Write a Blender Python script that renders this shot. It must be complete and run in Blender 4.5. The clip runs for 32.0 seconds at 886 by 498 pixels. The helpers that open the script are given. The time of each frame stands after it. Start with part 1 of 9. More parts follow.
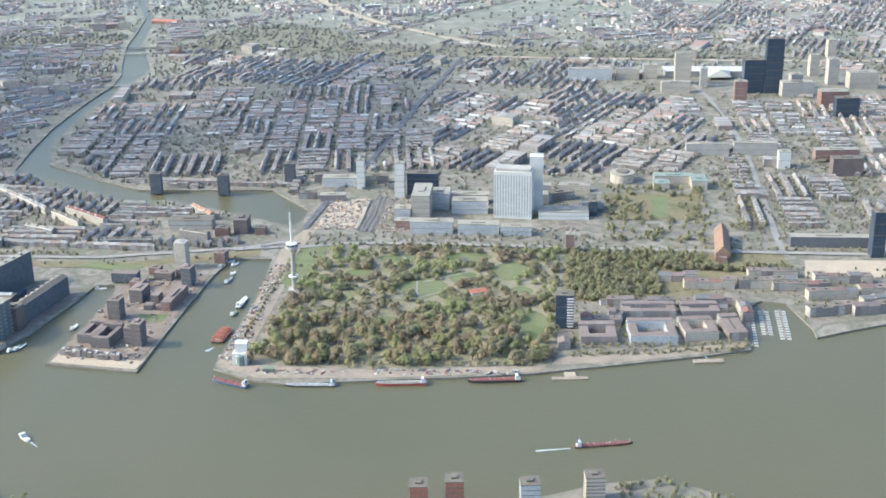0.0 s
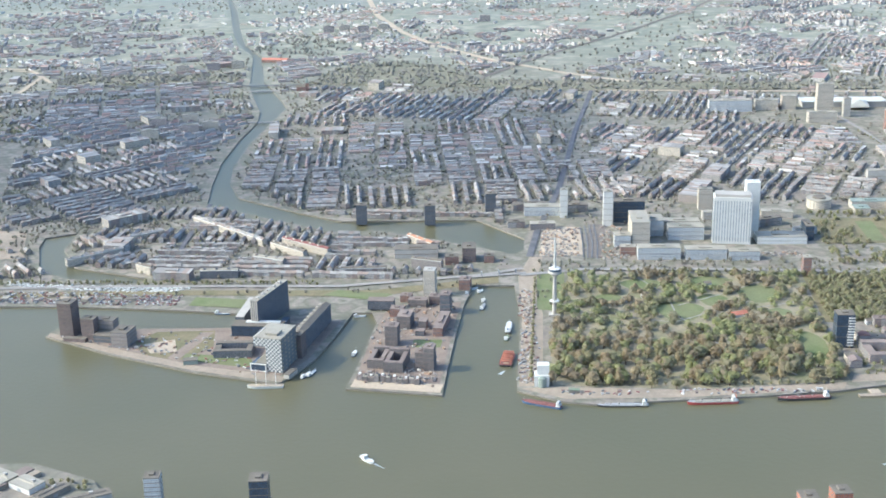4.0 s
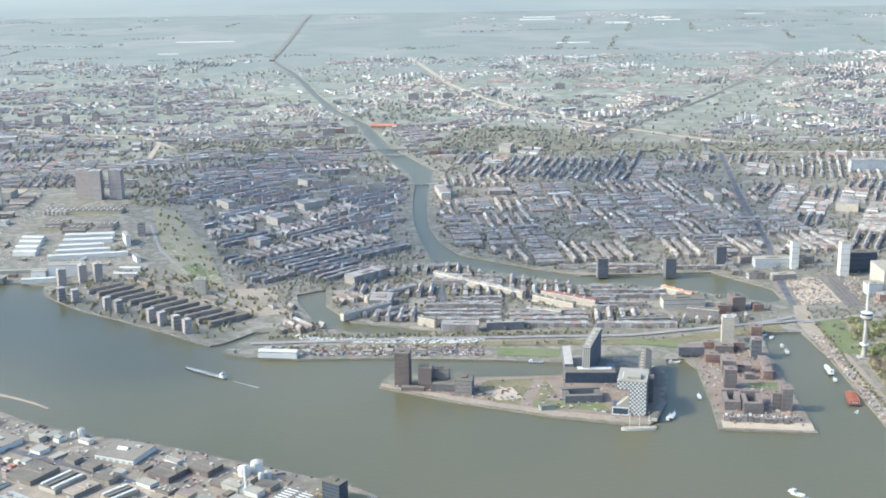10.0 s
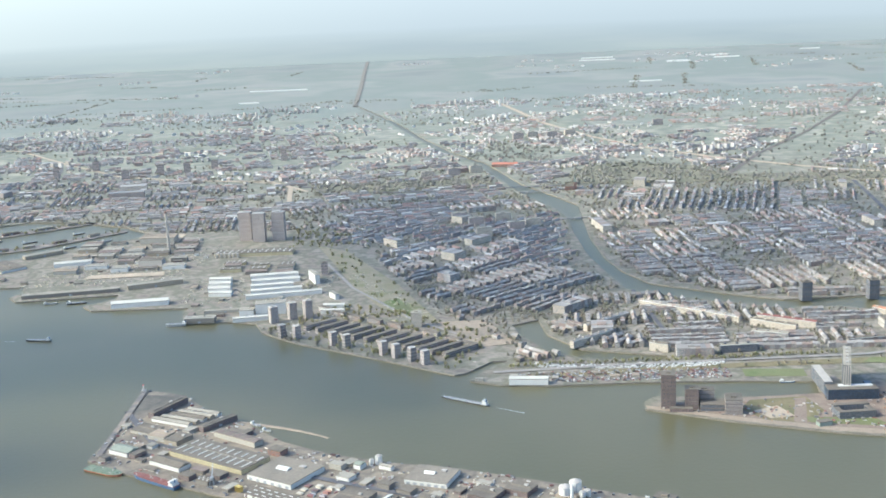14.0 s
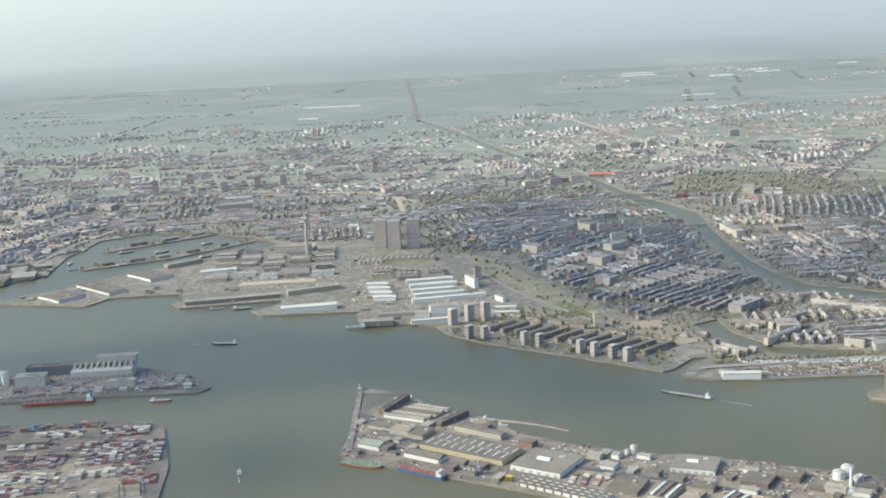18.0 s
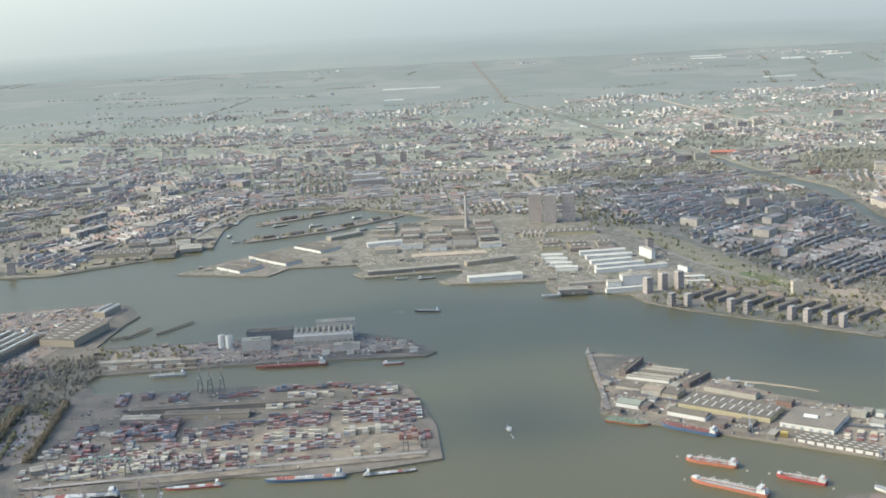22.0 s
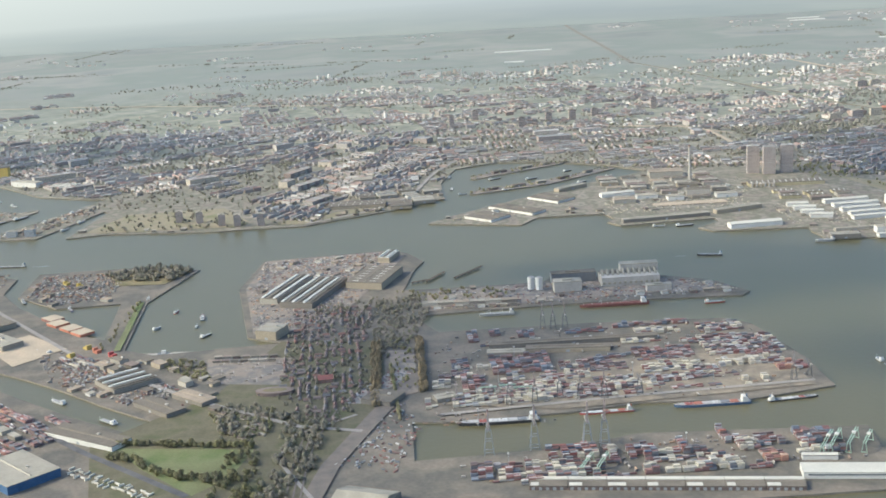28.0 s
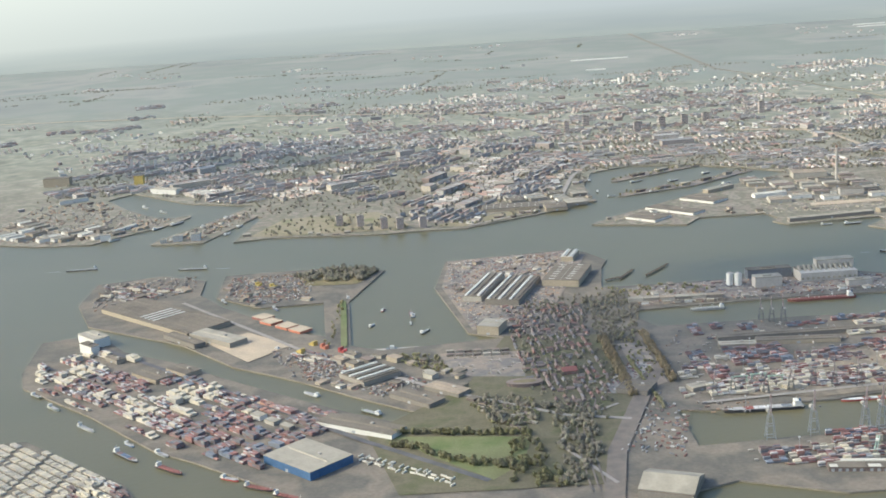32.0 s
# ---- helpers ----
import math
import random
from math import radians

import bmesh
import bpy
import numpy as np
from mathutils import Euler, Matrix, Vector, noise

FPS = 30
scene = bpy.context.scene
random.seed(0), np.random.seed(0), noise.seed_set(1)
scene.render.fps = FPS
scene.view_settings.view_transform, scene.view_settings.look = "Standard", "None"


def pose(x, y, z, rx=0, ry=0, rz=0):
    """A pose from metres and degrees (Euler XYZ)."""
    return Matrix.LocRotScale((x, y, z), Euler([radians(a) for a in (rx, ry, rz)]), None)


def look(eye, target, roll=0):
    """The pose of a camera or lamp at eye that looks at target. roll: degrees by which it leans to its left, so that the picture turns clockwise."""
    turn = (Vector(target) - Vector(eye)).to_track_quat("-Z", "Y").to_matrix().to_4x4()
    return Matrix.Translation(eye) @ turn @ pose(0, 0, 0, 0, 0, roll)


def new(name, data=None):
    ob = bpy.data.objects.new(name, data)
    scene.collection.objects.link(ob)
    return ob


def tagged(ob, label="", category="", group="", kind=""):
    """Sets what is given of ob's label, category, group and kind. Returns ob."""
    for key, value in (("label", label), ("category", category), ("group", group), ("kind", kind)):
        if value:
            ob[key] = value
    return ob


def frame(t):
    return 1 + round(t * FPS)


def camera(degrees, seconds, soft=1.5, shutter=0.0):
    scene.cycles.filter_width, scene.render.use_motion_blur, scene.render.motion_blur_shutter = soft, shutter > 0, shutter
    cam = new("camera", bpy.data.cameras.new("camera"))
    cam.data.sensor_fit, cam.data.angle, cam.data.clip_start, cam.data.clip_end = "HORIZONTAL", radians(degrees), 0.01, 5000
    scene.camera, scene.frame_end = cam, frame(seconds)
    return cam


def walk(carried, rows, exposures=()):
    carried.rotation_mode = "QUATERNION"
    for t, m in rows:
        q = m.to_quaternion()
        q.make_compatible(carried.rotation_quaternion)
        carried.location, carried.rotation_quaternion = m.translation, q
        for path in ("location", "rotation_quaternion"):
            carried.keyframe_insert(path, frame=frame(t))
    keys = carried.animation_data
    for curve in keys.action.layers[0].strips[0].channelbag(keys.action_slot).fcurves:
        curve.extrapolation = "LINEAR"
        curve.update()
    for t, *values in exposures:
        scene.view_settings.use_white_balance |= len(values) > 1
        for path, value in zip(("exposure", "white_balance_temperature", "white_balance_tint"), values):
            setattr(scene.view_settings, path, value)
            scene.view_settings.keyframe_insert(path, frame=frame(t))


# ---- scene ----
# A river port seen from the air. The whole place stands at a quarter of its true size, so that its 20 km fit the lens's reach.
PATH = [
    (0, (124.54, -599.32, 247.55), (117.30, -505.82, 212.83), -0.89),
    (0.5, (106.17, -601.88, 247.03), (99.09, -508.18, 212.82), -1.10),
    (1, (87.85, -604.39, 246.54), (81.21, -510.50, 212.77), -0.99),
    (1.5, (69.60, -606.84, 246.08), (63.21, -513.00, 212.14), -1.07),
    (2, (51.41, -609.25, 245.64), (45.28, -515.29, 211.99), -1.13),
    (2.5, (33.29, -611.62, 245.23), (27.22, -517.65, 211.57), -1.13),
    (3, (15.22, -613.94, 244.83), (9.33, -519.73, 211.83), -1.16),
    (3.5, (-2.78, -616.22, 244.44), (-8.57, -521.85, 211.89), -1.25),
    (4, (-20.72, -618.47, 244.08), (-26.44, -523.75, 212.51), -1.29),
    (4.5, (-38.59, -620.67, 243.72), (-44.22, -525.83, 212.52), -1.50),
    (6.5, (-109.47, -629.17, 242.38), (-112.90, -533.85, 212.32), -1.26),
    (7, (-127.04, -631.22, 242.05), (-129.27, -535.56, 212.99), -1.16),
    (7.5, (-144.54, -633.24, 241.73), (-146.01, -537.20, 213.90), -1.32),
    (8, (-161.98, -635.24, 241.41), (-162.69, -539.33, 213.13), -1.36),
    (8.5, (-179.36, -637.22, 241.09), (-179.90, -541.81, 211.15), -1.38),
    (9, (-196.68, -639.18, 240.77), (-196.84, -543.65, 211.19), -0.88),
    (9.5, (-213.93, -641.11, 240.44), (-213.60, -544.95, 213.02), -0.55),
    (10, (-231.13, -643.04, 240.11), (-230.71, -546.49, 214.06), -0.89),
    (10.5, (-248.27, -644.94, 239.78), (-248.80, -548.36, 213.88), -2.19),
    (11, (-265.34, -646.84, 239.45), (-265.76, -550.01, 214.46), -2.13),
    (11.5, (-282.36, -648.72, 239.11), (-282.85, -552.10, 213.31), -2.09),
    (12, (-299.31, -650.59, 238.76), (-299.89, -554.01, 212.84), -1.71),
    (12.5, (-316.21, -652.45, 238.41), (-316.70, -556.44, 210.45), -1.84),
    (13, (-333.05, -654.30, 238.06), (-333.85, -558.25, 210.26), -2.25),
    (13.5, (-349.83, -656.16, 237.70), (-350.50, -559.35, 212.65), -2.44),
    (14, (-366.56, -658.00, 237.33), (-366.54, -560.56, 214.88), -2.52),
    (14.5, (-383.23, -659.85, 236.96), (-382.69, -561.99, 216.40), -2.28),
    (16.5, (-449.36, -667.25, 235.44), (-447.90, -569.13, 216.19), -2.35),
    (17, (-465.76, -669.11, 235.05), (-464.15, -571.09, 215.30), -2.29),
    (17.5, (-482.11, -670.98, 234.67), (-480.60, -573.02, 214.59), -2.90),
    (18, (-498.41, -672.86, 234.28), (-497.24, -575.07, 213.37), -2.82),
    (18.5, (-514.65, -674.74, 233.90), (-513.68, -577.42, 210.95), -2.74),
    (19, (-530.85, -676.65, 233.52), (-530.30, -579.79, 208.65), -2.66),
    (19.5, (-547.01, -678.56, 233.14), (-546.69, -581.76, 208.04), -2.46),
    (20, (-563.11, -680.49, 232.77), (-562.98, -583.83, 207.14), -2.39),
    (20.5, (-579.17, -682.44, 232.40), (-579.18, -585.96, 206.12), -2.44),
    (21, (-595.18, -684.41, 232.05), (-595.26, -587.63, 206.87), -2.53),
    (21.5, (-611.15, -686.40, 231.70), (-611.23, -589.27, 207.89), -2.71),
    (22, (-627.08, -688.40, 231.37), (-627.07, -590.82, 209.53), -2.85),
    (22.5, (-642.97, -690.44, 231.06), (-642.95, -592.73, 209.74), -3.00),
    (23, (-658.81, -692.49, 230.76), (-658.86, -594.74, 209.69), -3.14),
    (23.5, (-674.62, -694.57, 230.48), (-674.56, -596.73, 209.83), -3.05),
    (24, (-690.39, -696.68, 230.23), (-690.27, -599.01, 208.75), -2.92),
    (24.5, (-706.13, -698.82, 230.00), (-705.99, -601.29, 207.88), -3.03),
    (25, (-721.83, -700.98, 229.80), (-721.77, -603.51, 207.45), -3.12),
    (25.5, (-737.50, -703.18, 229.63), (-737.51, -605.71, 207.28), -3.01),
    (27.5, (-799.86, -712.31, 229.31), (-801.14, -615.20, 205.48), -3.36),
    (28, (-815.39, -714.68, 229.33), (-816.91, -617.63, 205.27), -3.27),
    (28.5, (-830.88, -717.10, 229.41), (-832.79, -620.12, 205.09), -3.39),
    (29, (-846.36, -719.55, 229.54), (-848.46, -622.53, 205.39), -3.43),
    (29.5, (-861.82, -722.04, 229.73), (-863.95, -624.83, 206.40), -3.58),
    (30, (-877.25, -724.58, 229.98), (-879.44, -627.19, 207.41), -3.74),
    (30.5, (-892.67, -727.16, 230.30), (-895.08, -629.82, 207.52), -4.16),
    (31, (-908.08, -729.79, 230.68), (-910.69, -632.32, 208.48), -4.10),
    (31.5, (-923.47, -732.46, 231.14), (-926.10, -634.97, 209.03), -3.84),
    (32, (-938.84, -735.19, 231.68), (-941.62, -637.91, 208.65), -3.88),
]

cam = camera(38.905, 32.0, soft=1.75)
walk(cam, [(t, look(e, g, r)) for t, e, g, r in PATH],
     [(0, 1.13, 5190, 2), (4, 1.14, 5130, 2), (9, 1.12, 5150, 2), (14, 1.05, 5260, 1), (17, 0.80, 5400, 1), (21, 0.74, 5560, 1), (25, 0.75, 5560, 2), (32, 0.79, 5690, 2)])

# ---- light ----
SUN = Vector((-0.80, -0.11, 0.60)).normalized()
world = bpy.data.worlds.new("sky")
scene.world = world
world.use_nodes = True
wn = world.node_tree.nodes
sky = wn.new("ShaderNodeTexSky")
sky.sky_type, sky.sun_disc = "NISHITA", False
sky.sun_elevation, sky.sun_rotation = math.asin(SUN.z), math.atan2(SUN.x, SUN.y)
sky.air_density, sky.dust_density, sky.ozone_density = 1.0, 4.0, 1.5
world.node_tree.links.new(sky.outputs[0], wn["Background"].inputs[0])
wn["Background"].inputs[1].default_value = 0.15
sun = new("sun", bpy.data.lights.new("sun", "SUN"))
sun.data.energy, sun.data.angle, sun.data.color = 1.7, radians(1.2), (1.0, 0.80, 0.52)
sun.matrix_world = look(SUN * 500, (0, 0, 0))


# ---- materials ----
def ramp(nt, cols, constant=False):
    r = nt.nodes.new("ShaderNodeValToRGB")
    r.color_ramp.interpolation = "CONSTANT" if constant else "LINEAR"
    els = r.color_ramp.elements
    for i, c in enumerate(cols):
        p = i / len(cols) if constant else i / max(1, len(cols) - 1)
        e = els[i] if i < 2 else els.new(p)
        e.position, e.color = p, (*c, 1)
    return r


def mix(nt, a, b, fac, mode="MIX"):
    m = nt.nodes.new("ShaderNodeMix")
    m.data_type, m.blend_type = "RGBA", mode
    for sock, val in ((m.inputs[0], fac), (m.inputs[6], a), (m.inputs[7], b)):
        if hasattr(val, "is_output"):
            nt.links.new(val, sock)
        else:
            sock.default_value = val if isinstance(val, (int, float)) else (*val, 1)
    return m.outputs[2]


def noise_tex(nt, scale, detail=3, vec=None):
    n = nt.nodes.new("ShaderNodeTexNoise")
    n.inputs["Scale"].default_value, n.inputs["Detail"].default_value = scale, detail
    if vec is None:
        vec = nt.nodes.new("ShaderNodeNewGeometry").outputs["Position"]
    nt.links.new(vec, n.inputs["Vector"])
    return n.outputs["Fac"]


def spread(nt, val, lo, hi):
    m = nt.nodes.new("ShaderNodeMapRange")
    m.inputs[1].default_value, m.inputs[2].default_value = lo, hi
    nt.links.new(val, m.inputs[0])
    return m.outputs[0]


def mat(name, cols, big=0.05, fine=1.2, rough=0.85, metal=0.0, pick="", bump=0.0, grime=0.35, spec=0.3, windows=None):
    """A weathered surface: cols blended by large patches, or picked for each object or island; fine grime over it.
    windows: (wall share, storey, bay, glass colour) for facades with rows of openings."""
    m = bpy.data.materials.new(name)
    m.use_nodes = True
    nt = m.node_tree
    b = nt.nodes["Principled BSDF"]
    if pick:
        src = nt.nodes.new("ShaderNodeNewGeometry" if pick == "island" else "ShaderNodeObjectInfo")
        r = ramp(nt, cols, True)
        rand = src.outputs["Random" if pick != "island" and pick != "" else "Random Per Island"]
        if pick == "house":
            tc = nt.nodes.new("ShaderNodeTexCoord")
            sx = nt.nodes.new("ShaderNodeSeparateXYZ")
            nt.links.new(tc.outputs["Object"], sx.inputs[0])
            step = nt.nodes.new("ShaderNodeMath")
            step.operation = "SNAP"
            nt.links.new(sx.outputs[0], step.inputs[0])
            step.inputs[1].default_value = 3.2
            mul = nt.nodes.new("ShaderNodeMath")
            mul.operation = "MULTIPLY_ADD"
            nt.links.new(rand, mul.inputs[0])
            mul.inputs[1].default_value = 97.0
            nt.links.new(step.outputs[0], mul.inputs[2])
            wn = nt.nodes.new("ShaderNodeTexWhiteNoise")
            wn.noise_dimensions = "1D"
            nt.links.new(mul.outputs[0], wn.inputs["W"])
            rand = wn.outputs["Value"]
        nt.links.new(rand, r.inputs[0])
        col = r.outputs[0]
        patch = noise_tex(nt, big)
        col = mix(nt, col, (0.25, 0.24, 0.22), spread(nt, patch, 0.5, 1.3))
    else:
        r = ramp(nt, cols)
        nt.links.new(spread(nt, noise_tex(nt, big, 5), 0.3, 0.7), r.inputs[0])
        col = r.outputs[0]
    if windows:
        share, storey, bay, glass = windows
        tc = nt.nodes.new("ShaderNodeTexCoord")
        sep = nt.nodes.new("ShaderNodeSeparateXYZ")
        nt.links.new(tc.outputs["Object"], sep.inputs[0])
        add = nt.nodes.new("ShaderNodeMath")
        nt.links.new(sep.outputs[0], add.inputs[0]), nt.links.new(sep.outputs[1], add.inputs[1])
        com = nt.nodes.new("ShaderNodeCombineXYZ")
        nt.links.new(add.outputs[0], com.inputs[0]), nt.links.new(sep.outputs[2], com.inputs[1])
        br = nt.nodes.new("ShaderNodeTexBrick")
        br.offset = 0
        nt.links.new(com.outputs[0], br.inputs["Vector"])
        for key, val in (("Scale", 1.0), ("Brick Width", bay), ("Row Height", storey), ("Mortar Size", share), ("Mortar Smooth", 0.2)):
            br.inputs[key].default_value = val
        br.inputs["Color1"].default_value, br.inputs["Color2"].default_value = (*glass, 1), (*[c * 1.9 for c in glass], 1)
        nt.links.new(col, br.inputs["Mortar"])
        col = br.outputs["Color"]
    f = noise_tex(nt, fine, 4)
    dirt = mix(nt, (1 - grime,) * 3, (1 + grime * 0.5,) * 3, f)
    col = mix(nt, col, dirt, 1.0, "MULTIPLY")
    nt.links.new(col, b.inputs["Base Color"])
    b.inputs["Roughness"].default_value, b.inputs["Metallic"].default_value = rough, metal
    b.inputs["Specular IOR Level"].default_value = spec
    if bump:
        bn = nt.nodes.new("ShaderNodeBump")
        bn.inputs["Strength"].default_value, bn.inputs["Distance"].default_value = bump, 0.3
        nt.links.new(f, bn.inputs["Height"]), nt.links.new(bn.outputs[0], b.inputs["Normal"])
    return m


# glass tone lightened for the sky it would reflect
GLASS = (0.11, 0.12, 0.13)
M = {
    "urban": mat("urban_ground", [(0.21, 0.185, 0.15), (0.30, 0.255, 0.20), (0.20, 0.19, 0.135), (0.34, 0.295, 0.235)], 0.03, 0.35),
    "quay": mat("quay_paving", [(0.327, 0.266, 0.195), (0.381, 0.309, 0.227), (0.265, 0.223, 0.171)], 0.03, 0.5),
    "terminal": mat("terminal_paving", [(0.165, 0.147, 0.118), (0.235, 0.20, 0.155), (0.14, 0.13, 0.108), (0.20, 0.175, 0.14)], 0.03, 0.6),
    "stonewall": mat("quay_wall", [(0.22, 0.195, 0.16), (0.29, 0.255, 0.205)], 0.2, 2.0),
    "asphalt": mat("asphalt", [(0.10, 0.10, 0.105), (0.19, 0.18, 0.18)], 0.1, 1.5),
    "pale_road": mat("pale_road", [(0.38, 0.34, 0.29), (0.30, 0.28, 0.25)], 0.1, 1.5),
    "sand": mat("bare_sand", [(0.55, 0.44, 0.31), (0.45, 0.37, 0.27)], 0.08, 0.8),
    "grass": mat("grass", [(0.135, 0.17, 0.06), (0.205, 0.215, 0.10), (0.17, 0.17, 0.08)], 0.05, 0.9),
    "scrub": mat("rough_scrub", [(0.16, 0.15, 0.07), (0.25, 0.205, 0.115), (0.19, 0.175, 0.09)], 0.06, 0.7),
    "rail": mat("ballast", [(0.24, 0.20, 0.16), (0.17, 0.15, 0.13)], 0.2, 2.0),
    "brick": mat("town_brick", [(0.332, 0.243, 0.194), (0.410, 0.337, 0.280), (0.500, 0.443, 0.378), (0.312, 0.271, 0.239), (0.588, 0.539, 0.474), (0.385, 0.296, 0.239), (0.454, 0.389, 0.316)], pick="house", windows=(0.16, 0.75, 0.62, GLASS)),
    # far brick and its glass paled, haze put into the paint
    "brick_far": mat("town_brick_hazed", [(0.38, 0.285, 0.23), (0.44, 0.36, 0.30), (0.56, 0.49, 0.41), (0.33, 0.29, 0.26), (0.66, 0.60, 0.52), (0.47, 0.42, 0.36)], pick="island", windows=(0.2, 0.75, 0.62, (0.16, 0.17, 0.18))),
    "roof": mat("town_roof", [(0.331, 0.255, 0.209), (0.302, 0.273, 0.238), (0.342, 0.313, 0.278), (0.400, 0.365, 0.319), (0.354, 0.278, 0.226), (0.290, 0.273, 0.249), (0.447, 0.412, 0.365), (0.319, 0.290, 0.255)], pick="house"),
    "pale_far": mat("pale_render_far", [(0.66, 0.61, 0.54), (0.50, 0.44, 0.37), (0.74, 0.71, 0.65), (0.58, 0.54, 0.49)], pick="island"),
    # far roof tones held close together, haze put into the paint
    "roof_far": mat("town_roof_hazed", [(0.37, 0.28, 0.235), (0.29, 0.278, 0.262), (0.34, 0.325, 0.30), (0.41, 0.385, 0.35), (0.28, 0.275, 0.265), (0.60, 0.57, 0.51), (0.33, 0.285, 0.25), (0.41, 0.27, 0.22), (0.36, 0.26, 0.215), (0.27, 0.26, 0.245)], pick="island"),
    "white": mat("white_cladding", [(0.70, 0.675, 0.61), (0.63, 0.61, 0.55)], 0.15, 1.0, 0.6, grime=0.12),
    "white_win": mat("white_facade", [(0.66, 0.635, 0.58), (0.59, 0.57, 0.52)], 0.15, 1.0, 0.6, grime=0.12, windows=(0.13, 0.9, 0.6, (0.20, 0.22, 0.24))),
    "cream": mat("cream_facade", [(0.62, 0.54, 0.42), (0.55, 0.47, 0.36)], 0.15, 1.0, windows=(0.2, 0.75, 0.6, GLASS), grime=0.2),
    "darkbrick": mat("dark_brick", [(0.20, 0.15, 0.13), (0.27, 0.20, 0.17)], 0.2, 1.0, windows=(0.2, 0.75, 0.7, (0.05, 0.06, 0.07))),
    "redbrick": mat("red_brick", [(0.286, 0.153, 0.111), (0.352, 0.212, 0.156)], 0.2, 1.0, windows=(0.2, 0.75, 0.7, GLASS)),
    "blackglass": mat("dark_glass_facade", [(0.05, 0.06, 0.075), (0.08, 0.09, 0.10)], 0.3, 1.0, 0.3, spec=0.5, windows=(0.08, 0.8, 0.5, (0.03, 0.05, 0.08))),
    "concrete": mat("concrete", [(0.42, 0.385, 0.33), (0.50, 0.46, 0.40)], 0.2, 1.0, grime=0.2),
    "tower_wall": mat("tower_panel_wall", [(0.46, 0.38, 0.33), (0.52, 0.45, 0.39)], 0.1, 1.0, windows=(0.22, 0.75, 0.8, (0.10, 0.10, 0.11))),
    "mossroof": mat("faded_green_roof", [(0.27, 0.29, 0.22), (0.33, 0.345, 0.27)], 0.06, 0.8),
    "taupe_roof": mat("taupe_felt_roof", [(0.25, 0.216, 0.166), (0.285, 0.245, 0.19), (0.225, 0.196, 0.154)], 0.05, 0.8),
    "dockfloor": mat("dock_paving", [(0.25, 0.208, 0.155), (0.315, 0.262, 0.192), (0.195, 0.168, 0.132), (0.345, 0.286, 0.21)], 0.05, 0.5),
    "greyroof": mat("bitumen_roof", [(0.145, 0.126, 0.10), (0.212, 0.181, 0.14), (0.176, 0.152, 0.118)], 0.06, 0.8),
    "paleroof": mat("pale_metal_roof", [(0.31, 0.282, 0.22), (0.385, 0.345, 0.27), (0.26, 0.24, 0.19)], 0.06, 0.8, 0.7, grime=0.2),
    "whiteroof": mat("white_sheet_roof", [(0.62, 0.585, 0.49), (0.54, 0.51, 0.43)], 0.1, 0.8, 0.7, grime=0.18),
    "brownroof": mat("brown_roof", [(0.22, 0.17, 0.14), (0.30, 0.24, 0.20)], 0.06, 0.8),
    "hallwall": mat("hall_wall", [(0.33, 0.295, 0.24), (0.44, 0.405, 0.335), (0.24, 0.215, 0.18), (0.40, 0.34, 0.25)], pick="object"),
    "skylight": mat("skylight", [(0.66, 0.635, 0.55), (0.58, 0.56, 0.49)], 0.2, 1.0, 0.5, grime=0.1, spec=0.5),
    "yellow": mat("yellow_paint", [(0.58, 0.44, 0.14), (0.50, 0.38, 0.12)], 0.3, 1.0, 0.6),
    "blue": mat("blue_cladding", [(0.06, 0.12, 0.23), (0.08, 0.15, 0.27)], 0.2, 1.0, 0.6),
    "orange": mat("orange_paint", [(0.553, 0.221, 0.137), (0.477, 0.188, 0.117)], 0.3, 1.0, 0.55, grime=0.2),
    "red": mat("red_paint", [(0.457, 0.091, 0.0825), (0.386, 0.0965, 0.088)], 0.3, 1.0, 0.55, grime=0.2),
    "hullblue": mat("blue_hull_paint", [(0.08, 0.14, 0.26), (0.12, 0.18, 0.28)], 0.3, 1.0, 0.5),
    "hullblack": mat("black_hull_paint", [(0.05, 0.05, 0.06), (0.08, 0.08, 0.08)], 0.3, 1.0, 0.5),
    "deckred": mat("oxide_red_deck", [(0.277, 0.122, 0.105), (0.23, 0.109, 0.0922)], 0.3, 1.0),
    "deckgreen": mat("green_deck", [(0.20, 0.25, 0.17), (0.27, 0.29, 0.20)], 0.3, 1.0),
    "deckgrey": mat("grey_deck", [(0.34, 0.34, 0.33), (0.44, 0.43, 0.41)], 0.3, 1.0),
    "steel": mat("grey_steel", [(0.35, 0.37, 0.38), (0.46, 0.47, 0.47)], 0.5, 2.0, 0.5, 0.4),
    "bark": mat("bark", [(0.12, 0.09, 0.06), (0.18, 0.14, 0.10)], 1.0, 4.0),
    # both foliage palettes are brighter than true leaves, lifted in place of haze
    "leaf": mat("spring_foliage", [(0.366, 0.325, 0.177), (0.425, 0.348, 0.201), (0.336, 0.336, 0.153), (0.401, 0.395, 0.183), (0.413, 0.336, 0.212), (0.295, 0.277, 0.159), (0.378, 0.295, 0.177)], pick="object", fine=2.0),
    "leaf_far": mat("foliage_mass", [(0.342, 0.309, 0.177), (0.384, 0.336, 0.195), (0.313, 0.301, 0.159), (0.378, 0.366, 0.183), (0.295, 0.271, 0.165)], pick="island", fine=2.0),
    "box": mat("container_paint", [(0.313, 0.111, 0.0958), (0.614, 0.599, 0.577), (0.267, 0.124, 0.109), (0.693, 0.678, 0.648), (0.138, 0.183, 0.258), (0.24, 0.158, 0.143), (0.472, 0.45, 0.427), (0.393, 0.161, 0.116), (0.205, 0.22, 0.235)], pick="object"),
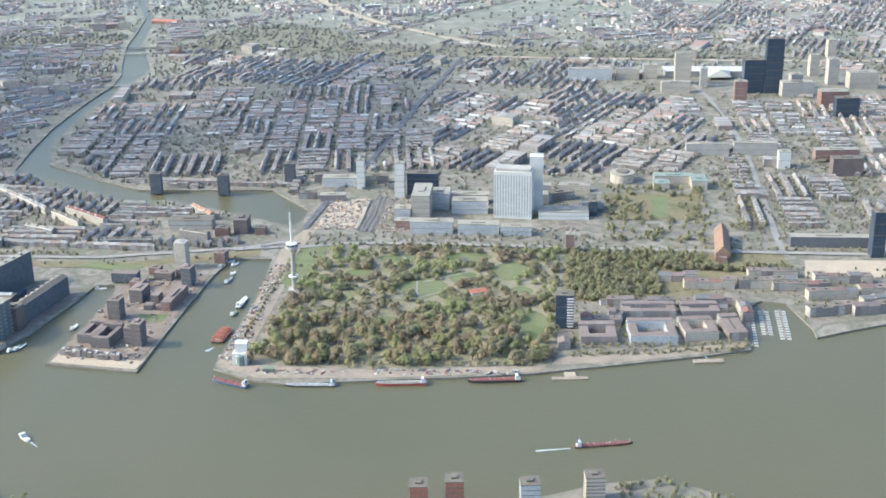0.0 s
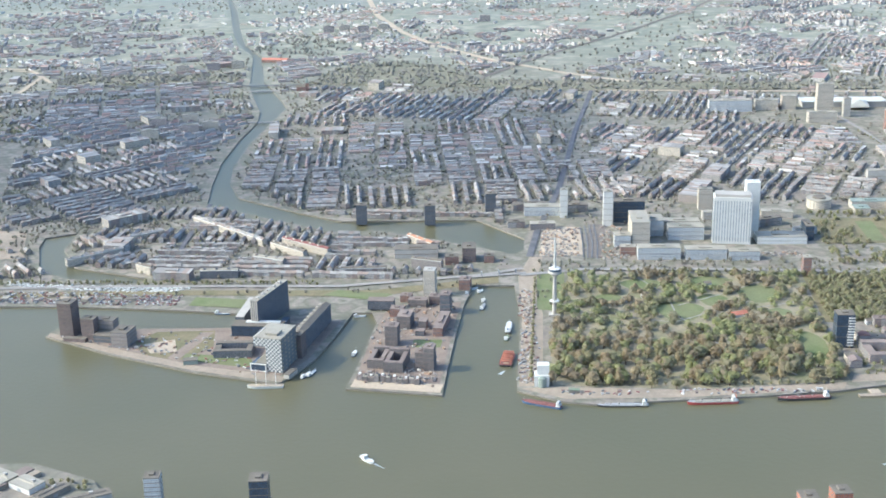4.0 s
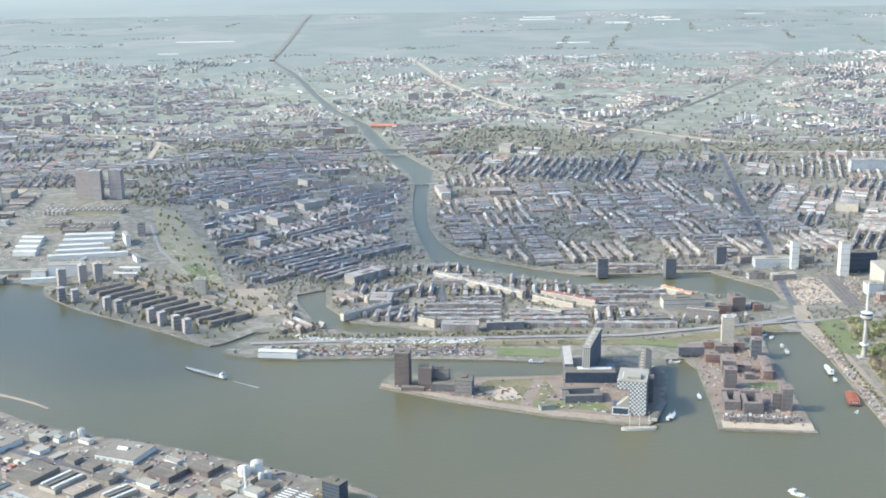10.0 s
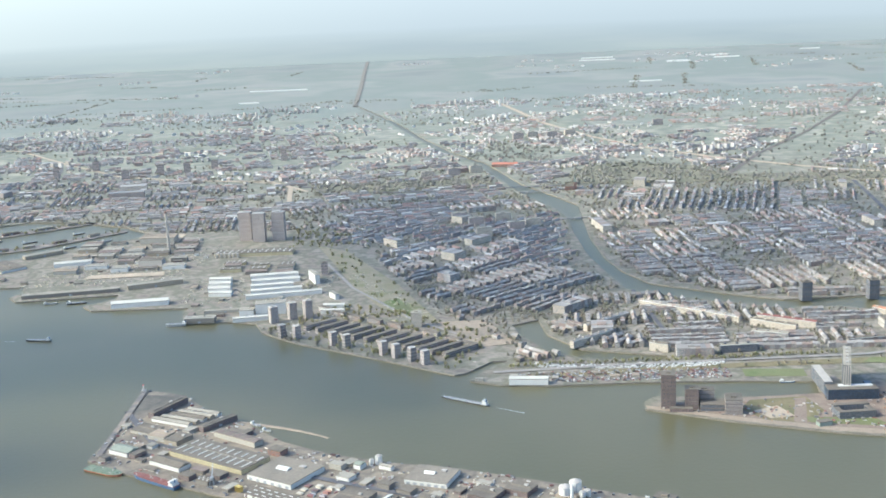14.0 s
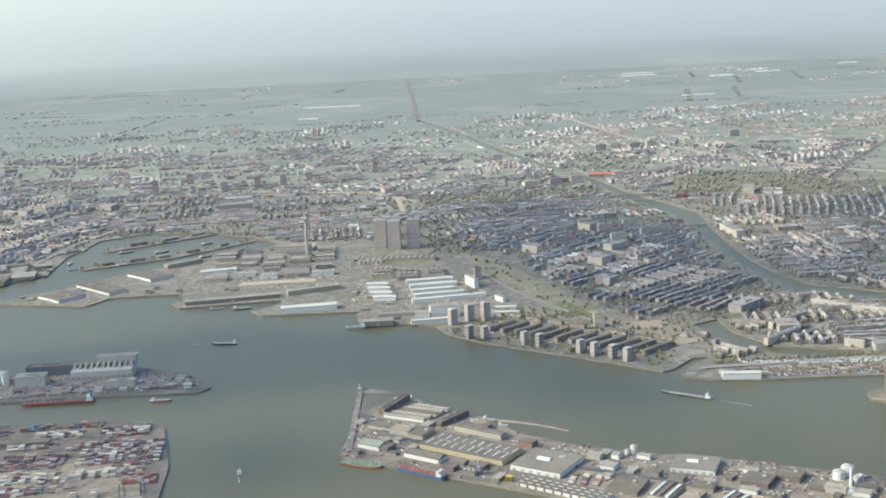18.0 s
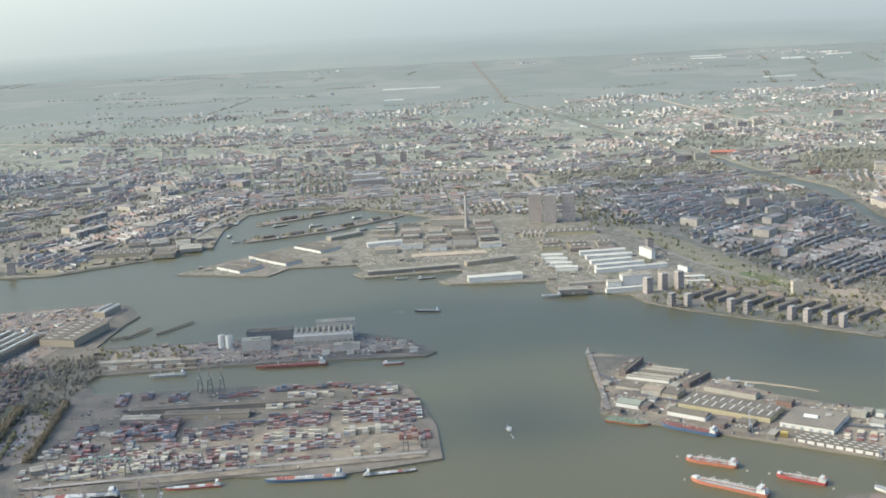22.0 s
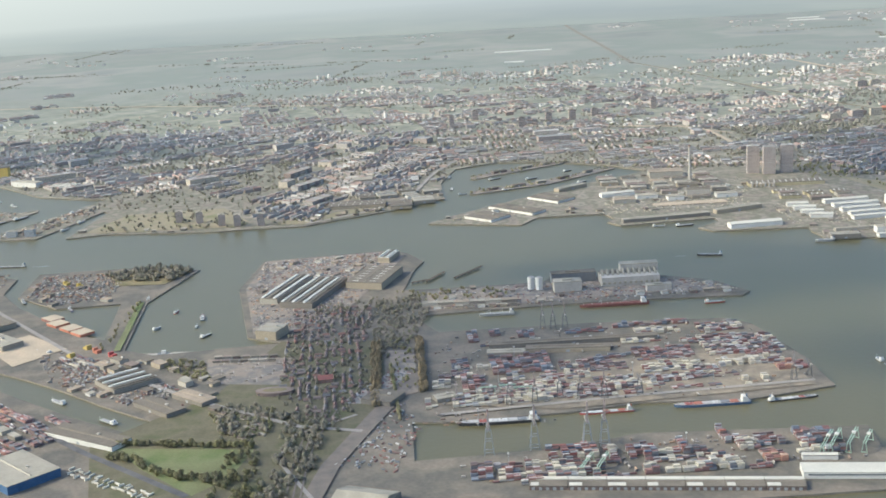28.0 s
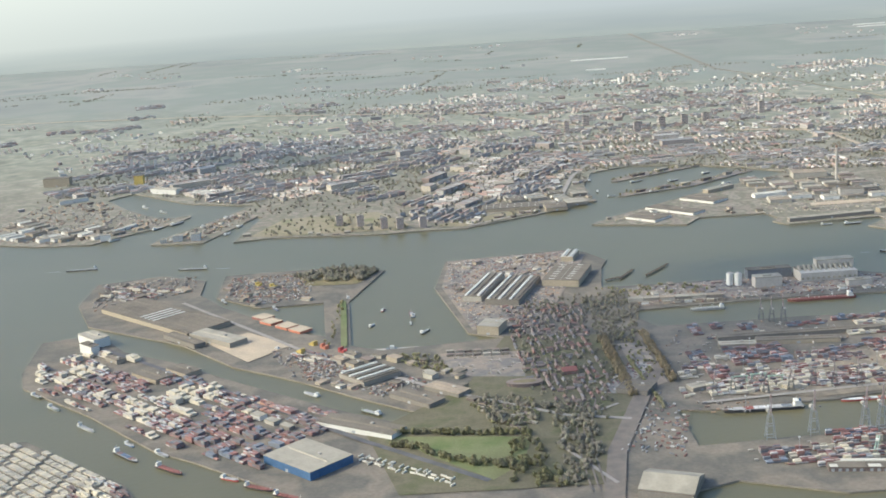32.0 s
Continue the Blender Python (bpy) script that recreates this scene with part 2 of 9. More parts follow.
    "boxes": mat("container_paint_mixed", [(0.286, 0.139, 0.125), (0.513, 0.499, 0.478), (0.24, 0.142, 0.128), (0.592, 0.578, 0.55), (0.17, 0.182, 0.205), (0.224, 0.175, 0.161), (0.394, 0.38, 0.366), (0.333, 0.186, 0.151), (0.203, 0.21, 0.217), (0.467, 0.446, 0.397)], pick="island"),
    "boxes_white": mat("container_paint_white", [(0.619, 0.556, 0.426), (0.558, 0.505, 0.407), (0.661, 0.586, 0.434), (0.516, 0.476, 0.407)], pick="island"),
    "boxes_dark": mat("container_paint_dark", [(0.185, 0.136, 0.129), (0.168, 0.182, 0.21), (0.222, 0.166, 0.152), (0.22, 0.22, 0.22), (0.266, 0.154, 0.14)], pick="island"),
    "yard": mat("stained_yard", [(0.239, 0.207, 0.175), (0.318, 0.261, 0.204), (0.196, 0.18, 0.164), (0.353, 0.297, 0.232)], 0.06, 0.6),
    "darksteel": mat("weathered_dark_steel", [(0.17, 0.17, 0.17), (0.24, 0.235, 0.23)], 0.4, 2.0, 0.6, 0.3),
    "greengantry": mat("pale_green_paint", [(0.36, 0.48, 0.36), (0.42, 0.52, 0.40)], 0.4, 2.0, 0.6),
    "cottage_wall": mat("cottage_brick", [(0.241, 0.177, 0.149), (0.293, 0.23, 0.196), (0.382, 0.359, 0.33), (0.225, 0.185, 0.167)], pick="object", windows=(0.2, 0.7, 0.6, GLASS)),
    "cottage_roof": mat("cottage_tiles", [(0.255, 0.147, 0.121), (0.212, 0.176, 0.161), (0.229, 0.157, 0.131), (0.200, 0.190, 0.185), (0.253, 0.196, 0.170)], pick="object"),
    "poplar": mat("bare_poplar_twigs", [(0.363, 0.292, 0.182), (0.407, 0.330, 0.204), (0.319, 0.264, 0.176)], pick="island", fine=2.0),
    "boxes_red": mat("container_paint_red", [(0.309, 0.159, 0.141), (0.249, 0.141, 0.129), (0.349, 0.205, 0.175), (0.271, 0.211, 0.199), (0.5, 0.47, 0.44)], pick="island"),
    "boxes_orange": mat("container_paint_orange", [(0.485, 0.265, 0.18), (0.422, 0.233, 0.175), (0.449, 0.358, 0.254), (0.341, 0.191, 0.159)], pick="island"),
    "boxes_blue": mat("container_paint_blue", [(0.188, 0.211, 0.253), (0.225, 0.248, 0.287), (0.219, 0.227, 0.245)], pick="island"),
    "slabbrick": mat("grey_brown_brick", [(0.30, 0.26, 0.23), (0.36, 0.31, 0.27)], 0.1, 1.0, windows=(0.2, 0.75, 0.7, (0.10, 0.10, 0.11))),
    "goods": mat("rusty_goods", [(0.30, 0.22, 0.17), (0.40, 0.36, 0.31), (0.24, 0.22, 0.21), (0.44, 0.30, 0.20), (0.34, 0.31, 0.28), (0.52, 0.47, 0.40)], pick="island"),
    "orange_tile": mat("orange_roof_tiles", [(0.50, 0.26, 0.15), (0.44, 0.24, 0.15)], 0.3, 1.0),
    "orange_brick": mat("orange_brick", [(0.46, 0.17, 0.09), (0.40, 0.16, 0.09)], 0.2, 1.0, windows=(0.2, 0.75, 0.7, GLASS)),
    "pierbrick": mat("grey_brown_pier_brick", [(0.19, 0.165, 0.15), (0.25, 0.215, 0.19)], 0.2, 1.0, windows=(0.2, 0.75, 0.7, (0.06, 0.065, 0.07))),
    "tan_tile": mat("weathered_clay_tiles", [(0.33, 0.215, 0.145), (0.28, 0.185, 0.13)], 0.3, 1.0),
    "wood_floor": mat("leaf_litter", [(0.20, 0.18, 0.125), (0.25, 0.23, 0.155), (0.18, 0.175, 0.115)], 0.03, 0.5),
    "olive": mat("olive_budding_crowns", [(0.22, 0.20, 0.11), (0.27, 0.255, 0.13), (0.18, 0.17, 0.10), (0.31, 0.29, 0.15)], pick="island", fine=2.0),
    "dry_grass": mat("dry_grass", [(0.27, 0.24, 0.135), (0.33, 0.28, 0.19), (0.22, 0.215, 0.105)], 0.05, 0.7),
    "scrub_dark": mat("dark_green_brown_ground", [(0.12, 0.112, 0.065), (0.17, 0.15, 0.095), (0.11, 0.115, 0.055)], 0.06, 0.7),
    # far woods lightened, haze put into their colour
    "hazedwood": mat("hazed_winter_wood", [(0.23, 0.215, 0.175), (0.255, 0.23, 0.19), (0.21, 0.20, 0.165), (0.24, 0.23, 0.175)], pick="island", fine=2.0),
    "strip": mat("grey_glazed_strip", [(0.36, 0.36, 0.34), (0.43, 0.43, 0.40)], 0.2, 1.0, 0.4, grime=0.15, windows=(0.16, 0.95, 4.0, (0.24, 0.25, 0.26))),
    "twigs": mat("bare_winter_twigs", [(0.22, 0.195, 0.145), (0.25, 0.215, 0.16), (0.205, 0.195, 0.135), (0.235, 0.22, 0.145), (0.19, 0.17, 0.135)], pick="island", fine=2.0),
    "fresh": mat("fresh_spring_leaf", [(0.380, 0.385, 0.176), (0.341, 0.352, 0.165), (0.413, 0.407, 0.198)], pick="island", fine=2.0),
    "boom_paint": mat("faded_boom_paint", [(0.40, 0.27, 0.24), (0.52, 0.47, 0.44)], 0.5, 2.0, 0.6),
    "tanwall": mat("ochre_wall", [(0.50, 0.44, 0.27), (0.44, 0.385, 0.25)], 0.2, 1.0),
    "brickfloor": mat("brick_paving", [(0.25, 0.19, 0.145), (0.30, 0.235, 0.178), (0.215, 0.165, 0.13)], 0.08, 1.0),
    "slate_win": mat("slate_facade", [(0.17, 0.17, 0.175), (0.22, 0.21, 0.21)], 0.3, 1.0, windows=(0.16, 0.75, 0.7, (0.06, 0.07, 0.08))),
    "slate": mat("slate_grey_cladding", [(0.17, 0.18, 0.19), (0.21, 0.215, 0.215)], 0.3, 1.0, 0.5),
    "foam": mat("wake_foam", [(0.62, 0.64, 0.62), (0.45, 0.48, 0.45)], 0.5, 2.0, 0.6),
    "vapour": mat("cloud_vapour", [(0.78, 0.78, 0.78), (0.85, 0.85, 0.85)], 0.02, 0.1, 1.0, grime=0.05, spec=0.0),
    "copper": mat("green_copper", [(0.26, 0.30, 0.25), (0.31, 0.34, 0.285)], 0.3, 1.0),
}


def thin_leaves(m):
    nt = m.node_tree
    b, out = nt.nodes["Principled BSDF"], nt.nodes["Material Output"]
    tr = nt.nodes.new("ShaderNodeBsdfTranslucent")
    ms = nt.nodes.new("ShaderNodeMixShader")
    ms.inputs[0].default_value = 0.45
    nt.links.new(b.inputs["Base Color"].links[0].from_socket, tr.inputs[0])
    nt.links.new(b.outputs[0], ms.inputs[1]), nt.links.new(tr.outputs[0], ms.inputs[2]), nt.links.new(ms.outputs[0], out.inputs[0])


thin_leaves(M["leaf"]), thin_leaves(M["leaf_far"]), thin_leaves(M["poplar"]), thin_leaves(M["fresh"]), thin_leaves(M["olive"])


def town_ground():
    """Streets and yards near the river, gardens and fields further out, greyed a little there for haze."""
    m = mat("town_ground", [(0.20, 0.175, 0.14), (0.29, 0.245, 0.195), (0.19, 0.18, 0.125), (0.33, 0.285, 0.23), (0.18, 0.175, 0.12)], 0.06, 0.5)
    nt = m.node_tree
    b = nt.nodes["Principled BSDF"]
    near = b.inputs["Base Color"].links[0].from_socket
    geo = nt.nodes.new("ShaderNodeNewGeometry")
    sep = nt.nodes.new("ShaderNodeSeparateXYZ")
    nt.links.new(geo.outputs["Position"], sep.inputs[0])
    r = ramp(nt, [(0.19, 0.19, 0.145), (0.28, 0.275, 0.215), (0.22, 0.225, 0.175), (0.33, 0.315, 0.25), (0.20, 0.20, 0.16)])
    nt.links.new(spread(nt, noise_tex(nt, 0.012, 6), 0.32, 0.68), r.inputs[0])
    patch = ramp(nt, [(0.78, 0.80, 0.80), (1.0, 1.0, 0.98), (1.25, 1.2, 1.12)])
    nt.links.new(spread(nt, noise_tex(nt, 0.06, 4), 0.3, 0.7), patch.inputs[0])
    wide = mix(nt, r.outputs[0], patch.outputs[0], 1.0, "MULTIPLY")
    field = ramp(nt, [(0.215, 0.224, 0.20), (0.255, 0.256, 0.22), (0.225, 0.242, 0.205), (0.29, 0.28, 0.24), (0.215, 0.226, 0.205)])
    nt.links.new(spread(nt, noise_tex(nt, 0.0035, 5), 0.3, 0.7), field.inputs[0])
    edge = nt.nodes.new("ShaderNodeMath")
    edge.operation = "MULTIPLY_ADD"
    nt.links.new(noise_tex(nt, 0.006, 4), edge.inputs[0])
    edge.inputs[1].default_value = 700
    nt.links.new(sep.outputs[1], edge.inputs[2])
    wide = mix(nt, wide, field.outputs[0], spread(nt, edge.outputs[0], 1450, 1800))
    nt.links.new(mix(nt, near, wide, spread(nt, sep.outputs[1], 420, 900)), b.inputs["Base Color"])
    return m


def water_material():
    m = bpy.data.materials.new("river_water")
    m.use_nodes = True
    nt = m.node_tree
    b = nt.nodes["Principled BSDF"]
    r = ramp(nt, [(0.104, 0.098, 0.050), (0.132, 0.118, 0.064), (0.116, 0.108, 0.056)])
    nt.links.new(spread(nt, noise_tex(nt, 0.004, 4), 0.3, 0.7), r.inputs[0])
    nt.links.new(r.outputs[0], b.inputs["Base Color"])
    b.inputs["Roughness"].default_value, b.inputs["IOR"].default_value = 0.32, 1.33
    b.inputs["Specular IOR Level"].default_value = 0.5
    bn = nt.nodes.new("ShaderNodeBump")
    bn.inputs["Strength"].default_value, bn.inputs["Distance"].default_value = 0.25, 0.25
    nt.links.new(noise_tex(nt, 0.35, 5), bn.inputs["Height"]), nt.links.new(bn.outputs[0], b.inputs["Normal"])
    return m


M["water"] = water_material()


# ---- building blocks ----
class Shape:
    """Gathers faces of one mesh."""

    def __init__(self):
        self.v, self.f, self.mi = [], [], []

    def add(self, verts, faces, mi=0):
        n = len(self.v)
        self.v += verts
        self.f += [tuple(n + i for i in q) for q in faces]
        self.mi += [mi] * len(faces)
        return self

    def prism(self, ring, z0, z1, mi=0, top=1.0, cap=None):
        """An upright block over a ring of (x, y), the top drawn in by the factor top."""
        n = len(ring)
        cx, cy = sum(p[0] for p in ring) / n, sum(p[1] for p in ring) / n
        vs = [(x, y, z0) for x, y in ring] + [(cx + (x - cx) * top, cy + (y - cy) * top, z1) for x, y in ring]
        self.add(vs, [(i, (i + 1) % n, n + (i + 1) % n, n + i) for i in range(n)], mi)
        self.f.append(tuple(len(self.v) - n + i for i in range(n)))
        self.mi.append(mi if cap is None else cap)
        return self

    def box(self, x0, y0, z0, x1, y1, z1, mi=0, cap=None):
        return self.prism([(x0, y0), (x1, y0), (x1, y1), (x0, y1)], z0, z1, mi, 1.0, cap)

    def block(self, x, y, z, w, d, h, rot=0, mi=0, cap=None):
        c, s = math.cos(radians(rot)), math.sin(radians(rot))
        ring = [(x + c * a - s * b, y + s * a + c * b) for a, b in ((-w / 2, -d / 2), (w / 2, -d / 2), (w / 2, d / 2), (-w / 2, d / 2))]
        return self.prism(ring, z, z + h, mi, 1.0, cap)

    def tube(self, x, y, z0, z1, r0, r1=None, n=12, mi=0):
        r1 = r0 if r1 is None else r1
        ring = [(x + r0 * math.cos(2 * math.pi * i / n), y + r0 * math.sin(2 * math.pi * i / n)) for i in range(n)]
        return self.prism(ring, z0, z1, mi, r1 / r0)

    def gable(self, x0, y0, x1, y1, z, rise, over=0.0, mi=0):
        """A pitched roof whose ridge runs along x."""
        ym = (y0 + y1) / 2
        vs = [(x0, y0 - over, z), (x1, y0 - over, z), (x1, y1 + over, z), (x0, y1 + over, z), (x0, ym, z + rise), (x1, ym, z + rise)]
        return self.add(vs, [(0, 1, 5, 4), (2, 3, 4, 5), (1, 2, 5), (3, 0, 4), (0, 3, 2, 1)], mi)

    def sweep(self, rings, mi=0):
        """One closed skin through rings of equal length."""
        n = len(rings[0])
        fs = [tuple(range(n))[::-1], tuple(range(n * len(rings) - n, n * len(rings)))]
        for k in range(len(rings) - 1):
            fs += [(n * k + i, n * k + (i + 1) % n, n * k + n + (i + 1) % n, n * k + n + i) for i in range(n)]
        return self.add([q for r in rings for q in r], fs, mi)

    def beam(self, a, b, t, mi=0):
        """A square bar from a to b."""
        a, b = Vector(a), Vector(b)
        w = (b - a).normalized()
        u = w.cross(Vector((0, 0, 1)) if abs(w.z) < 0.9 else Vector((1, 0, 0))).normalized() * t / 2
        k = w.cross(u).normalized() * t / 2
        vs = [tuple(p + q) for p in (a, b) for q in (u + k, u - k, -u - k, -u + k)]
        return self.add(vs, [(0, 1, 2, 3), (7, 6, 5, 4), (0, 4, 5, 1), (1, 5, 6, 2), (2, 6, 7, 3), (3, 7, 4, 0)], mi)

    def mesh(self, name, mats):
        me = bpy.data.meshes.new(name)
        me.from_pydata([tuple(p) for p in self.v], [], self.f)
        for m in mats if isinstance(mats, (list, tuple)) else [mats]:
            me.materials.append(m)
        if max(self.mi, default=0):
            me.polygons.foreach_set("material_index", self.mi)
        me.update()
        return me


GROUND = 0.9


def thing(name, x, y, rot, label, category, group="", z=GROUND, shape=None, mats=None, kind=""):
    ob = new(name, shape.mesh(name, mats) if shape else None)
    ob.matrix_basis = pose(x, y, z, 0, 0, rot)
    return tagged(ob, label, category, group, kind)


def part(name, shape, mats, parent, label="", at=None):
    ob = new(name, shape if isinstance(shape, bpy.types.Mesh) else shape.mesh(name, mats))
    ob.parent = parent
    if at is not None:
        ob.matrix_basis = at
    if label:
        ob["label"] = label
    return ob


def inside(x, y, ring):
    hit, n = False, len(ring)
    for i in range(n):
        (x0, y0), (x1, y1) = ring[i], ring[i - 1]
        if (y0 > y) != (y1 > y) and x < (x1 - x0) * (y - y0) / (y1 - y0) + x0:
            hit = not hit
    return hit


def land(name, ring, material, holes=(), label="", z=GROUND, foot=-1.0):
    """A sheet of land with its quay walls, and holes where water lies in it."""
    bm = bmesh.new()
    edges = []
    for loop in (ring, *holes):
        vs = [bm.verts.new((x, y, z)) for x, y in loop]
        edges += [bm.edges.new((vs[i - 1], vs[i])) for i in range(len(vs))]
    bmesh.ops.triangle_fill(bm, use_beauty=True, use_dissolve=False, edges=edges, normal=(0, 0, 1))
    for f in bm.faces:
        if f.normal.z < 0:
            f.normal_flip()
    low = {}
    for e in edges:
        for v in e.verts:
            if v not in low:
                low[v] = bm.verts.new((v.co.x, v.co.y, foot))
    for e in edges:
        a, b = e.verts
        f = bm.faces.new((a, b, low[b], low[a]))
        f.material_index = 1
    bmesh.ops.recalc_face_normals(bm, faces=bm.faces[:])
    me = bpy.data.meshes.new(name)
    bm.to_mesh(me)
    bm.free()
    me.materials.append(material), me.materials.append(M["stonewall"])
    return tagged(new(name, me), label, "ground", kind="structure")


LAID = [0]


def sheet(name, ring, material, label, z=0.04, kind="structure", category="ground"):
    """A flat area laid on the land."""
    LAID[0] += 1
    z += 0.006 * LAID[0]
    bm = bmesh.new()
    f = bm.faces.new([bm.verts.new((x, y, GROUND + z)) for x, y in ring])
    if f.normal.z < 0 or f.calc_area() and (f.normal_update() or f.normal.z < 0):
        f.normal_flip()
    bmesh.ops.triangulate(bm, faces=[f])
    me = bpy.data.meshes.new(name)
    bm.to_mesh(me)
    bm.free()
    me.materials.append(material)
    return tagged(new(name, me), label, category, kind=kind)


def ribbon(name, pts, width, material, label, z=0.30, category="road"):
    """A road or track along points of the plan."""
    LAID[0] += 1
    z += 0.004 * LAID[0]
    s, n = Shape(), len(pts)
    vs = []
    for i, p in enumerate(pts):
        a, b = Vector(pts[max(0, i - 1)]), Vector(pts[min(n - 1, i + 1)])
        k = (b - a).normalized().orthogonal() * width / 2
        vs += [(p[0] + k.x, p[1] + k.y, GROUND + z), (p[0] - k.x, p[1] - k.y, GROUND + z)]
    s.add(vs, [(2 * i, 2 * i + 1, 2 * i + 3, 2 * i + 2) for i in range(n - 1)])
    me = s.mesh(name, material)
    return tagged(new(name, me), label, category, kind="structure")


# ---- the large structure ----
water = Shape().add([(-9000, -1500, 0), (9000, -1500, 0), (9000, 3000, 0), (-9000, 3000, 0)], [(0, 1, 2, 3)])
tagged(new("water", water.mesh("water", M["water"])), "wide murky green-grey river with harbour basins", "river", kind="structure")
NORTH = [(4500, 250), (700, 60), (400, 0), (294, -32), (274, -41), (258, -49), (258, -39), (251, -8), (239, -5), (232, -12), (225, -64), (204, -71),
         (165, -82), (142, -88), (125, -93), (94, -98), (54, -103), (14, -108), (0, -105), (-20, -94), (-18, 0), (-21, 46), (-44, 46), (-48, 18),
         (-51, -30), (-53, -72), (-54, -99), (-99, -92), (-96, -59), (-93, -11), (-97, 4), (-107, 4), (-111, -23), (-118, -59), (-126, -79), (-132, -87),
         (-175, -74), (-222, -53), (-263, -30), (-261, -19), (-255, -11)]
NORTH += [(-217, -18), (-167, -21), (-163, 2), (-203, 8), (-259, 13), (-309, 14), (-338, 19), (-354, 28), (-346, 44), (-330, 62), (-340, 62), (-356, 42), (-363, 39),
          (-409, 76), (-463, 116), (-489, 144), (-496, 166), (-515, 174), (-548, 174), (-553, 202), (-551, 215), (-568, 216), (-623, 219), (-632, 232),
          (-612, 250), (-613, 262), (-689, 253), (-698, 268), (-691, 279), (-697, 299), (-752, 298), (-766, 274), (-842, 296)]
NORTH += [(-820, 323), (-745, 393), (-700, 428), (-653, 461), (-634, 481), (-668, 520), (-728, 556), (-775, 566), (-818, 540), (-832, 470), (-830, 395), (-877, 356), (-946, 313),
          (-994, 312), (-1020, 309), (-1116, 321), (-1148, 312), (-1138, 412), (-1144, 419), (-1175, 317), (-1203, 319), (-1222, 322), (-1219, 340), (-1204, 370), (-1180, 418), (-1166, 455),
          (-1157, 479), (-1181, 485), (-1232, 508), (-1283, 565), (-1303, 584), (-1323, 551), (-1290, 496), (-1249, 445), (-1228, 435), (-1213, 445),
          (-1211, 434), (-1228, 398), (-1249, 376), (-1279, 338), (-1328, 343), (-1420, 380), (-4500, 600), (-4500, 2450), (4500, 2450)]
SCHIE = [(-15, 109), (-15, 131), (-46, 172), (-74, 171), (-135, 170), (-168, 191), (-216, 227), (-231, 268), (-238, 314), (-240, 391), (-237, 469), (-234, 532),
         (-246, 568), (-264, 619), (-280, 660), (-292, 720), (-312, 813), (-350, 908), (-387, 1051), (-430, 1241), (-500, 1480), (-510, 1480), (-440, 1241), (-398, 1051), (-360, 908),
         (-322, 813), (-305, 720), (-294, 655), (-284, 612), (-270, 561), (-256, 515), (-250, 470), (-252, 403), (-250, 324), (-243, 263), (-235, 212), (-192, 181),
         (-137, 147), (-107, 148), (-67, 128), (-40, 112), (-22, 101)]
DELFS = [(-323, 136), (-305, 146), (-302, 112), (-284, 78), (-235, 59), (-237, 49), (-285, 59), (-306, 79), (-320, 117)]
QUAY = [(-258, -157), (-268, -148), (-278, -142), (-321, -120), (-363, -99), (-402, -86), (-429, -72), (-452, -55), (-476, -25), (-501, -1), (-517, 24),
        (-540, 36), (-544, 36), (-545, -38), (-549, -68), (-527, -86), (-488, -110), (-424, -150), (-380, -180), (-330, -212), (-296, -225)]
HEIJ = [(-632, -120), (-635, -74), (-649, -13), (-662, 0), (-744, 4), (-832, 1), (-844, 26), (-840, 38), (-769, 45), (-720, 48), (-640, 46), (-634, 54),
        (-653, 85), (-687, 104), (-757, 110), (-762, 100), (-797, 98), (-856, 97), (-850, 150), (-844, 172), (-857, 201), (-870, 212), (-964, 198), (-971, 121),
        (-948, 10), (-925, -4), (-1000, -15), (-1020, -2), (-1030, 100), (-1010, 182), (-1051, 200), (-1133, 194), (-1128, 130), (-1091, 97), (-1048, 101)]
HEIJ += [(-1038, 20), (-1060, 35), (-1119, 104), (-1142, 141), (-1146, 182), (-1184, 205), (-1231, 190), (-1228, 130), (-1205, 75), (-1130, 21), (-1087, -31), (-1062, -49), (-1041, -66),
         (-1008, -96), (-986, -114), (-971, -126), (-960, -133), (-971, -147), (-984, -137), (-1011, -118), (-1039, -95), (-1056, -80), (-1088, -52), (-1129, -13), (-1164, 12), (-1182, 40), (-1204, 50), (-1226, 43), (-1218, -20), (-1208, -47), (-1153, -101), (-1106, -155), (-1083, -172), (-1033, -214), (-960, -280),
         (-880, -330), (-860, -240), (-832, -228), (-790, -246), (-636, -240), (-633, -173), (-738, -169), (-773, -181), (-842, -188), (-844, -140),
         (-828, -143), (-766, -138), (-731, -130), (-678, -133)]
PORT4 = [(-1196, -135), (-1177, -133), (-1150, -159), (-1110, -195), (-1080, -250), (-1300, -250)]
CHARLOIS = [(-256, -196), (-245, -168), (-219, -166), (-189, -180), (-183, -190), (-150, -212), (-100, -212), (60, -210), (110, -205), (150, -186), (175, -181), (200, -195), (420, -215),
            (420, -330), (-256, -330)]
land("ground", NORTH, town_ground(), (SCHIE, DELFS), "built-up north bank with stone quays running to the horizon")
DOCK_PIER = [(-806, 410), (-800, 408), (-730, 438), (-662, 498), (-668, 508), (-738, 452), (-802, 424)]
DOCK_PIER_NORTH = [(-804, 484), (-798, 482), (-724, 531), (-700, 548), (-716, 552), (-732, 545), (-800, 497)]
land("pier_ground", DOCK_PIER, M["yard"], (), "narrow dark dock pier with sheds and trees")
land("pier_ground", DOCK_PIER_NORTH, M["yard"], (), "narrow dock pier inside the old harbour")
land("quay_ground", QUAY, M["dockfloor"], (), "long industrial quay of concrete and asphalt")
land("port_ground", HEIJ, M["terminal"], (), "paved harbour peninsula with basins cut into it")
land("port_ground_west", PORT4, M["terminal"], (), "paved corner of a car terminal")
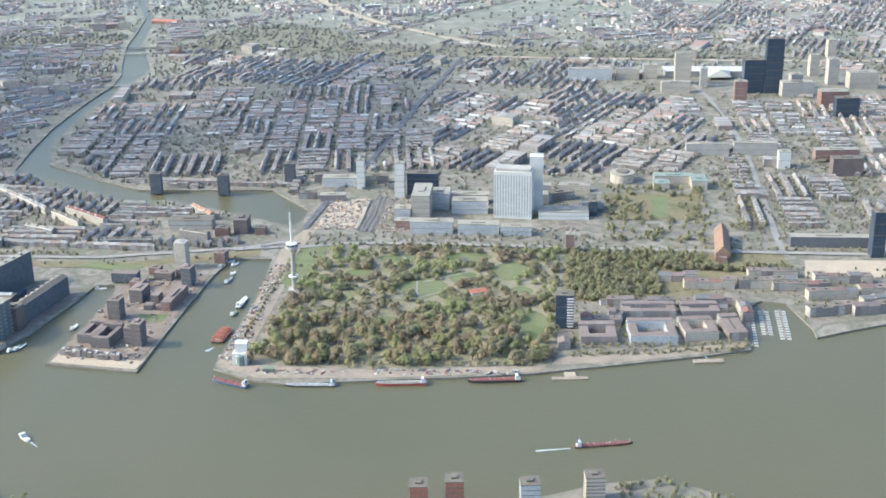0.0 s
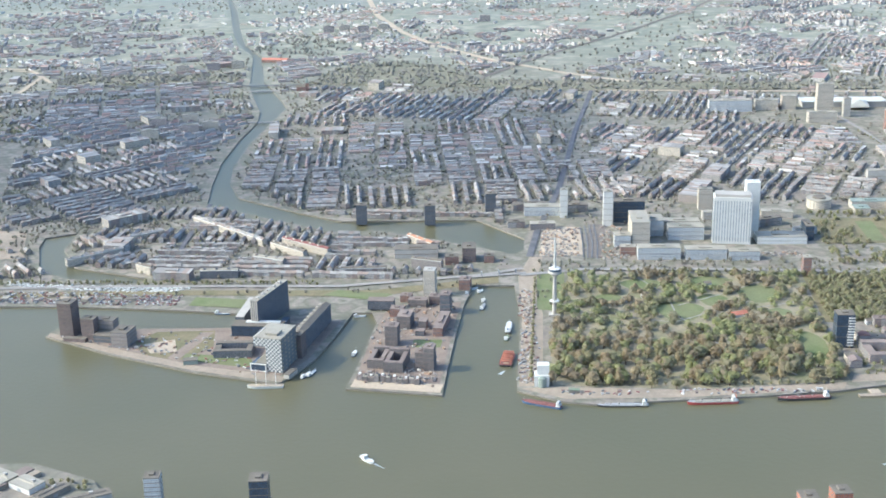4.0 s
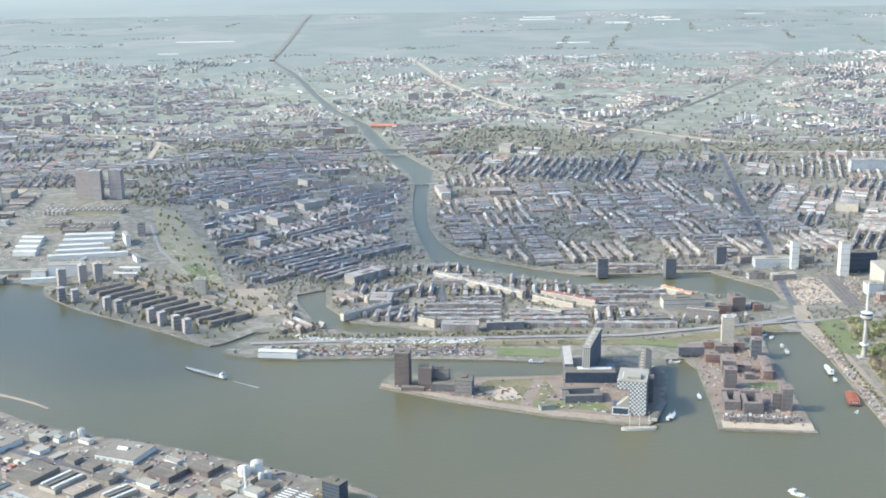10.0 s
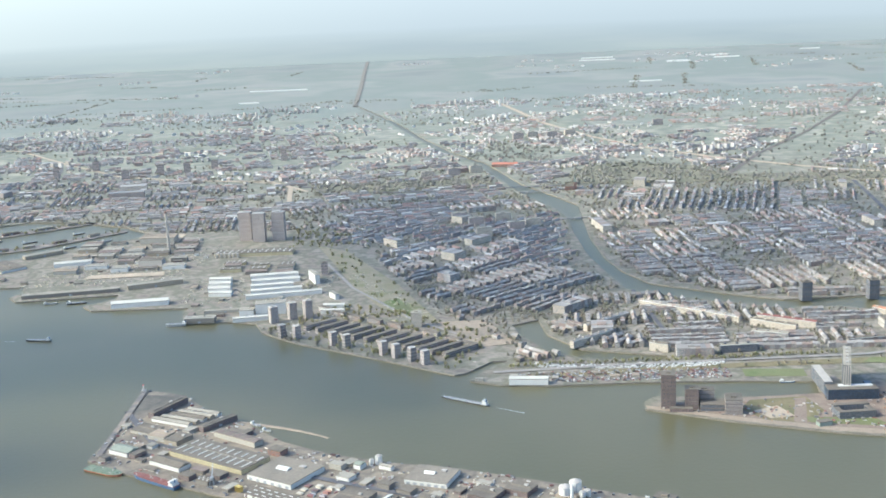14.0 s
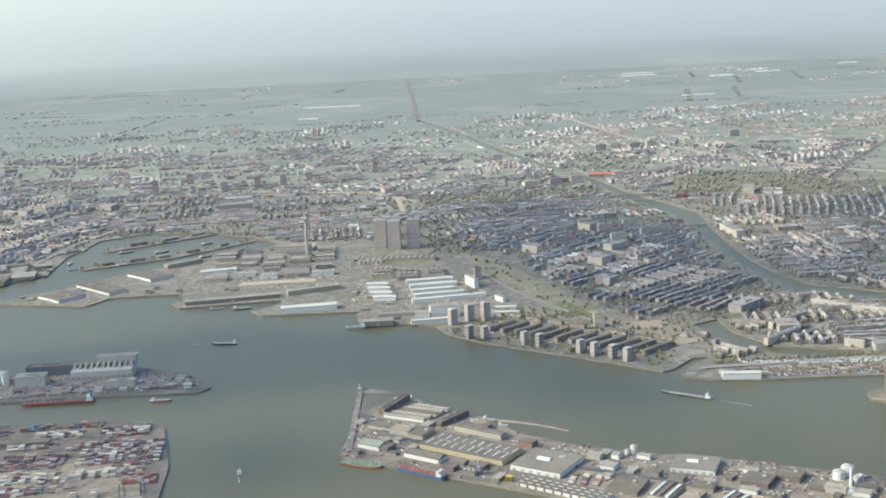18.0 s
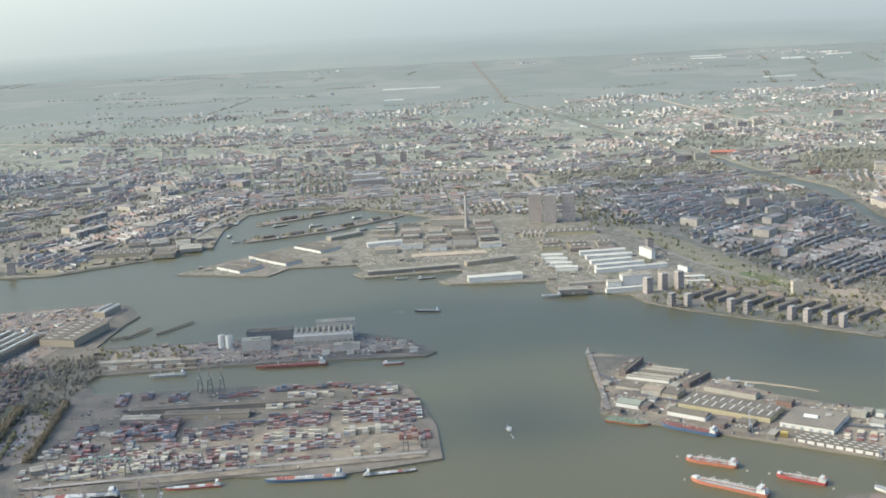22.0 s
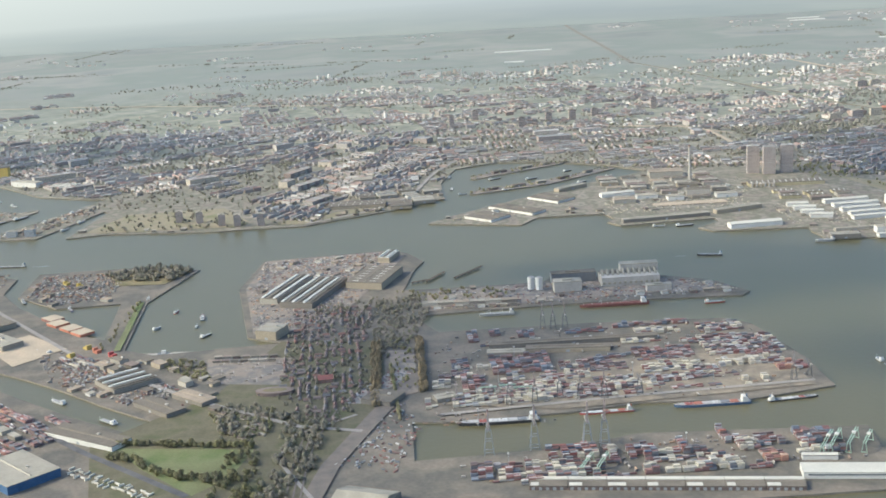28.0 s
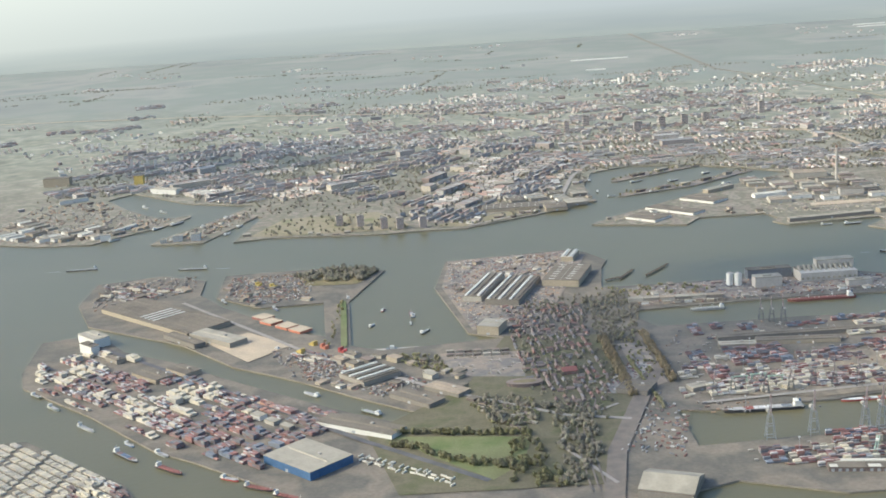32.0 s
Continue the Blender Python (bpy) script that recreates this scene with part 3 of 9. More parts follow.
PIER_S = [(-478, -212), (-458, -183), (-440, -188), (-400, -208), (-400, -270), (-478, -270)]
land("pier_ground", PIER_S, M["terminal"], (), "paved pier with a large shed")
land("south_ground", CHARLOIS, M["urban"], (), "south bank with towers at the water")

# ---- distance ----
def haze_material():
    """Self-lit polder fields with haze painted in: paler with distance, warmer and brighter towards the sun's side."""
    m = bpy.data.materials.new("painted_haze")
    m.use_nodes = True
    nt = m.node_tree
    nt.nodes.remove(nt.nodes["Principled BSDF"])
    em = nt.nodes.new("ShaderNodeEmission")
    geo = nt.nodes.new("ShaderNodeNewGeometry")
    sep = nt.nodes.new("ShaderNodeSeparateXYZ")
    nt.links.new(geo.outputs["Position"], sep.inputs[0])
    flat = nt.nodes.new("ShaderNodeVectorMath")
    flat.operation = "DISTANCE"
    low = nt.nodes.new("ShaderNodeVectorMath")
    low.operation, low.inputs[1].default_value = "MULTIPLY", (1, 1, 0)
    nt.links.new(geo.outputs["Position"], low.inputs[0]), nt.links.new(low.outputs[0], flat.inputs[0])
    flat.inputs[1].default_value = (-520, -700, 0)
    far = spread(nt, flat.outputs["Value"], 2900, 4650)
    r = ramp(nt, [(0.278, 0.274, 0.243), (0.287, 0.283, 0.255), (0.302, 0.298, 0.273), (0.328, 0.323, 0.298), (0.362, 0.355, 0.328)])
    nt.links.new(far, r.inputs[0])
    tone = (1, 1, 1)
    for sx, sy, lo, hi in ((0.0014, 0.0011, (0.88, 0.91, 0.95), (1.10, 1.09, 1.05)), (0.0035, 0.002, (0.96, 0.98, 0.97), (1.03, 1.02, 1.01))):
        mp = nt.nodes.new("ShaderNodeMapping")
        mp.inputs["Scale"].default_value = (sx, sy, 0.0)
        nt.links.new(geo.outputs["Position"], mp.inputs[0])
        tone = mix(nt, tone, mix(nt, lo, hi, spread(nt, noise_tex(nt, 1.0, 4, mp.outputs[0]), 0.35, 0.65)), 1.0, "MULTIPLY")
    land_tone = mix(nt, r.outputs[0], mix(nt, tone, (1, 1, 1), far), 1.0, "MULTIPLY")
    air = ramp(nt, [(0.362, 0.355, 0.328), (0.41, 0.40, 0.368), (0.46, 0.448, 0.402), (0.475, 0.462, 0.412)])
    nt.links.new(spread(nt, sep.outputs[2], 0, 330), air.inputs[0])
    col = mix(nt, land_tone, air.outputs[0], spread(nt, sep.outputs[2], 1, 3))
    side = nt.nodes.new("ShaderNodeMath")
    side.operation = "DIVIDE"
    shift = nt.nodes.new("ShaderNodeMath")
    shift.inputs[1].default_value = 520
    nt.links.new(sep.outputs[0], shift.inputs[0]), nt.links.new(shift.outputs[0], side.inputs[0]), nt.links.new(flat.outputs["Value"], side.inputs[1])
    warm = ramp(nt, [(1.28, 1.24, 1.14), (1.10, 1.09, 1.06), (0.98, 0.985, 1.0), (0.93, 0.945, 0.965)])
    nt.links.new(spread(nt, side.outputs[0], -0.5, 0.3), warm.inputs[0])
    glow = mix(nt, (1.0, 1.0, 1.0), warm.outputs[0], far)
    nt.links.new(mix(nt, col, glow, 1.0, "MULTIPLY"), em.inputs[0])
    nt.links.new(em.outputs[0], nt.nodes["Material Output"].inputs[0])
    return m


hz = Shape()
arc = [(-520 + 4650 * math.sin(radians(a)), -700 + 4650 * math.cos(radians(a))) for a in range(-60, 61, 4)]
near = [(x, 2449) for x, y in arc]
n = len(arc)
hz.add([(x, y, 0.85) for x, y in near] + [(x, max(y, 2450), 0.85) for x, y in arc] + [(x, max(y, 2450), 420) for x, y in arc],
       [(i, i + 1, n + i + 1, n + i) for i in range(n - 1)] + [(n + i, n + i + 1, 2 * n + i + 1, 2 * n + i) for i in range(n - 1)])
tagged(new("backdrop", hz.mesh("backdrop", haze_material())), "glowing backdrop of flat green polder country with haze painted in", "distance", kind="structure")

# ---- clouds out of view, added for their shade ----
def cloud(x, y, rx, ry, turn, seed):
    """An unseen flat-based cloud, added high out of view so that its shade falls round (x, y) on the ground."""
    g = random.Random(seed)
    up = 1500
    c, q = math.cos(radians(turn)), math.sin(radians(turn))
    ob = thing("cloud", x + SUN.x / SUN.z * up, y + SUN.y / SUN.z * up, turn, "unseen ragged white cloud added to cast shade on the ground", "cloud", "clouds", z=up)
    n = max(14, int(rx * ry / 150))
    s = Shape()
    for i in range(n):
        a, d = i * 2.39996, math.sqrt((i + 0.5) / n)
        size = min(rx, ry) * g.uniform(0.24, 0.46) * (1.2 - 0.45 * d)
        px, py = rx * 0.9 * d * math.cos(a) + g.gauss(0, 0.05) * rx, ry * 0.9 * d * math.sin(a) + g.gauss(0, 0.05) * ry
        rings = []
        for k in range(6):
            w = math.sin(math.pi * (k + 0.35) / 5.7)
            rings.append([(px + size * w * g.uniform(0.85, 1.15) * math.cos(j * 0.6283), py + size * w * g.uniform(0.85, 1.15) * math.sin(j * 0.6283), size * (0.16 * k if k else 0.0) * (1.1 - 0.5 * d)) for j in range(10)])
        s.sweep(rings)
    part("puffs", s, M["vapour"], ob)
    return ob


# each row: centre, radii and turn of the shade wanted on the ground
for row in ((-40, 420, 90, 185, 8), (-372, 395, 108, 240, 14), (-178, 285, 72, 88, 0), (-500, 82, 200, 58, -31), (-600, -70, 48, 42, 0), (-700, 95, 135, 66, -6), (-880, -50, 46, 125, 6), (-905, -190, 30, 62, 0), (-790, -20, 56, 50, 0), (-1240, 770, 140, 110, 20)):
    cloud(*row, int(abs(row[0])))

# ---- ground areas, roads and tracks ----
PARK = [(-4, -88), (-2, -20), (10, 62), (60, 66), (140, 62), (136, -10), (133, -82), (60, -92)]
LAWNS = [(50, 46, 13, 10), (88, 50, 15, 10), (112, 32, 13, 14), (66, 6, 15, 14), (125, -44, 8, 22), (86, 22, 9, 9), (30, 24, 8, 8), (52, -38, 9, 6), (96, -52, 8, 6), (26, -58, 7, 5), (118, 2, 7, 8)]
sheet("park_ground", PARK, M["dry_grass"], "park floor of rough grass and leaf litter")
sheet("garden_ground", [(138, -10), (190, -8), (262, 36), (262, 62), (142, 62)], M["scrub"], "grassy garden ground behind the park")
for x, y, a, b in LAWNS:
    sheet("lawn", [(x + a * math.cos(k) * (0.85 + 0.15 * math.sin(3 * k)), y + b * math.sin(k)) for k in [i * math.pi / 8 for i in range(16)]], M["grass"], "fresh green mown lawn among the park trees", 0.07)
for pts in ([(20, 10), (40, -4), (62, -10), (84, 6), (110, 12), (132, 20)], [(48, 60), (62, 30), (64, 0), (80, -40), (110, -76)], [(66, 14), (90, 30), (118, 52)]):
    ribbon("path", pts, 0.9, M["pale_road"], "pale winding gravel park path", 0.1, "path")
sheet("quay_floor", [(-290, -165), (-322, -128), (-402, -94), (-452, -64), (-504, -8), (-540, 24), (-540, -36), (-544, -64), (-488, -106), (-424, -146), (-330, -206)], M["dockfloor"], "cream concrete quay floor between the halls")
sheet("asphalt_lot", [(-541, 27), (-518, 23), (-528, 4), (-535, -14), (-541, -16)], M["terminal"], "empty dark asphalt lot at the quay's tip", 0.08)
sheet("pier_floor", [(-96, -88), (-56, -94), (-53, -30), (-50, 20), (-90, 4), (-94, -40)], M["brickfloor"], "reddish brick-paved pier floor")
sheet("pier_floor", [(-260, -28), (-222, -50), (-175, -70), (-134, -82), (-122, -60), (-112, -8), (-166, -18), (-216, -20)], M["brickfloor"], "reddish brick-paved pier floor")
sheet("estate_ground", [(-490, 148), (-462, 118), (-410, 80), (-365, 44), (-350, 62), (-330, 110), (-380, 165), (-440, 210)], M["urban"], "green ground between the riverside flats")
sheet("quay_apron", [(-18, -92), (2, -103), (54, -101), (94, -96), (128, -91), (131, -84), (60, -93), (0, -90)], M["quay"], "pale paved riverside quay apron")
sheet("quay_apron", [(133, -84), (165, -80), (204, -69), (223, -62), (223, -56), (165, -71), (136, -76)], M["quay"], "pale paved riverside promenade")
sheet("harbour_road", [(-19, -90), (-17, 0), (-19, 60), (-12, 95), (-4, 95), (-9, 50), (-6, 0), (-8, -88)], M["quay"], "pale brick harbour-side road")
sheet("lawn", [(-9, 8), (-8, 68), (8, 72), (6, 30), (4, 6)], M["grass"], "green lawn strip beside the tower")
sheet("pier_apron", [(-97, -91), (-55, -97), (-54, -88), (-96, -82)], M["sand"], "pale bare pier head")
sheet("pier_apron", [(-130, -86), (-175, -73), (-222, -52), (-262, -30), (-262, -25), (-222, -46), (-175, -67), (-130, -79)], M["quay"], "pale stone pier edge")
sheet("rough_grass", [(-214, -37), (-206, -24), (-176, -22), (-172, -44), (-186, -61), (-206, -53)], M["scrub"], "rough grass on the empty end of the pier")
sheet("bare_field", [(-208, -40), (-194, -34), (-189, -50), (-202, -52)], M["sand"], "bare sandy building plot")
sheet("pier_path", [(-182, -24), (-176, -24), (-186, -61), (-192, -58)], M["brickfloor"], "brick path across the pier")
sheet("lawn", [(-184, -60), (-184, -52), (-150, -58), (-146, -70)], M["grass"], "green lawn on the pier")
sheet("lawn", [(-212, -38), (-206, -24), (-188, -24), (-190, -32)], M["scrub"], "patchy grass plot on the pier")
sheet("lawn", [(-72, -44), (-58, -44), (-57, -34), (-72, -34)], M["grass"], "green lawn between pier buildings")
sheet("sports_field", [(-199, 14), (-198, 27), (-164, 23), (-165, 10)], M["grass"], "green sports field behind the quay")
sheet("embankment", [(-330, 34), (-230, 38), (-100, 38), (-30, 60), (-30, 50), (-100, 28), (-200, 30), (-330, 26)], M["scrub"], "long grassy embankment along the harbour")
sheet("lawn", [(-128, 30), (-96, 22), (-88, 32), (-120, 38)], M["grass"], "green embankment lawn")
sheet("building_site", [(-6, 96), (20, 98), (22, 154), (-2, 155)], M["sand"], "bare sandy building site")
sheet("rail_yard", [(22, 93), (30, 93), (38, 160), (27, 160)], M["rail"], "brown ballasted rail yard")
sheet("gardens", [(168, 118), (171, 170), (230, 172), (224, 120)], M["scrub"], "museum gardens of grass and hedges")
sheet("lawn", [(196, 124), (197, 164), (208, 164), (206, 124)], M["grass"], "long green garden lawn")
sheet("building_site", [(272, 53), (316, 54), (309, 29), (267, 27)], M["sand"], "bare sandy building site")
sheet("rail_park", [(-475, 402), (-446, 372), (-401, 254), (-372, 154), (-391, 160), (-413, 194), (-434, 251), (-456, 334)], M["dry_grass"], "disused rail yard grown over with grass")
sheet("lawn", [(-414, 205), (-400, 215), (-384, 168), (-392, 166)], M["grass"], "green oval lawn at the old yard")
sheet("square", [(-372, 150), (-340, 150), (-322, 95), (-350, 90)], M["quay"], "wide paved traffic square")
sheet("lawn", [(-262, -157), (-284, -146), (-300, -186), (-292, -212)], M["scrub"], "rough grass at the quay's end")
sheet("dock_floor", [(-430, -118), (-400, -122), (-330, -170), (-345, -186), (-420, -150)], M["quay"], "pale concrete storage yard")
sheet("dock_floor", [(-372, -135), (-352, -142), (-340, -160), (-362, -158)], M["sand"], "sandy storage yard")
sheet("allotments", [(-861, -30), (-846, -30), (-842, -100), (-852, -106)], M["yard"], "small garden plots beside the village", 0.09)
sheet("village_ground", [(-926, -2), (-866, -10), (-858, -100), (-884, -225), (-980, -225), (-1000, -150), (-950, -90)], M["scrub_dark"], "dark green village ground with hedges")
sheet("lawn", [(-986, -156), (-957, -160), (-918, -166), (-924, -197), (-938, -214), (-968, -182)], M["grass"], "bright green meadow behind trees")
sheet("sand_field", [(-1112, 18), (-1090, 38), (-1057, 6), (-1080, -24)], M["sand"], "levelled sandy yard by the canal")
sheet("sand_field", [(-965, -29), (-915, -33), (-917, -78), (-958, -71)], M["yard"], "sandy yard with low walls")
sheet("yard_floor", [(-962, 196), (-872, 208), (-858, 190), (-900, 20), (-945, 14), (-966, 120)], M["yard"], "pale cluttered shipyard floor")
sheet("wood_ground", [(-1075, 178), (-1047, 197), (-1014, 181), (-1028, 145), (-1066, 147)], M["scrub"], "scrubby wood floor on the headland")
sheet("terminal_floor", [(-640, -118), (-652, -60), (-740, -66), (-830, -120), (-770, -134)], M["dockfloor"], "sandy-coloured container terminal floor")
sheet("isle_floor", [(-640, 52), (-690, 60), (-840, 44), (-840, 90), (-690, 100)], M["yard"], "stained industrial ground")
sheet("shore_wood", [(-1136, 330), (-1116, 396), (-1030, 404), (-998, 341), (-1000, 322), (-1120, 324)], M["dry_grass"], "green riverside park")
sheet("shore_green", [(-944, 318), (-880, 360), (-900, 372), (-985, 325)], M["dry_grass"], "green riverside meadow")
sheet("car_park", [(-882, -111), (-871, -113), (-845, -72), (-855, -60)], M["pale_road"], "full car park")
ROADS = [
    ([(-18, 62), (20, 72), (80, 72), (160, 68), (260, 64), (420, 60)], 4, "pale_road"), ([(-12, 95), (-6, 150), (10, 240), (30, 420), (60, 640)], 4, "asphalt"),
    ([(262, 64), (268, 180), (274, 280), (268, 420), (250, 560)], 4, "pale_road"), ([(-340, 40), (-250, 44), (-120, 44), (-40, 62), (-16, 74)], 3.5, "pale_road"),
    ([(-704, 790), (-625, 764), (-547, 729), (-509, 669)], 4, "sand"), ([(-275, 1490), (-250, 1363), (-212, 1147), (-165, 993), (-116, 883), (-49, 781), (32, 693), (96, 640)], 8, "sand"),
    ([(-56, 666), (-66, 637), (0, 608), (96, 596), (300, 580), (560, 575)], 6, "sand"), ([(-70, 640), (5, 789), (107, 948), (218, 1150), (330, 1400)], 5, "rail")] + [([(-940, 1075), (-841, 939), (-742, 818), (-646, 770), (-560, 747), (-530, 699), (-521, 597)], 5, "sand"), ([(-520, 700), (-420, 640), (-280, 640), (-60, 652)], 5, "asphalt"),
    ([(-232, 210), (-228, 110), (-222, 60)], 3, "asphalt"), ([(-460, 330), (-435, 250), (-390, 160), (-360, 120)], 2.5, "pale_road"),
    ([(-946, 318), (-900, 352), (-860, 410), (-840, 520), (-800, 640)], 4, "pale_road"), ([(-2700, 1500), (-1600, 1300), (-1382, 1251), (-1200, 1184), (-939, 1085)], 6, "sand"),
]
for pts, w, m in ROADS:
    ribbon("road", pts, w, M[m], "busy town road" if w < 4 else "wide main road through the town")
for pts, w, m in (([(-545, 0), (-520, -50), (-430, -104), (-330, -160), (-285, -190)], 3.5, "asphalt"), ([(-542.5, 31), (-544.5, -66)], 3.2, "yard"),
                  ([(-842, -66), (-862, -130), (-880, -190), (-890, -260)], 9, "rail"), ([(-1200, 40), (-1100, -58), (-1000, -160), (-940, -215)], 3.5, "asphalt"),
                  ([(-1150, 120), (-1075, 25), (-1040, -20), (-960, -95), (-900, -140), (-868, -150)], 3, "pale_road"), ([(-1024, -4), (-1034, 100)], 4, "grass"),
                  ([(-884, -225), (-905, -180), (-900, -150), (-872, -128)], 2, "pale_road"), ([(-640, -112), (-740, -122), (-830, -134)], 3, "pale_road")):
    ribbon("harbour_road", pts, w, M[m], "worn harbour road between yards")


# ---- kinds of things ----
rng = random.Random(7)


def crown(s, x, y, z, r, h, n, g=rng, mi=0):
    """A crown of small tilted leaf clumps round a ragged core."""
    k = 6
    ring = [(r * 0.72 * math.cos(2 * math.pi * i / k) * g.uniform(0.8, 1.15), r * 0.72 * math.sin(2 * math.pi * i / k) * g.uniform(0.8, 1.15)) for i in range(k)]
    vs = [(x, y, z)] + [(x + a, y + b, z + h * g.uniform(0.3, 0.5)) for a, b in ring] + [(x + a * 0.7, y + b * 0.7, z + h * g.uniform(0.65, 0.8)) for a, b in ring] + [(x, y, z + h * 0.93)]
    fs = [(0, 1 + (i + 1) % k, 1 + i) for i in range(k)] + [(1 + i, 1 + (i + 1) % k, 7 + (i + 1) % k, 7 + i) for i in range(k)] + [(7 + i, 7 + (i + 1) % k, 13) for i in range(k)]
    s.add(vs, fs, mi)
    for _ in range(n):
        a, b = g.uniform(0, 6.283), g.uniform(-0.5, 1.45)
        cx, cy, cz = x + r * math.cos(a) * math.cos(b), y + r * math.sin(a) * math.cos(b), z + h * (0.45 + 0.5 * math.sin(b))
        q = r * g.uniform(0.20, 0.36)
        out = Vector((math.cos(a) * math.cos(b) + g.gauss(0, 0.35), math.sin(a) * math.cos(b) + g.gauss(0, 0.35), math.sin(b) + 0.4 + g.gauss(0, 0.35)))
        u = out.cross(Vector((g.gauss(0, 1), g.gauss(0, 1), g.gauss(0, 1)))).normalized() * q
        w = out.cross(u).normalized() * q
        c = Vector((cx, cy, cz))
        s.add([tuple(c + u), tuple(c + w), tuple(c - u), tuple(c - w * 0.6)], [(0, 1, 2, 3)], mi)


TREES = []
for i in range(7):
    trunk, top = Shape().tube(0, 0, 0, 1.3, 0.16, 0.09, 6), Shape()
    for a in range(4):
        k = a * 1.6 + i
        trunk.beam((0, 0, 1.0), (0.7 * math.cos(k), 0.7 * math.sin(k), 2.1), 0.1)
    h = (2.6, 3.2, 2.2, 3.6, 2.8, 2.4, 3.0)[i]
    crown(top, 0, 0, 0.75, (1.5, 1.35, 1.7, 1.1, 1.6, 1.25, 1.45)[i], h, 60)
    TREES.append((trunk.mesh("tree", M["bark"]), top.mesh("crown", M["leaf"])))


def tree(x, y, group, label="budding park tree with a ragged olive-brown crown", size=1.0):
    me = TREES[rng.randrange(len(TREES))]
    t = new("tree", me[0])
    t.matrix_basis = pose(x, y, GROUND - 0.05, 0, 0, rng.uniform(0, 360)) @ Matrix.Scale(size * rng.uniform(0.8, 1.2), 4)
    tagged(t, label, "tree", group)
    part("crown", me[1], None, t)
    return t


def tree_mass(name, spots, label, n=9, r=(0.9, 1.7), m="leaf_far", tall=1.0):
    """Many trees as one mass."""
    s = Shape()
    for x, y in spots:
        q = rng.uniform(*r)
        s.tube(x, y, GROUND - 0.1, GROUND + q, 0.1 * q, 0.07 * q, 4)
        crown(s, x, y, GROUND + 0.25 * q, q, q * rng.uniform(1.5, 2.2) * tall, n)
    return tagged(new(name, s.mesh(name, M[m])), label, "trees", kind="stuff")


def tuft(s, x, y, r, h, g=rng):
    """A small far tree: a ragged double cone of twigs."""
    k, a = 5, g.uniform(0, 6)
    z = GROUND + 0.15
    vs = [(x, y, z)] + [(x + r * g.uniform(0.7, 1.2) * math.cos(a + 1.2566 * i), y + r * g.uniform(0.7, 1.2) * math.sin(a + 1.2566 * i), z + h * g.uniform(0.3, 0.6)) for i in range(k)] + [(x + g.uniform(-0.4, 0.4) * r, y + g.uniform(-0.4, 0.4) * r, z + h)]
    s.add(vs, [(0, 1 + (i + 1) % k, 1 + i) for i in range(k)] + [(1 + i, 1 + (i + 1) % k, 6) for i in range(k)])


def tufts(name, spots, label, r=(0.9, 1.9), m="twigs"):
    s = Shape()
    for x, y in spots:
        q = rng.uniform(*r)
        tuft(s, x, y, q, q * rng.uniform(1.3, 2.1))
    return tagged(new(name, s.mesh(name, M[m])), label, "trees", kind="stuff")


def block_thing(name, x, y, rot, w, d, h, wall, roof, label, storeys=0, cap=True, category="building", parapet=0.35, plant=True):
    """A flat-roofed building: walls, roof slab with parapet, a plant room; bands of storeys where they show."""
    ob = thing(name, x, y, rot, label, category)
    front = part("wall", Shape().box(-w / 2, -d / 2, 0, w / 2, d / 2, h), M[wall], ob)
    s = Shape().box(-w / 2 - 0.08, -d / 2 - 0.08, h + 0.005, w / 2 + 0.08, d / 2 + 0.08, h + parapet)
    top = part("roof", s, M[roof], ob)
    if plant and min(w, d) > 4:
        part("plant_room", Shape().box(-w * 0.18, -d * 0.2, h + parapet, w * 0.15, d * 0.22, h + parapet + 0.7), M[roof], top)
    for i in range(storeys):
        z = h * (i + 1) / (storeys + 1)
        part("floor_band", Shape().box(-w / 2 - 0.12, -d / 2 - 0.12, z - 0.12, w / 2 + 0.12, d / 2 + 0.12, z + 0.12), M[roof], front)
    return ob


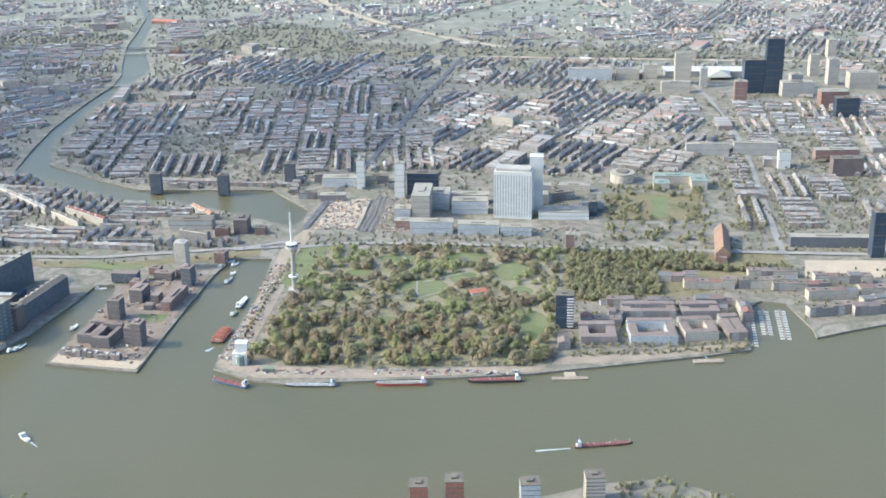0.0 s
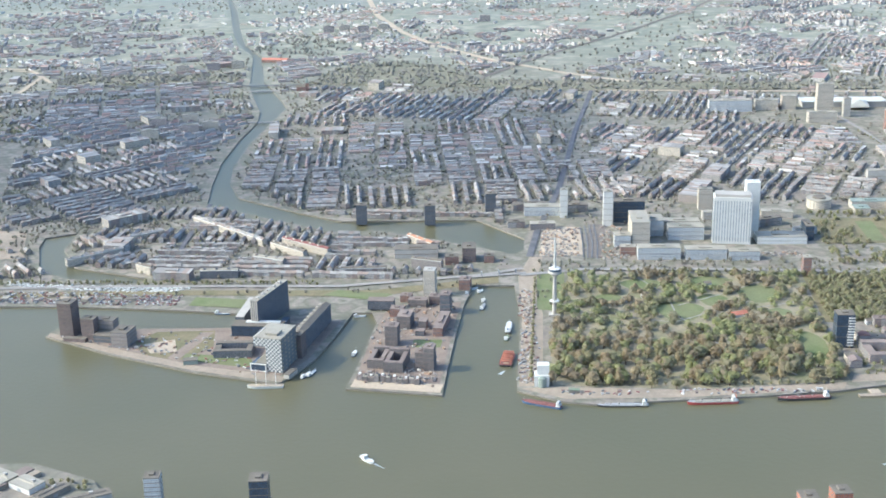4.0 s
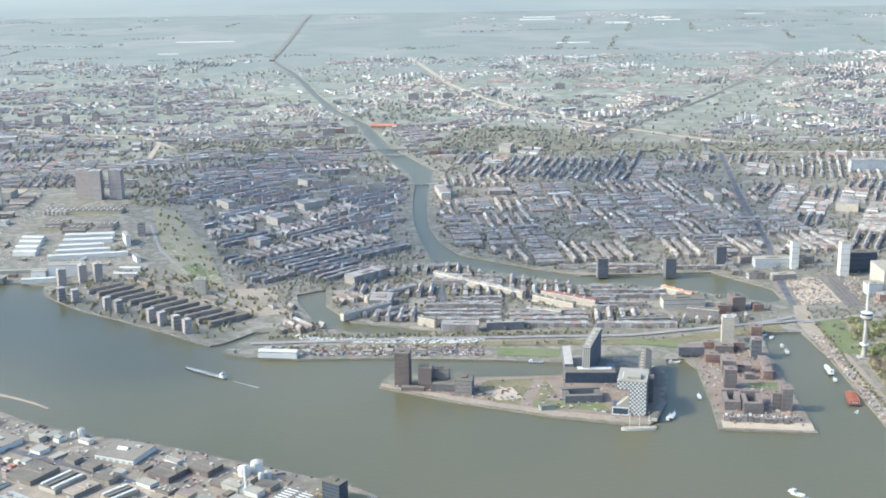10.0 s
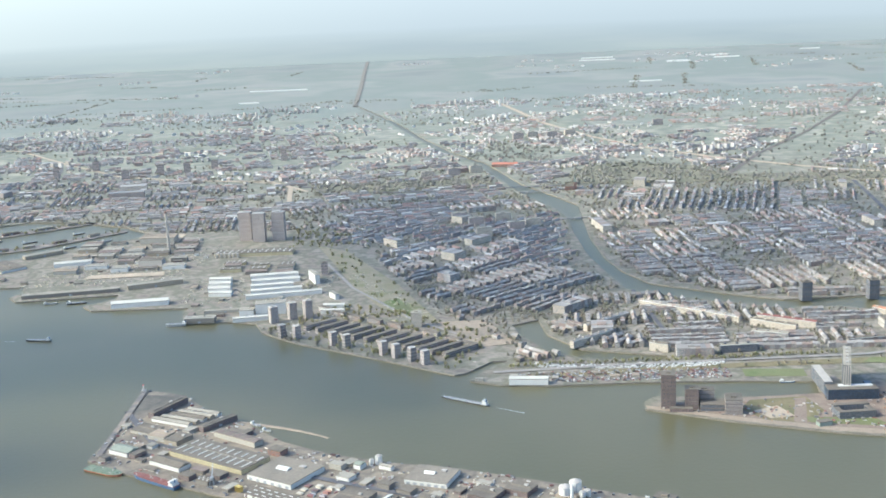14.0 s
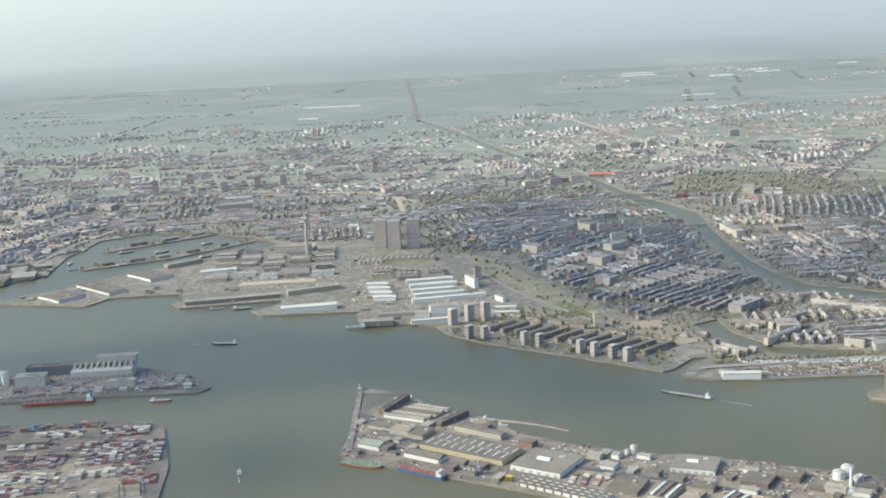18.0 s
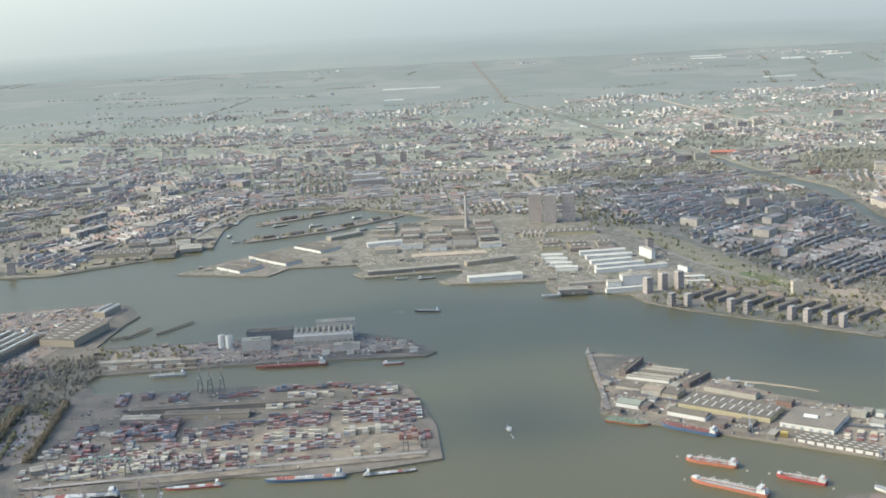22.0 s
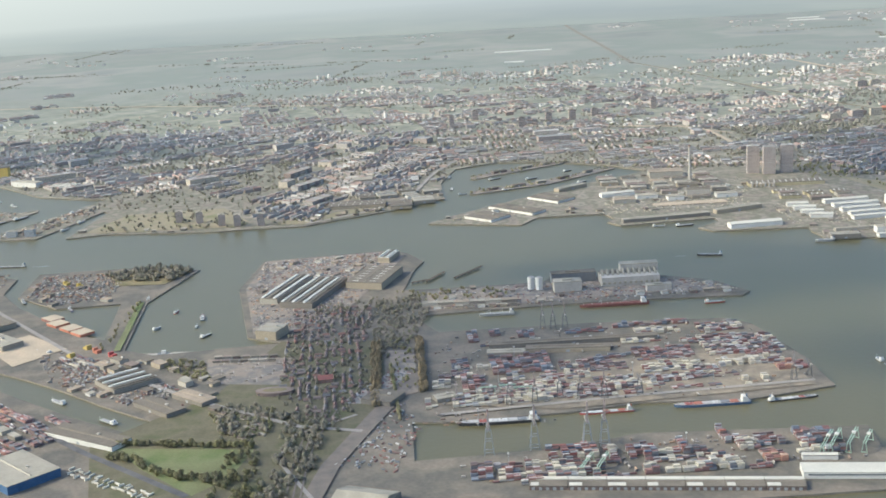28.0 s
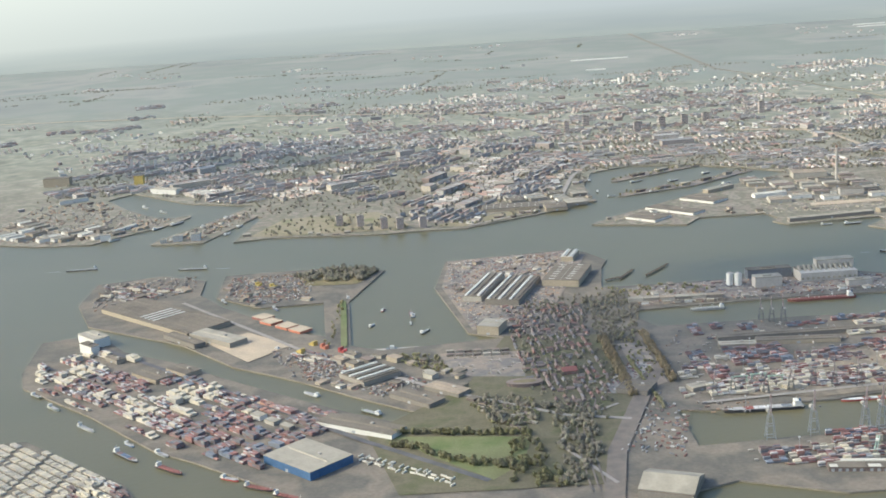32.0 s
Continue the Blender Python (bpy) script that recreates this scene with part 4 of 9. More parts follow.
HALL_STYLE = {
    "greengable": ("white", "mossroof", "shed with a faded green gabled roof"), "darkgable": ("white", "greyroof", "long dark-roofed transit shed with white doors"), "palegable": ("white", "paleroof", "long narrow pale-roofed timber shed"), "greygable": ("white", "greyroof", "long narrow grey-roofed timber shed"),
    "brown_saw": ("hallwall", "brownroof", "long brown-grey ribbed shed along the river"), "whitefront": ("white", "taupe_roof", "large white-fronted warehouse with a taupe roof"), "white_sky": ("white", "greyroof", "long dark-roofed hall with white fronts and roof lights"),
    "pale": ("hallwall", "paleroof", "pale metal-roofed warehouse on the harbour"), "grey": ("hallwall", "greyroof", "grey flat-roofed warehouse on the harbour"), "brown": ("hallwall", "brownroof", "low brown-roofed wooden harbour shed"),
    "sky": ("tanwall", "greyroof", "large grey hall with rows of bright skylights"), "white": ("white", "paleroof", "large white-walled warehouse with a pale roof"), "brick": ("redbrick", "greyroof", "old red-brick harbour warehouse with flat roof"),
    "grey_sky": ("hallwall", "greyroof", "long dark-roofed hall with skylight strips"), "tan": ("hallwall", "quay", "sand-coloured metal harbour shed"), "dark": ("darkbrick", "greyroof", "dark brick flat-roofed factory hall"),
    "brown_sky": ("hallwall", "greyroof", "huge grey-roofed hall with a few bright roof strips"), "darkshed": ("white", "greyroof", "broad dark-roofed transit shed with a white front"), "sky_dense": ("hallwall", "greyroof", "grey hall with close rows of bright roof lights"), "saw": ("hallwall", "greyroof", "shipyard hall with a sawtooth roof of white lights"), "sawwhite": ("hallwall", "whiteroof", "grey shipyard hall with white sawtooth roof"), "blue": ("blue", "paleroof", "large blue-walled warehouse with a pale flat roof"),
    "barrel": ("hallwall", "paleroof", "pale steel hall with shallow pitched roof"), "whitegable": ("white", "whiteroof", "long white-roofed warehouse on the quay"), "gables": ("white", "whiteroof", "warehouse with a row of white gabled roofs"), "concrete": ("concrete", "greyroof", "tall plain concrete industrial block"),
}


def hall(x, y, rot, w, d, h, style):
    wall, roof, label = HALL_STYLE[style]
    h *= 0.66
    small = w * d < 55
    kind_name = "shed" if w * d < 24 else "storehouse" if small else "warehouse"
    ob = thing(kind_name, x, y, rot, label, kind_name)
    part("wall", Shape().box(-w / 2, -d / 2, 0, w / 2, d / 2, h), M[wall], ob)
    if style in ("gables", "whitegable", "barrel", "greengable", "darkgable", "palegable", "greygable"):
        n = max(1, round(d / 7)) if style == "gables" else 1
        part("roof_slab", Shape().box(-w / 2 - 0.1, -d / 2 - 0.1, h + 0.002, w / 2 + 0.1, d / 2 + 0.1, h + 0.2), M["greyroof"], ob)
        for i in range(n):
            y0, y1 = -d / 2 + d * i / n, -d / 2 + d * (i + 1) / n
            part("roof", Shape().gable(-w / 2 - 0.15, y0 + (y1 - y0) * (0.2 if n > 1 else 0.04), w / 2 + 0.15, y1 - (y1 - y0) * (0.2 if n > 1 else 0.04), h + 0.205, (y1 - y0) * 0.14), M[roof], ob)
        return ob
    top = part("roof", Shape().box(-w / 2 - 0.1, -d / 2 - 0.1, h + 0.005, w / 2 + 0.1, d / 2 + 0.1, h + 0.3), M[roof], ob)
    if style in ("saw", "sawwhite"):
        n = max(3, round(min(w, d) / 4))
        for i in range(n):
            s = Shape()
            if d >= w:
                x0 = -w / 2 + w * (i + 0.25) / n
                s.prism([(x0, -d / 2 + 0.3), (x0 + w / n * 0.4, -d / 2 + 0.3), (x0 + w / n * 0.4, d / 2 - 0.3), (x0, d / 2 - 0.3)], h + 0.305, h + 0.9, 0, 0.97)
            else:
                y0 = -d / 2 + d * (i + 0.25) / n
                s.prism([(-w / 2 + 0.3, y0), (w / 2 - 0.3, y0), (w / 2 - 0.3, y0 + d / n * 0.4), (-w / 2 + 0.3, y0 + d / n * 0.4)], h + 0.305, h + 0.9, 0, 0.97)
            part("roof_light", s, M["skylight" if i % 2 == 0 else "greyroof"], top)
    elif style == "brown_saw":
        for k in range(round(w / 2)):
            e = -w / 2 + 0.3 + 2 * k
            part("roof_rib", Shape().gable(e, -d / 2, e + 1.4, d / 2, h + 0.305, 0.5), M["brownroof" if k % 3 else "taupe_roof"], top)
    elif style == "whitefront":
        part("roof_light", Shape().gable(-w * 0.2, -d * 0.05, w * 0.06, d * 0.13, h + 0.305, 1.0), M["white"], top)
        part("plant_box", Shape().box(w * 0.14, d * 0.2, h + 0.305, w * 0.26, d * 0.3, h + 0.9), M["concrete"], top)
        for k in range(6):
            e = -w / 2 + w * (k + 0.5) / 6
            part("door", Shape().box(e - 0.9, -d / 2 - 0.06, 0, e + 0.9, -d / 2 + 0.05, min(1.5, h * 0.6)), M["steel"], ob)
    elif style == "brown_sky":
        for k in range(6):
            part("roof_seam", Shape().box(-w / 2, -d / 2 + d * (k + 0.5) / 6 - 0.3, h + 0.302, w / 2, -d / 2 + d * (k + 0.5) / 6 + 0.3, h + 0.6), M["greyroof"], top)
        for k in range(4):
            part("skylight", Shape().box(-w * 0.08 + 5 * k, -d * 0.4, h + 0.605, -w * 0.08 + 5 * k + 1.6, d * 0.35, h + 0.75), M["skylight"], top)
    elif style == "white_sky":
        for k in range(int(w / 4.6)):
            for q in (-0.32, 0.0, 0.3):
                e = -w / 2 + 2.4 + 4.6 * k + 3 * q
                part("skylight", Shape().box(e - 1.1, d * q - 0.22, h + 0.305, e + 1.1, d * q + 0.22, h + 0.5), M["skylight"], top)
            part("door", Shape().box(-w / 2 + 0.5 + 4.6 * k, -d / 2 - 0.06, 0, -w / 2 + 1.7 + 4.6 * k, -d / 2 + 0.05, h * 0.95), M["darkbrick"], ob)
    elif style in ("sky", "grey_sky", "sky_dense"):
        turn = d > w
        a, b = (d, w) if turn else (w, d)
        n = max(3, round(a / {"sky": 5.0, "grey_sky": 6.5, "sky_dense": 2.1}[style]))
        lines = ((-0.36, -0.02, 0.35), (0.1, 0.36, 0.35)) if style == "sky" else ((-0.42, -0.06, 0.45), (0.06, 0.42, 0.45)) if style == "sky_dense" else ((-0.34, -0.18, 0.3), (0.12, 0.28, 0.3))
        for i in range(n):
            for y0, y1, t in lines:
                e = -a / 2 + a * (i + 0.5) / n + (0.9 if y0 > 0 and style != "sky_dense" else 0)
                box = (b * y0, e - t, h + 0.305, b * y1, e + t, h + 0.5) if turn else (e - t, b * y0, h + 0.305, e + t, b * y1, h + 0.5)
                part("skylight", Shape().box(*box), M["skylight"], top)
        part("roof_seam", Shape().box(-w / 2, -0.12, h + 0.302, w / 2, 0.12, h + 0.5) if not turn else Shape().box(-0.12, -d / 2, h + 0.302, 0.12, d / 2, h + 0.5), M["paleroof"], top)
    else:
        if small:
            return ob
        part("ridge_vent", Shape().gable(-w * 0.42, -0.6, w * 0.42, 0.6, h + 0.305, 0.45), M[roof], top)
        part("plant_box", Shape().box(w * 0.1, d * 0.12, h + 0.305, w * 0.1 + 1.6, d * 0.12 + 1.2, h + 1.0), M["concrete"], top)
        part("door", Shape().box(-1.0, -d / 2 - 0.06, 0, 1.0, -d / 2 + 0.05, min(1.4, h * 0.6)), M["steel"], ob)
    return ob


def hull(s, L, b, d, mi=0, deck=1, sheer=0.25):
    """A ship's hull along x, bow at +x."""
    xs = [(-0.5, 0.78), (-0.46, 0.95), (-0.2, 1.0), (0.25, 1.0), (0.38, 0.8), (0.46, 0.42), (0.5, 0.04)]
    vs = []
    for u, k in xs:
        rise = d + sheer * max(0, u) ** 2 * 4
        vs += [(u * L, -b / 2 * k, rise), (u * L * 0.97, -b / 2 * k * 0.8, -0.4), (u * L * 0.97, b / 2 * k * 0.8, -0.4), (u * L, b / 2 * k, rise)]
    fs = []
    for i in range(len(xs) - 1):
        a = 4 * i
        fs += [(a, a + 1, a + 5, a + 4), (a + 2, a + 3, a + 7, a + 6), (a + 1, a + 2, a + 6, a + 5)]
    s.add(vs, fs + [(0, 3, 2, 1)], mi)
    s.add([vs[4 * i] for i in range(len(xs))] + [vs[4 * i + 3] for i in range(len(xs))], [(i, i + 1, len(xs) + i + 1, len(xs) + i) for i in range(len(xs) - 1)], deck)


def ship(name, x, y, rot, L, b, d, hullm, deckm, label, house=0.12, hatch=4, hatchm="deckgrey", derrick=0, stripe=None, group=""):
    ob = thing(name, x, y, rot, label, "ship", group, z=0.0)
    s = Shape()
    hull(s, L, b, d)
    part("hull", s, [M[hullm], M[deckm]], ob)
    if house:
        hx, hw = -0.42 * L, house * L
        dh = part("deckhouse", Shape().box(hx - hw / 2, -b * 0.42, d + 0.004, hx + hw / 2, b * 0.42, d + 0.3 + L * 0.015), M["white"], ob)
        part("upper_house", Shape().box(hx - hw * 0.4, -b * 0.34, d + 0.305 + L * 0.015, hx + hw * 0.4, b * 0.34, d + 0.6 + L * 0.03), M["white"], dh)
        part("bridge", Shape().box(hx - hw * 0.1, -b * 0.46, d + 0.61 + L * 0.03, hx + hw * 0.42, b * 0.46, d + 1.0 + L * 0.045), M["white"], dh)
        if L > 12:
            part("funnel", Shape().tube(hx - hw * 0.3, 0, d + 0.61 + L * 0.03, d + 1.2 + L * 0.06, 0.35, 0.28, 8), M["orange" if hullm in ("orange", "red") else "hullblue"], dh)
        if L > 8:
            part("mast", Shape().tube(hx + hw * 0.1, 0, d + 1.0 + L * 0.045, d + 1.6 + L * 0.09, 0.09, 0.05, 6), M["white"], dh)
    x0, x1 = -0.34 * L, 0.36 * L
    for i in range(hatch):
        a, c = x0 + (x1 - x0) * i / hatch + 0.2, x0 + (x1 - x0) * (i + 1) / hatch - 0.2
        e = b * (0.36 if name != "tanker" else 0.3)
        part("hatch_cover", Shape().box(a, -e, d + 0.004, c, e, d + 0.35), M[hatchm if name != "tanker" or i % 2 else "deckgrey"], ob)
    if name == "tanker":
        part("deck_pipe", Shape().box(x0, -0.28, d + 0.36, x1, -0.12, d + 0.55), M["whiteroof"], ob)
        part("deck_pipe", Shape().box(x0, 0.12, d + 0.36, x1, 0.28, d + 0.55), M["whiteroof"], ob)
        part("manifold", Shape().box(-0.3, -b * 0.42, d + 0.36, 0.3, b * 0.42, d + 0.7), M["concrete"], ob)
        part("catwalk", Shape().box(x0, -0.08, d + 0.7, x1 + 0.06 * L, 0.08, d + 0.8), M["white"], ob)
        for e in (-0.45, -0.8):
            part("deck_pipe", Shape().box(x0, e - 0.06, d + 0.36, x1, e + 0.06, d + 0.48), M["deckred"], ob)
            part("deck_pipe", Shape().box(x0, -e - 0.06, d + 0.36, x1, -e + 0.06, d + 0.48), M["deckred"], ob)
        for k in range(9):
            e = x0 + (x1 - x0) * (k + 0.5) / 9
            part("tank_hatch", Shape().tube(e, (-1) ** k * b * 0.2, d + 0.36, d + 0.9, 0.28, 0.22, 8), M["white" if k % 2 else "red"], ob)
            part("crossover_pipe", Shape().box(e + 0.5, -b * 0.34, d + 0.5, e + 0.66, b * 0.34, d + 0.62), M["concrete"], ob)
        for side in (-1, 1):
            part("railing", Shape().box(-0.36 * L, side * b * 0.47 - 0.03, d + 0.3, 0.28 * L, side * b * 0.47 + 0.03, d + 0.42), M["white"], ob)
            part("deck_crane", Shape().beam((0.02 * L, side * 0.9, d), (0.02 * L, side * 0.9, d + 1.7), 0.2).beam((0.02 * L, side * 0.9, d + 1.6), (0.02 * L + 2.0, side * 0.9, d + 1.9), 0.14), M["white"], ob)
        part("forecastle", Shape().prism([(0.40 * L, -b * 0.3), (0.47 * L, -b * 0.12), (0.47 * L, b * 0.12), (0.40 * L, b * 0.3)], d + 0.1, d + 0.9), M["white"], ob)
    for i in range(derrick):
        a = x0 + (x1 - x0) * (i + 0.5) / derrick
        part("derrick", Shape().beam((a, 0, d), (a, 0, d + 2.6), 0.22).beam((a, 0, d + 2.3), (a + 2.0, 0, d + 1.2), 0.16), M["white"], ob)
    if L > 20:
        g = random.Random(int(abs(x * 7 + y)))
        for k in range(7):
            e, q = g.uniform(-0.33, 0.44) * L, g.uniform(-0.38, 0.38) * b
            part("deck_fitting", Shape().box(e, q * 0.8, d + 0.01, e + g.uniform(0.2, 0.7), q * 0.8 + g.uniform(0.15, 0.4), d + g.uniform(0.4, 1.1)), M["concrete"], ob)
    part("bow_mast", Shape().tube(0.44 * L, 0, d, d + 1.6, 0.08, 0.04, 6), M["white"], ob)
    return ob


def crane(x, y, rot, s=1.0, m="steel", up=True, label="tall lattice container crane with its boom raised"):
    """A quay crane: braced A-frame legs, cross girders, a lattice boom raised or laid out, tie bars and a small winch house."""
    ob = thing("gantry_crane", x, y, rot, label if up else "steel quay crane with its boom over the ship", "crane", "gantry cranes")
    for a in (-1.7, 1.7):
        for b in (-1.5, 1.5):
            part("leg", Shape().beam((a * s, b * s, 0), (a * s * 0.5, b * s * 0.45, 9 * s), 0.22 * s), M[m], ob)
        part("side_brace", Shape().beam((a * s, -1.5 * s, 0.6 * s), (a * s * 0.7, 0.9 * s, 5.4 * s), 0.12 * s).beam((a * s, 1.5 * s, 0.6 * s), (a * s * 0.7, -0.9 * s, 5.4 * s), 0.12 * s), M[m], ob)
    for z, k in ((1.0, 0.95), (5.2, 0.72), (8.8, 0.5)):
        part("cross_girder", Shape().beam((-1.7 * k * s, -1.5 * k * s, z * s), (1.7 * k * s, -1.5 * k * s, z * s), 0.2 * s).beam((-1.7 * k * s, 1.5 * k * s, z * s), (1.7 * k * s, 1.5 * k * s, z * s), 0.2 * s), M[m], ob)
    part("rear_girder", Shape().beam((0, 0, 9 * s), (0, 4.6 * s, 9 * s), 0.4 * s), M[m], ob)
    tip = (0, 1.2 * s - 2.2 * s, 17 * s) if up else (0, -8 * s, 9.4 * s)
    bm = Shape()
    for dx in (-0.3, 0.3):
        bm.beam((dx * s, -0.6 * s, 9 * s), (dx * s * 0.5, tip[1], tip[2]), 0.24 * s)
    for k in range(6):
        f, g = k / 6, (k + 1) / 6
        bm.beam(((-0.3 if k % 2 else 0.3) * s, -0.6 * s + (tip[1] + 0.6 * s) * f, 9 * s + (tip[2] - 9 * s) * f), ((0.3 if k % 2 else -0.3) * s, -0.6 * s + (tip[1] + 0.6 * s) * g, 9 * s + (tip[2] - 9 * s) * g), 0.1 * s)
    part("boom", bm, M["boom_paint" if up else m], ob, "faded red and white lattice boom" if up else "")
    part("mast", Shape().beam((-0.8 * s, 0.4 * s, 9 * s), (0, 0.5 * s, 12.5 * s), 0.16 * s).beam((0.8 * s, 0.4 * s, 9 * s), (0, 0.5 * s, 12.5 * s), 0.16 * s), M[m], ob)
    part("tie_bar", Shape().beam((0, 0.5 * s, 12.5 * s), (0, 4.4 * s, 9.2 * s), 0.08 * s).beam((0, 0.5 * s, 12.5 * s), tip, 0.08 * s), M[m], ob)
    part("machine_house", Shape().box(-0.5 * s, 2.2 * s, 9.2 * s, 0.5 * s, 4.0 * s, 10.0 * s), M["concrete"], ob)
    return ob


def silo(x, y, r, h, label, m="white"):
    ob = thing("silo", x, y, 0, label, "silo", "silos")
    part("drum", Shape().tube(0, 0, 0, h, r, r, 18), M[m], ob)
    part("cap", Shape().tube(0, 0, h + 0.005, h + r * 0.35, r * 0.98, r * 0.25, 18), M["concrete"], ob)
    part("ladder", Shape().box(-0.15, -r - 0.12, 0, 0.15, -r + 0.05, h), M["steel"], ob)
    return ob

# ---- landmarks of the north bank ----
mast = thing("lookout_tower", 0, 0, 0, "tall pale concrete lookout tower with round crow's nest and white spire", "tower")
part("shaft", Shape().tube(0, 0, 0, 25, 1.2, 0.95, 18), M["concrete"], mast)
part("base_pavilion", Shape().box(-3, -2.4, 0, 3, 2.4, 1.1), M["concrete"], mast)
part("skirt", Shape().tube(0, 0, 8.0, 8.5, 2.6, 2.6, 18).tube(0, 0, 7.2, 8.0, 1.2, 2.5, 18), M["white"], mast, "white ring round the shaft")
cup = part("crows_nest", Shape().tube(0, 0, 22.4, 23.8, 1.4, 3.4, 20).tube(0, 0, 23.8, 25.0, 3.5, 3.3, 20), M["concrete"], mast)
part("window_ring", Shape().tube(0, 0, 25.01, 26.2, 3.1, 2.8, 20), M["blackglass"], cup, "dark glass restaurant ring")
part("roof_ring", Shape().tube(0, 0, 26.21, 26.6, 3.2, 2.4, 20), M["white"], cup)
part("spire", Shape().tube(0, 0, 26.6, 43, 0.62, 0.5, 12), M["white"], mast, "white tubular spire")
part("antenna", Shape().tube(0, 0, 43, 46.2, 0.2, 0.1, 6), M["steel"], mast)

emc = thing("hospital_tower", 112, 124.5, -7, "tall bright white hospital tower with vertical window strips", "building")
part("wall", Shape().box(-11.5, -5.5, 0, 11.5, 5.5, 29.3), M["white"], emc)
for i in range(14):
    x = -10.6 + i * 21.2 / 13
    part("window_strip", Shape().box(x - 0.32, -5.56, 1.5, x + 0.32, -5.4, 27.2), M["strip"], emc, "grey glazed strip")
for i in range(6):
    part("window_strip", Shape().box(-11.56, -4.4 + i * 1.7, 1.5, -11.4, -3.7 + i * 1.7, 27.2), M["strip"], emc)
part("crown_wall", Shape().box(-10.5, -4.5, 29.31, 10.5, 4.5, 31.0), M["concrete"], emc)
block_thing("hospital_block", 125.5, 135, 0, 8.3, 8, 35, "white", "white", "slim white tower with blank walls", 0)
for x, y, w, d, h, wall, lab in (
    (64.5, 93.5, 25, 8, 7.2, "white_win", "low white hospital wing with banded windows"), (92, 93, 24, 8, 6.2, "white_win", "low white hospital wing with banded windows"),
    (114, 91, 18, 7, 5.5, "white_win", "low white hospital wing with banded windows"), (56, 128, 11, 26, 15, "cream", "long tall hospital wing with dark window bands"),
    (39, 159, 6, 6, 23, "white", "slender white service tower"), (11.5, 178, 5, 5, 19, "white", "slender white service tower"), (53, 168, 20, 8, 14, "blackglass", "dark glazed hospital block"),
    (66, 142, 12, 14, 10, "white_win", "pale hospital block with banded windows"), (85, 132, 22, 10, 8, "white_win", "pale hospital block with banded windows"), (84, 150, 24, 8, 6, "cream", "long low hospital building"),
    (106, 195, 9, 6, 14, "cream", "tall grey-brown slab building"), (-2, 184, 25, 9, 6, "white_win", "wide low pale building"), (142, 124, 30, 12, 4.5, "white", "low white building with folded pale roofs"), (45, 118, 10, 8, 7, "white_win", "small white hospital block"),
    (47, 101, 9, 6, 5, "redbrick", "low red-brown brick building"), (160, 132, 5, 14, 9, "blackglass", "dark glass tower beside the gardens"),
):
    block_thing("hospital_block", x, y, 0, w, d, h, wall, "paleroof" if wall != "blackglass" else "greyroof", lab, max(0, int(h // 4)))
rd = thing("round_building", 182, 198, 0, "round pale building with a dark drum roof", "building")
part("wall", Shape().tube(0, 0, 0, 5.5, 8, 8, 28), M["cream"], rd)
part("roof", Shape().tube(0, 0, 5.51, 6.3, 8.3, 8.1, 28), M["paleroof"], rd)
part("drum", Shape().tube(0, 0, 6.31, 7.2, 4.5, 4.2, 20), M["greyroof"], rd)
for x, y, w, d, h in ((215, 196, 26, 8, 5), (206, 184, 10, 10, 4), (230, 186, 10, 14, 6)):
    block_thing("museum", x, y, 0, w, d, h, "cream", "copper", "museum building with green copper roofs", 0)
# centre round the station
for x, y, w, d, h, wall, lab in (
    (322, 452, 14, 9, 46, "blackglass", "tall dark blue glass skyscraper"), (306, 453, 17, 10, 28, "blackglass", "lower dark glass office block"), (369, 517, 8, 8, 19, "cream", "pale concrete round-edged tower"),
    (378, 484, 9, 9, 22, "concrete", "pale concrete residential tower"), (251, 484, 14, 8, 27, "cream", "tall cream stone office tower"), (242, 452, 24, 8, 9, "cream", "cream stone office podium block"), (268, 474, 6, 6, 16, "concrete", "slim grey concrete tower"),
    (172, 500, 38, 9, 10, "white_win", "long white apartment slab"), (205, 505, 20, 8, 9, "cream", "old pale office block"), (225, 508, 12, 9, 12, "cream", "old pale office block"), (291, 420, 10, 7, 17, "redbrick", "dark red and white tower"),
    (345, 470, 10, 9, 12, "concrete", "round grey drum-shaped office"), (340, 440, 26, 10, 12, "concrete", "long grey office block"), (362, 405, 22, 12, 13, "redbrick", "pinkish brick office slab")) + ((365, 372, 18, 8, 15, "blackglass", "dark glass office block"), (400, 470, 24, 12, 14, "cream", "pale stone office block"),
    (408, 380, 10, 10, 18, "cream", "pale concrete apartment tower"), (402, 600, 8, 8, 16, "cream", "tan tower in the far town"), (312, 62, 7, 7, 26, "blackglass", "dark tower by the bridge"), (290, 77, 44, 6, 6, "slate_win", "long grey office row with glass fronts"),
    (144.5, 64, 4.5, 5, 10.5, "redbrick", "small brick tower by the park"), (139.5, -40, 8.5, 7, 17, "blackglass", "dark apartment tower with white balcony grid"), (331, 250, 30, 7, 8, "redbrick", "long brick building with red roof edge"),
    (292, 230, 8, 6, 12, "white", "small white apartment tower"), (330, 215, 20, 8, 12, "darkbrick", "dark brick office slab"), (278, 262, 30, 6, 9, "concrete", "long grey office building"), (245, 262, 30, 6, 8, "concrete", "long grey office building"),
):
    block_thing("office_building", x, y, 0 if x < 300 else 4, w, d, h, wall, "greyroof" if wall in ("blackglass", "darkbrick") else "paleroof", lab, max(0, int(h // 7)))
tw = thing("balcony_front", 142, -43.7, 0, "white grid of balconies on the dark park tower", "balcony")
for k in range(11):
    part("balcony", Shape().box(-1.4, -0.55, 1.2 + 1.42 * k, 1.7, -0.02, 1.75 + 1.42 * k), M["white"], tw)
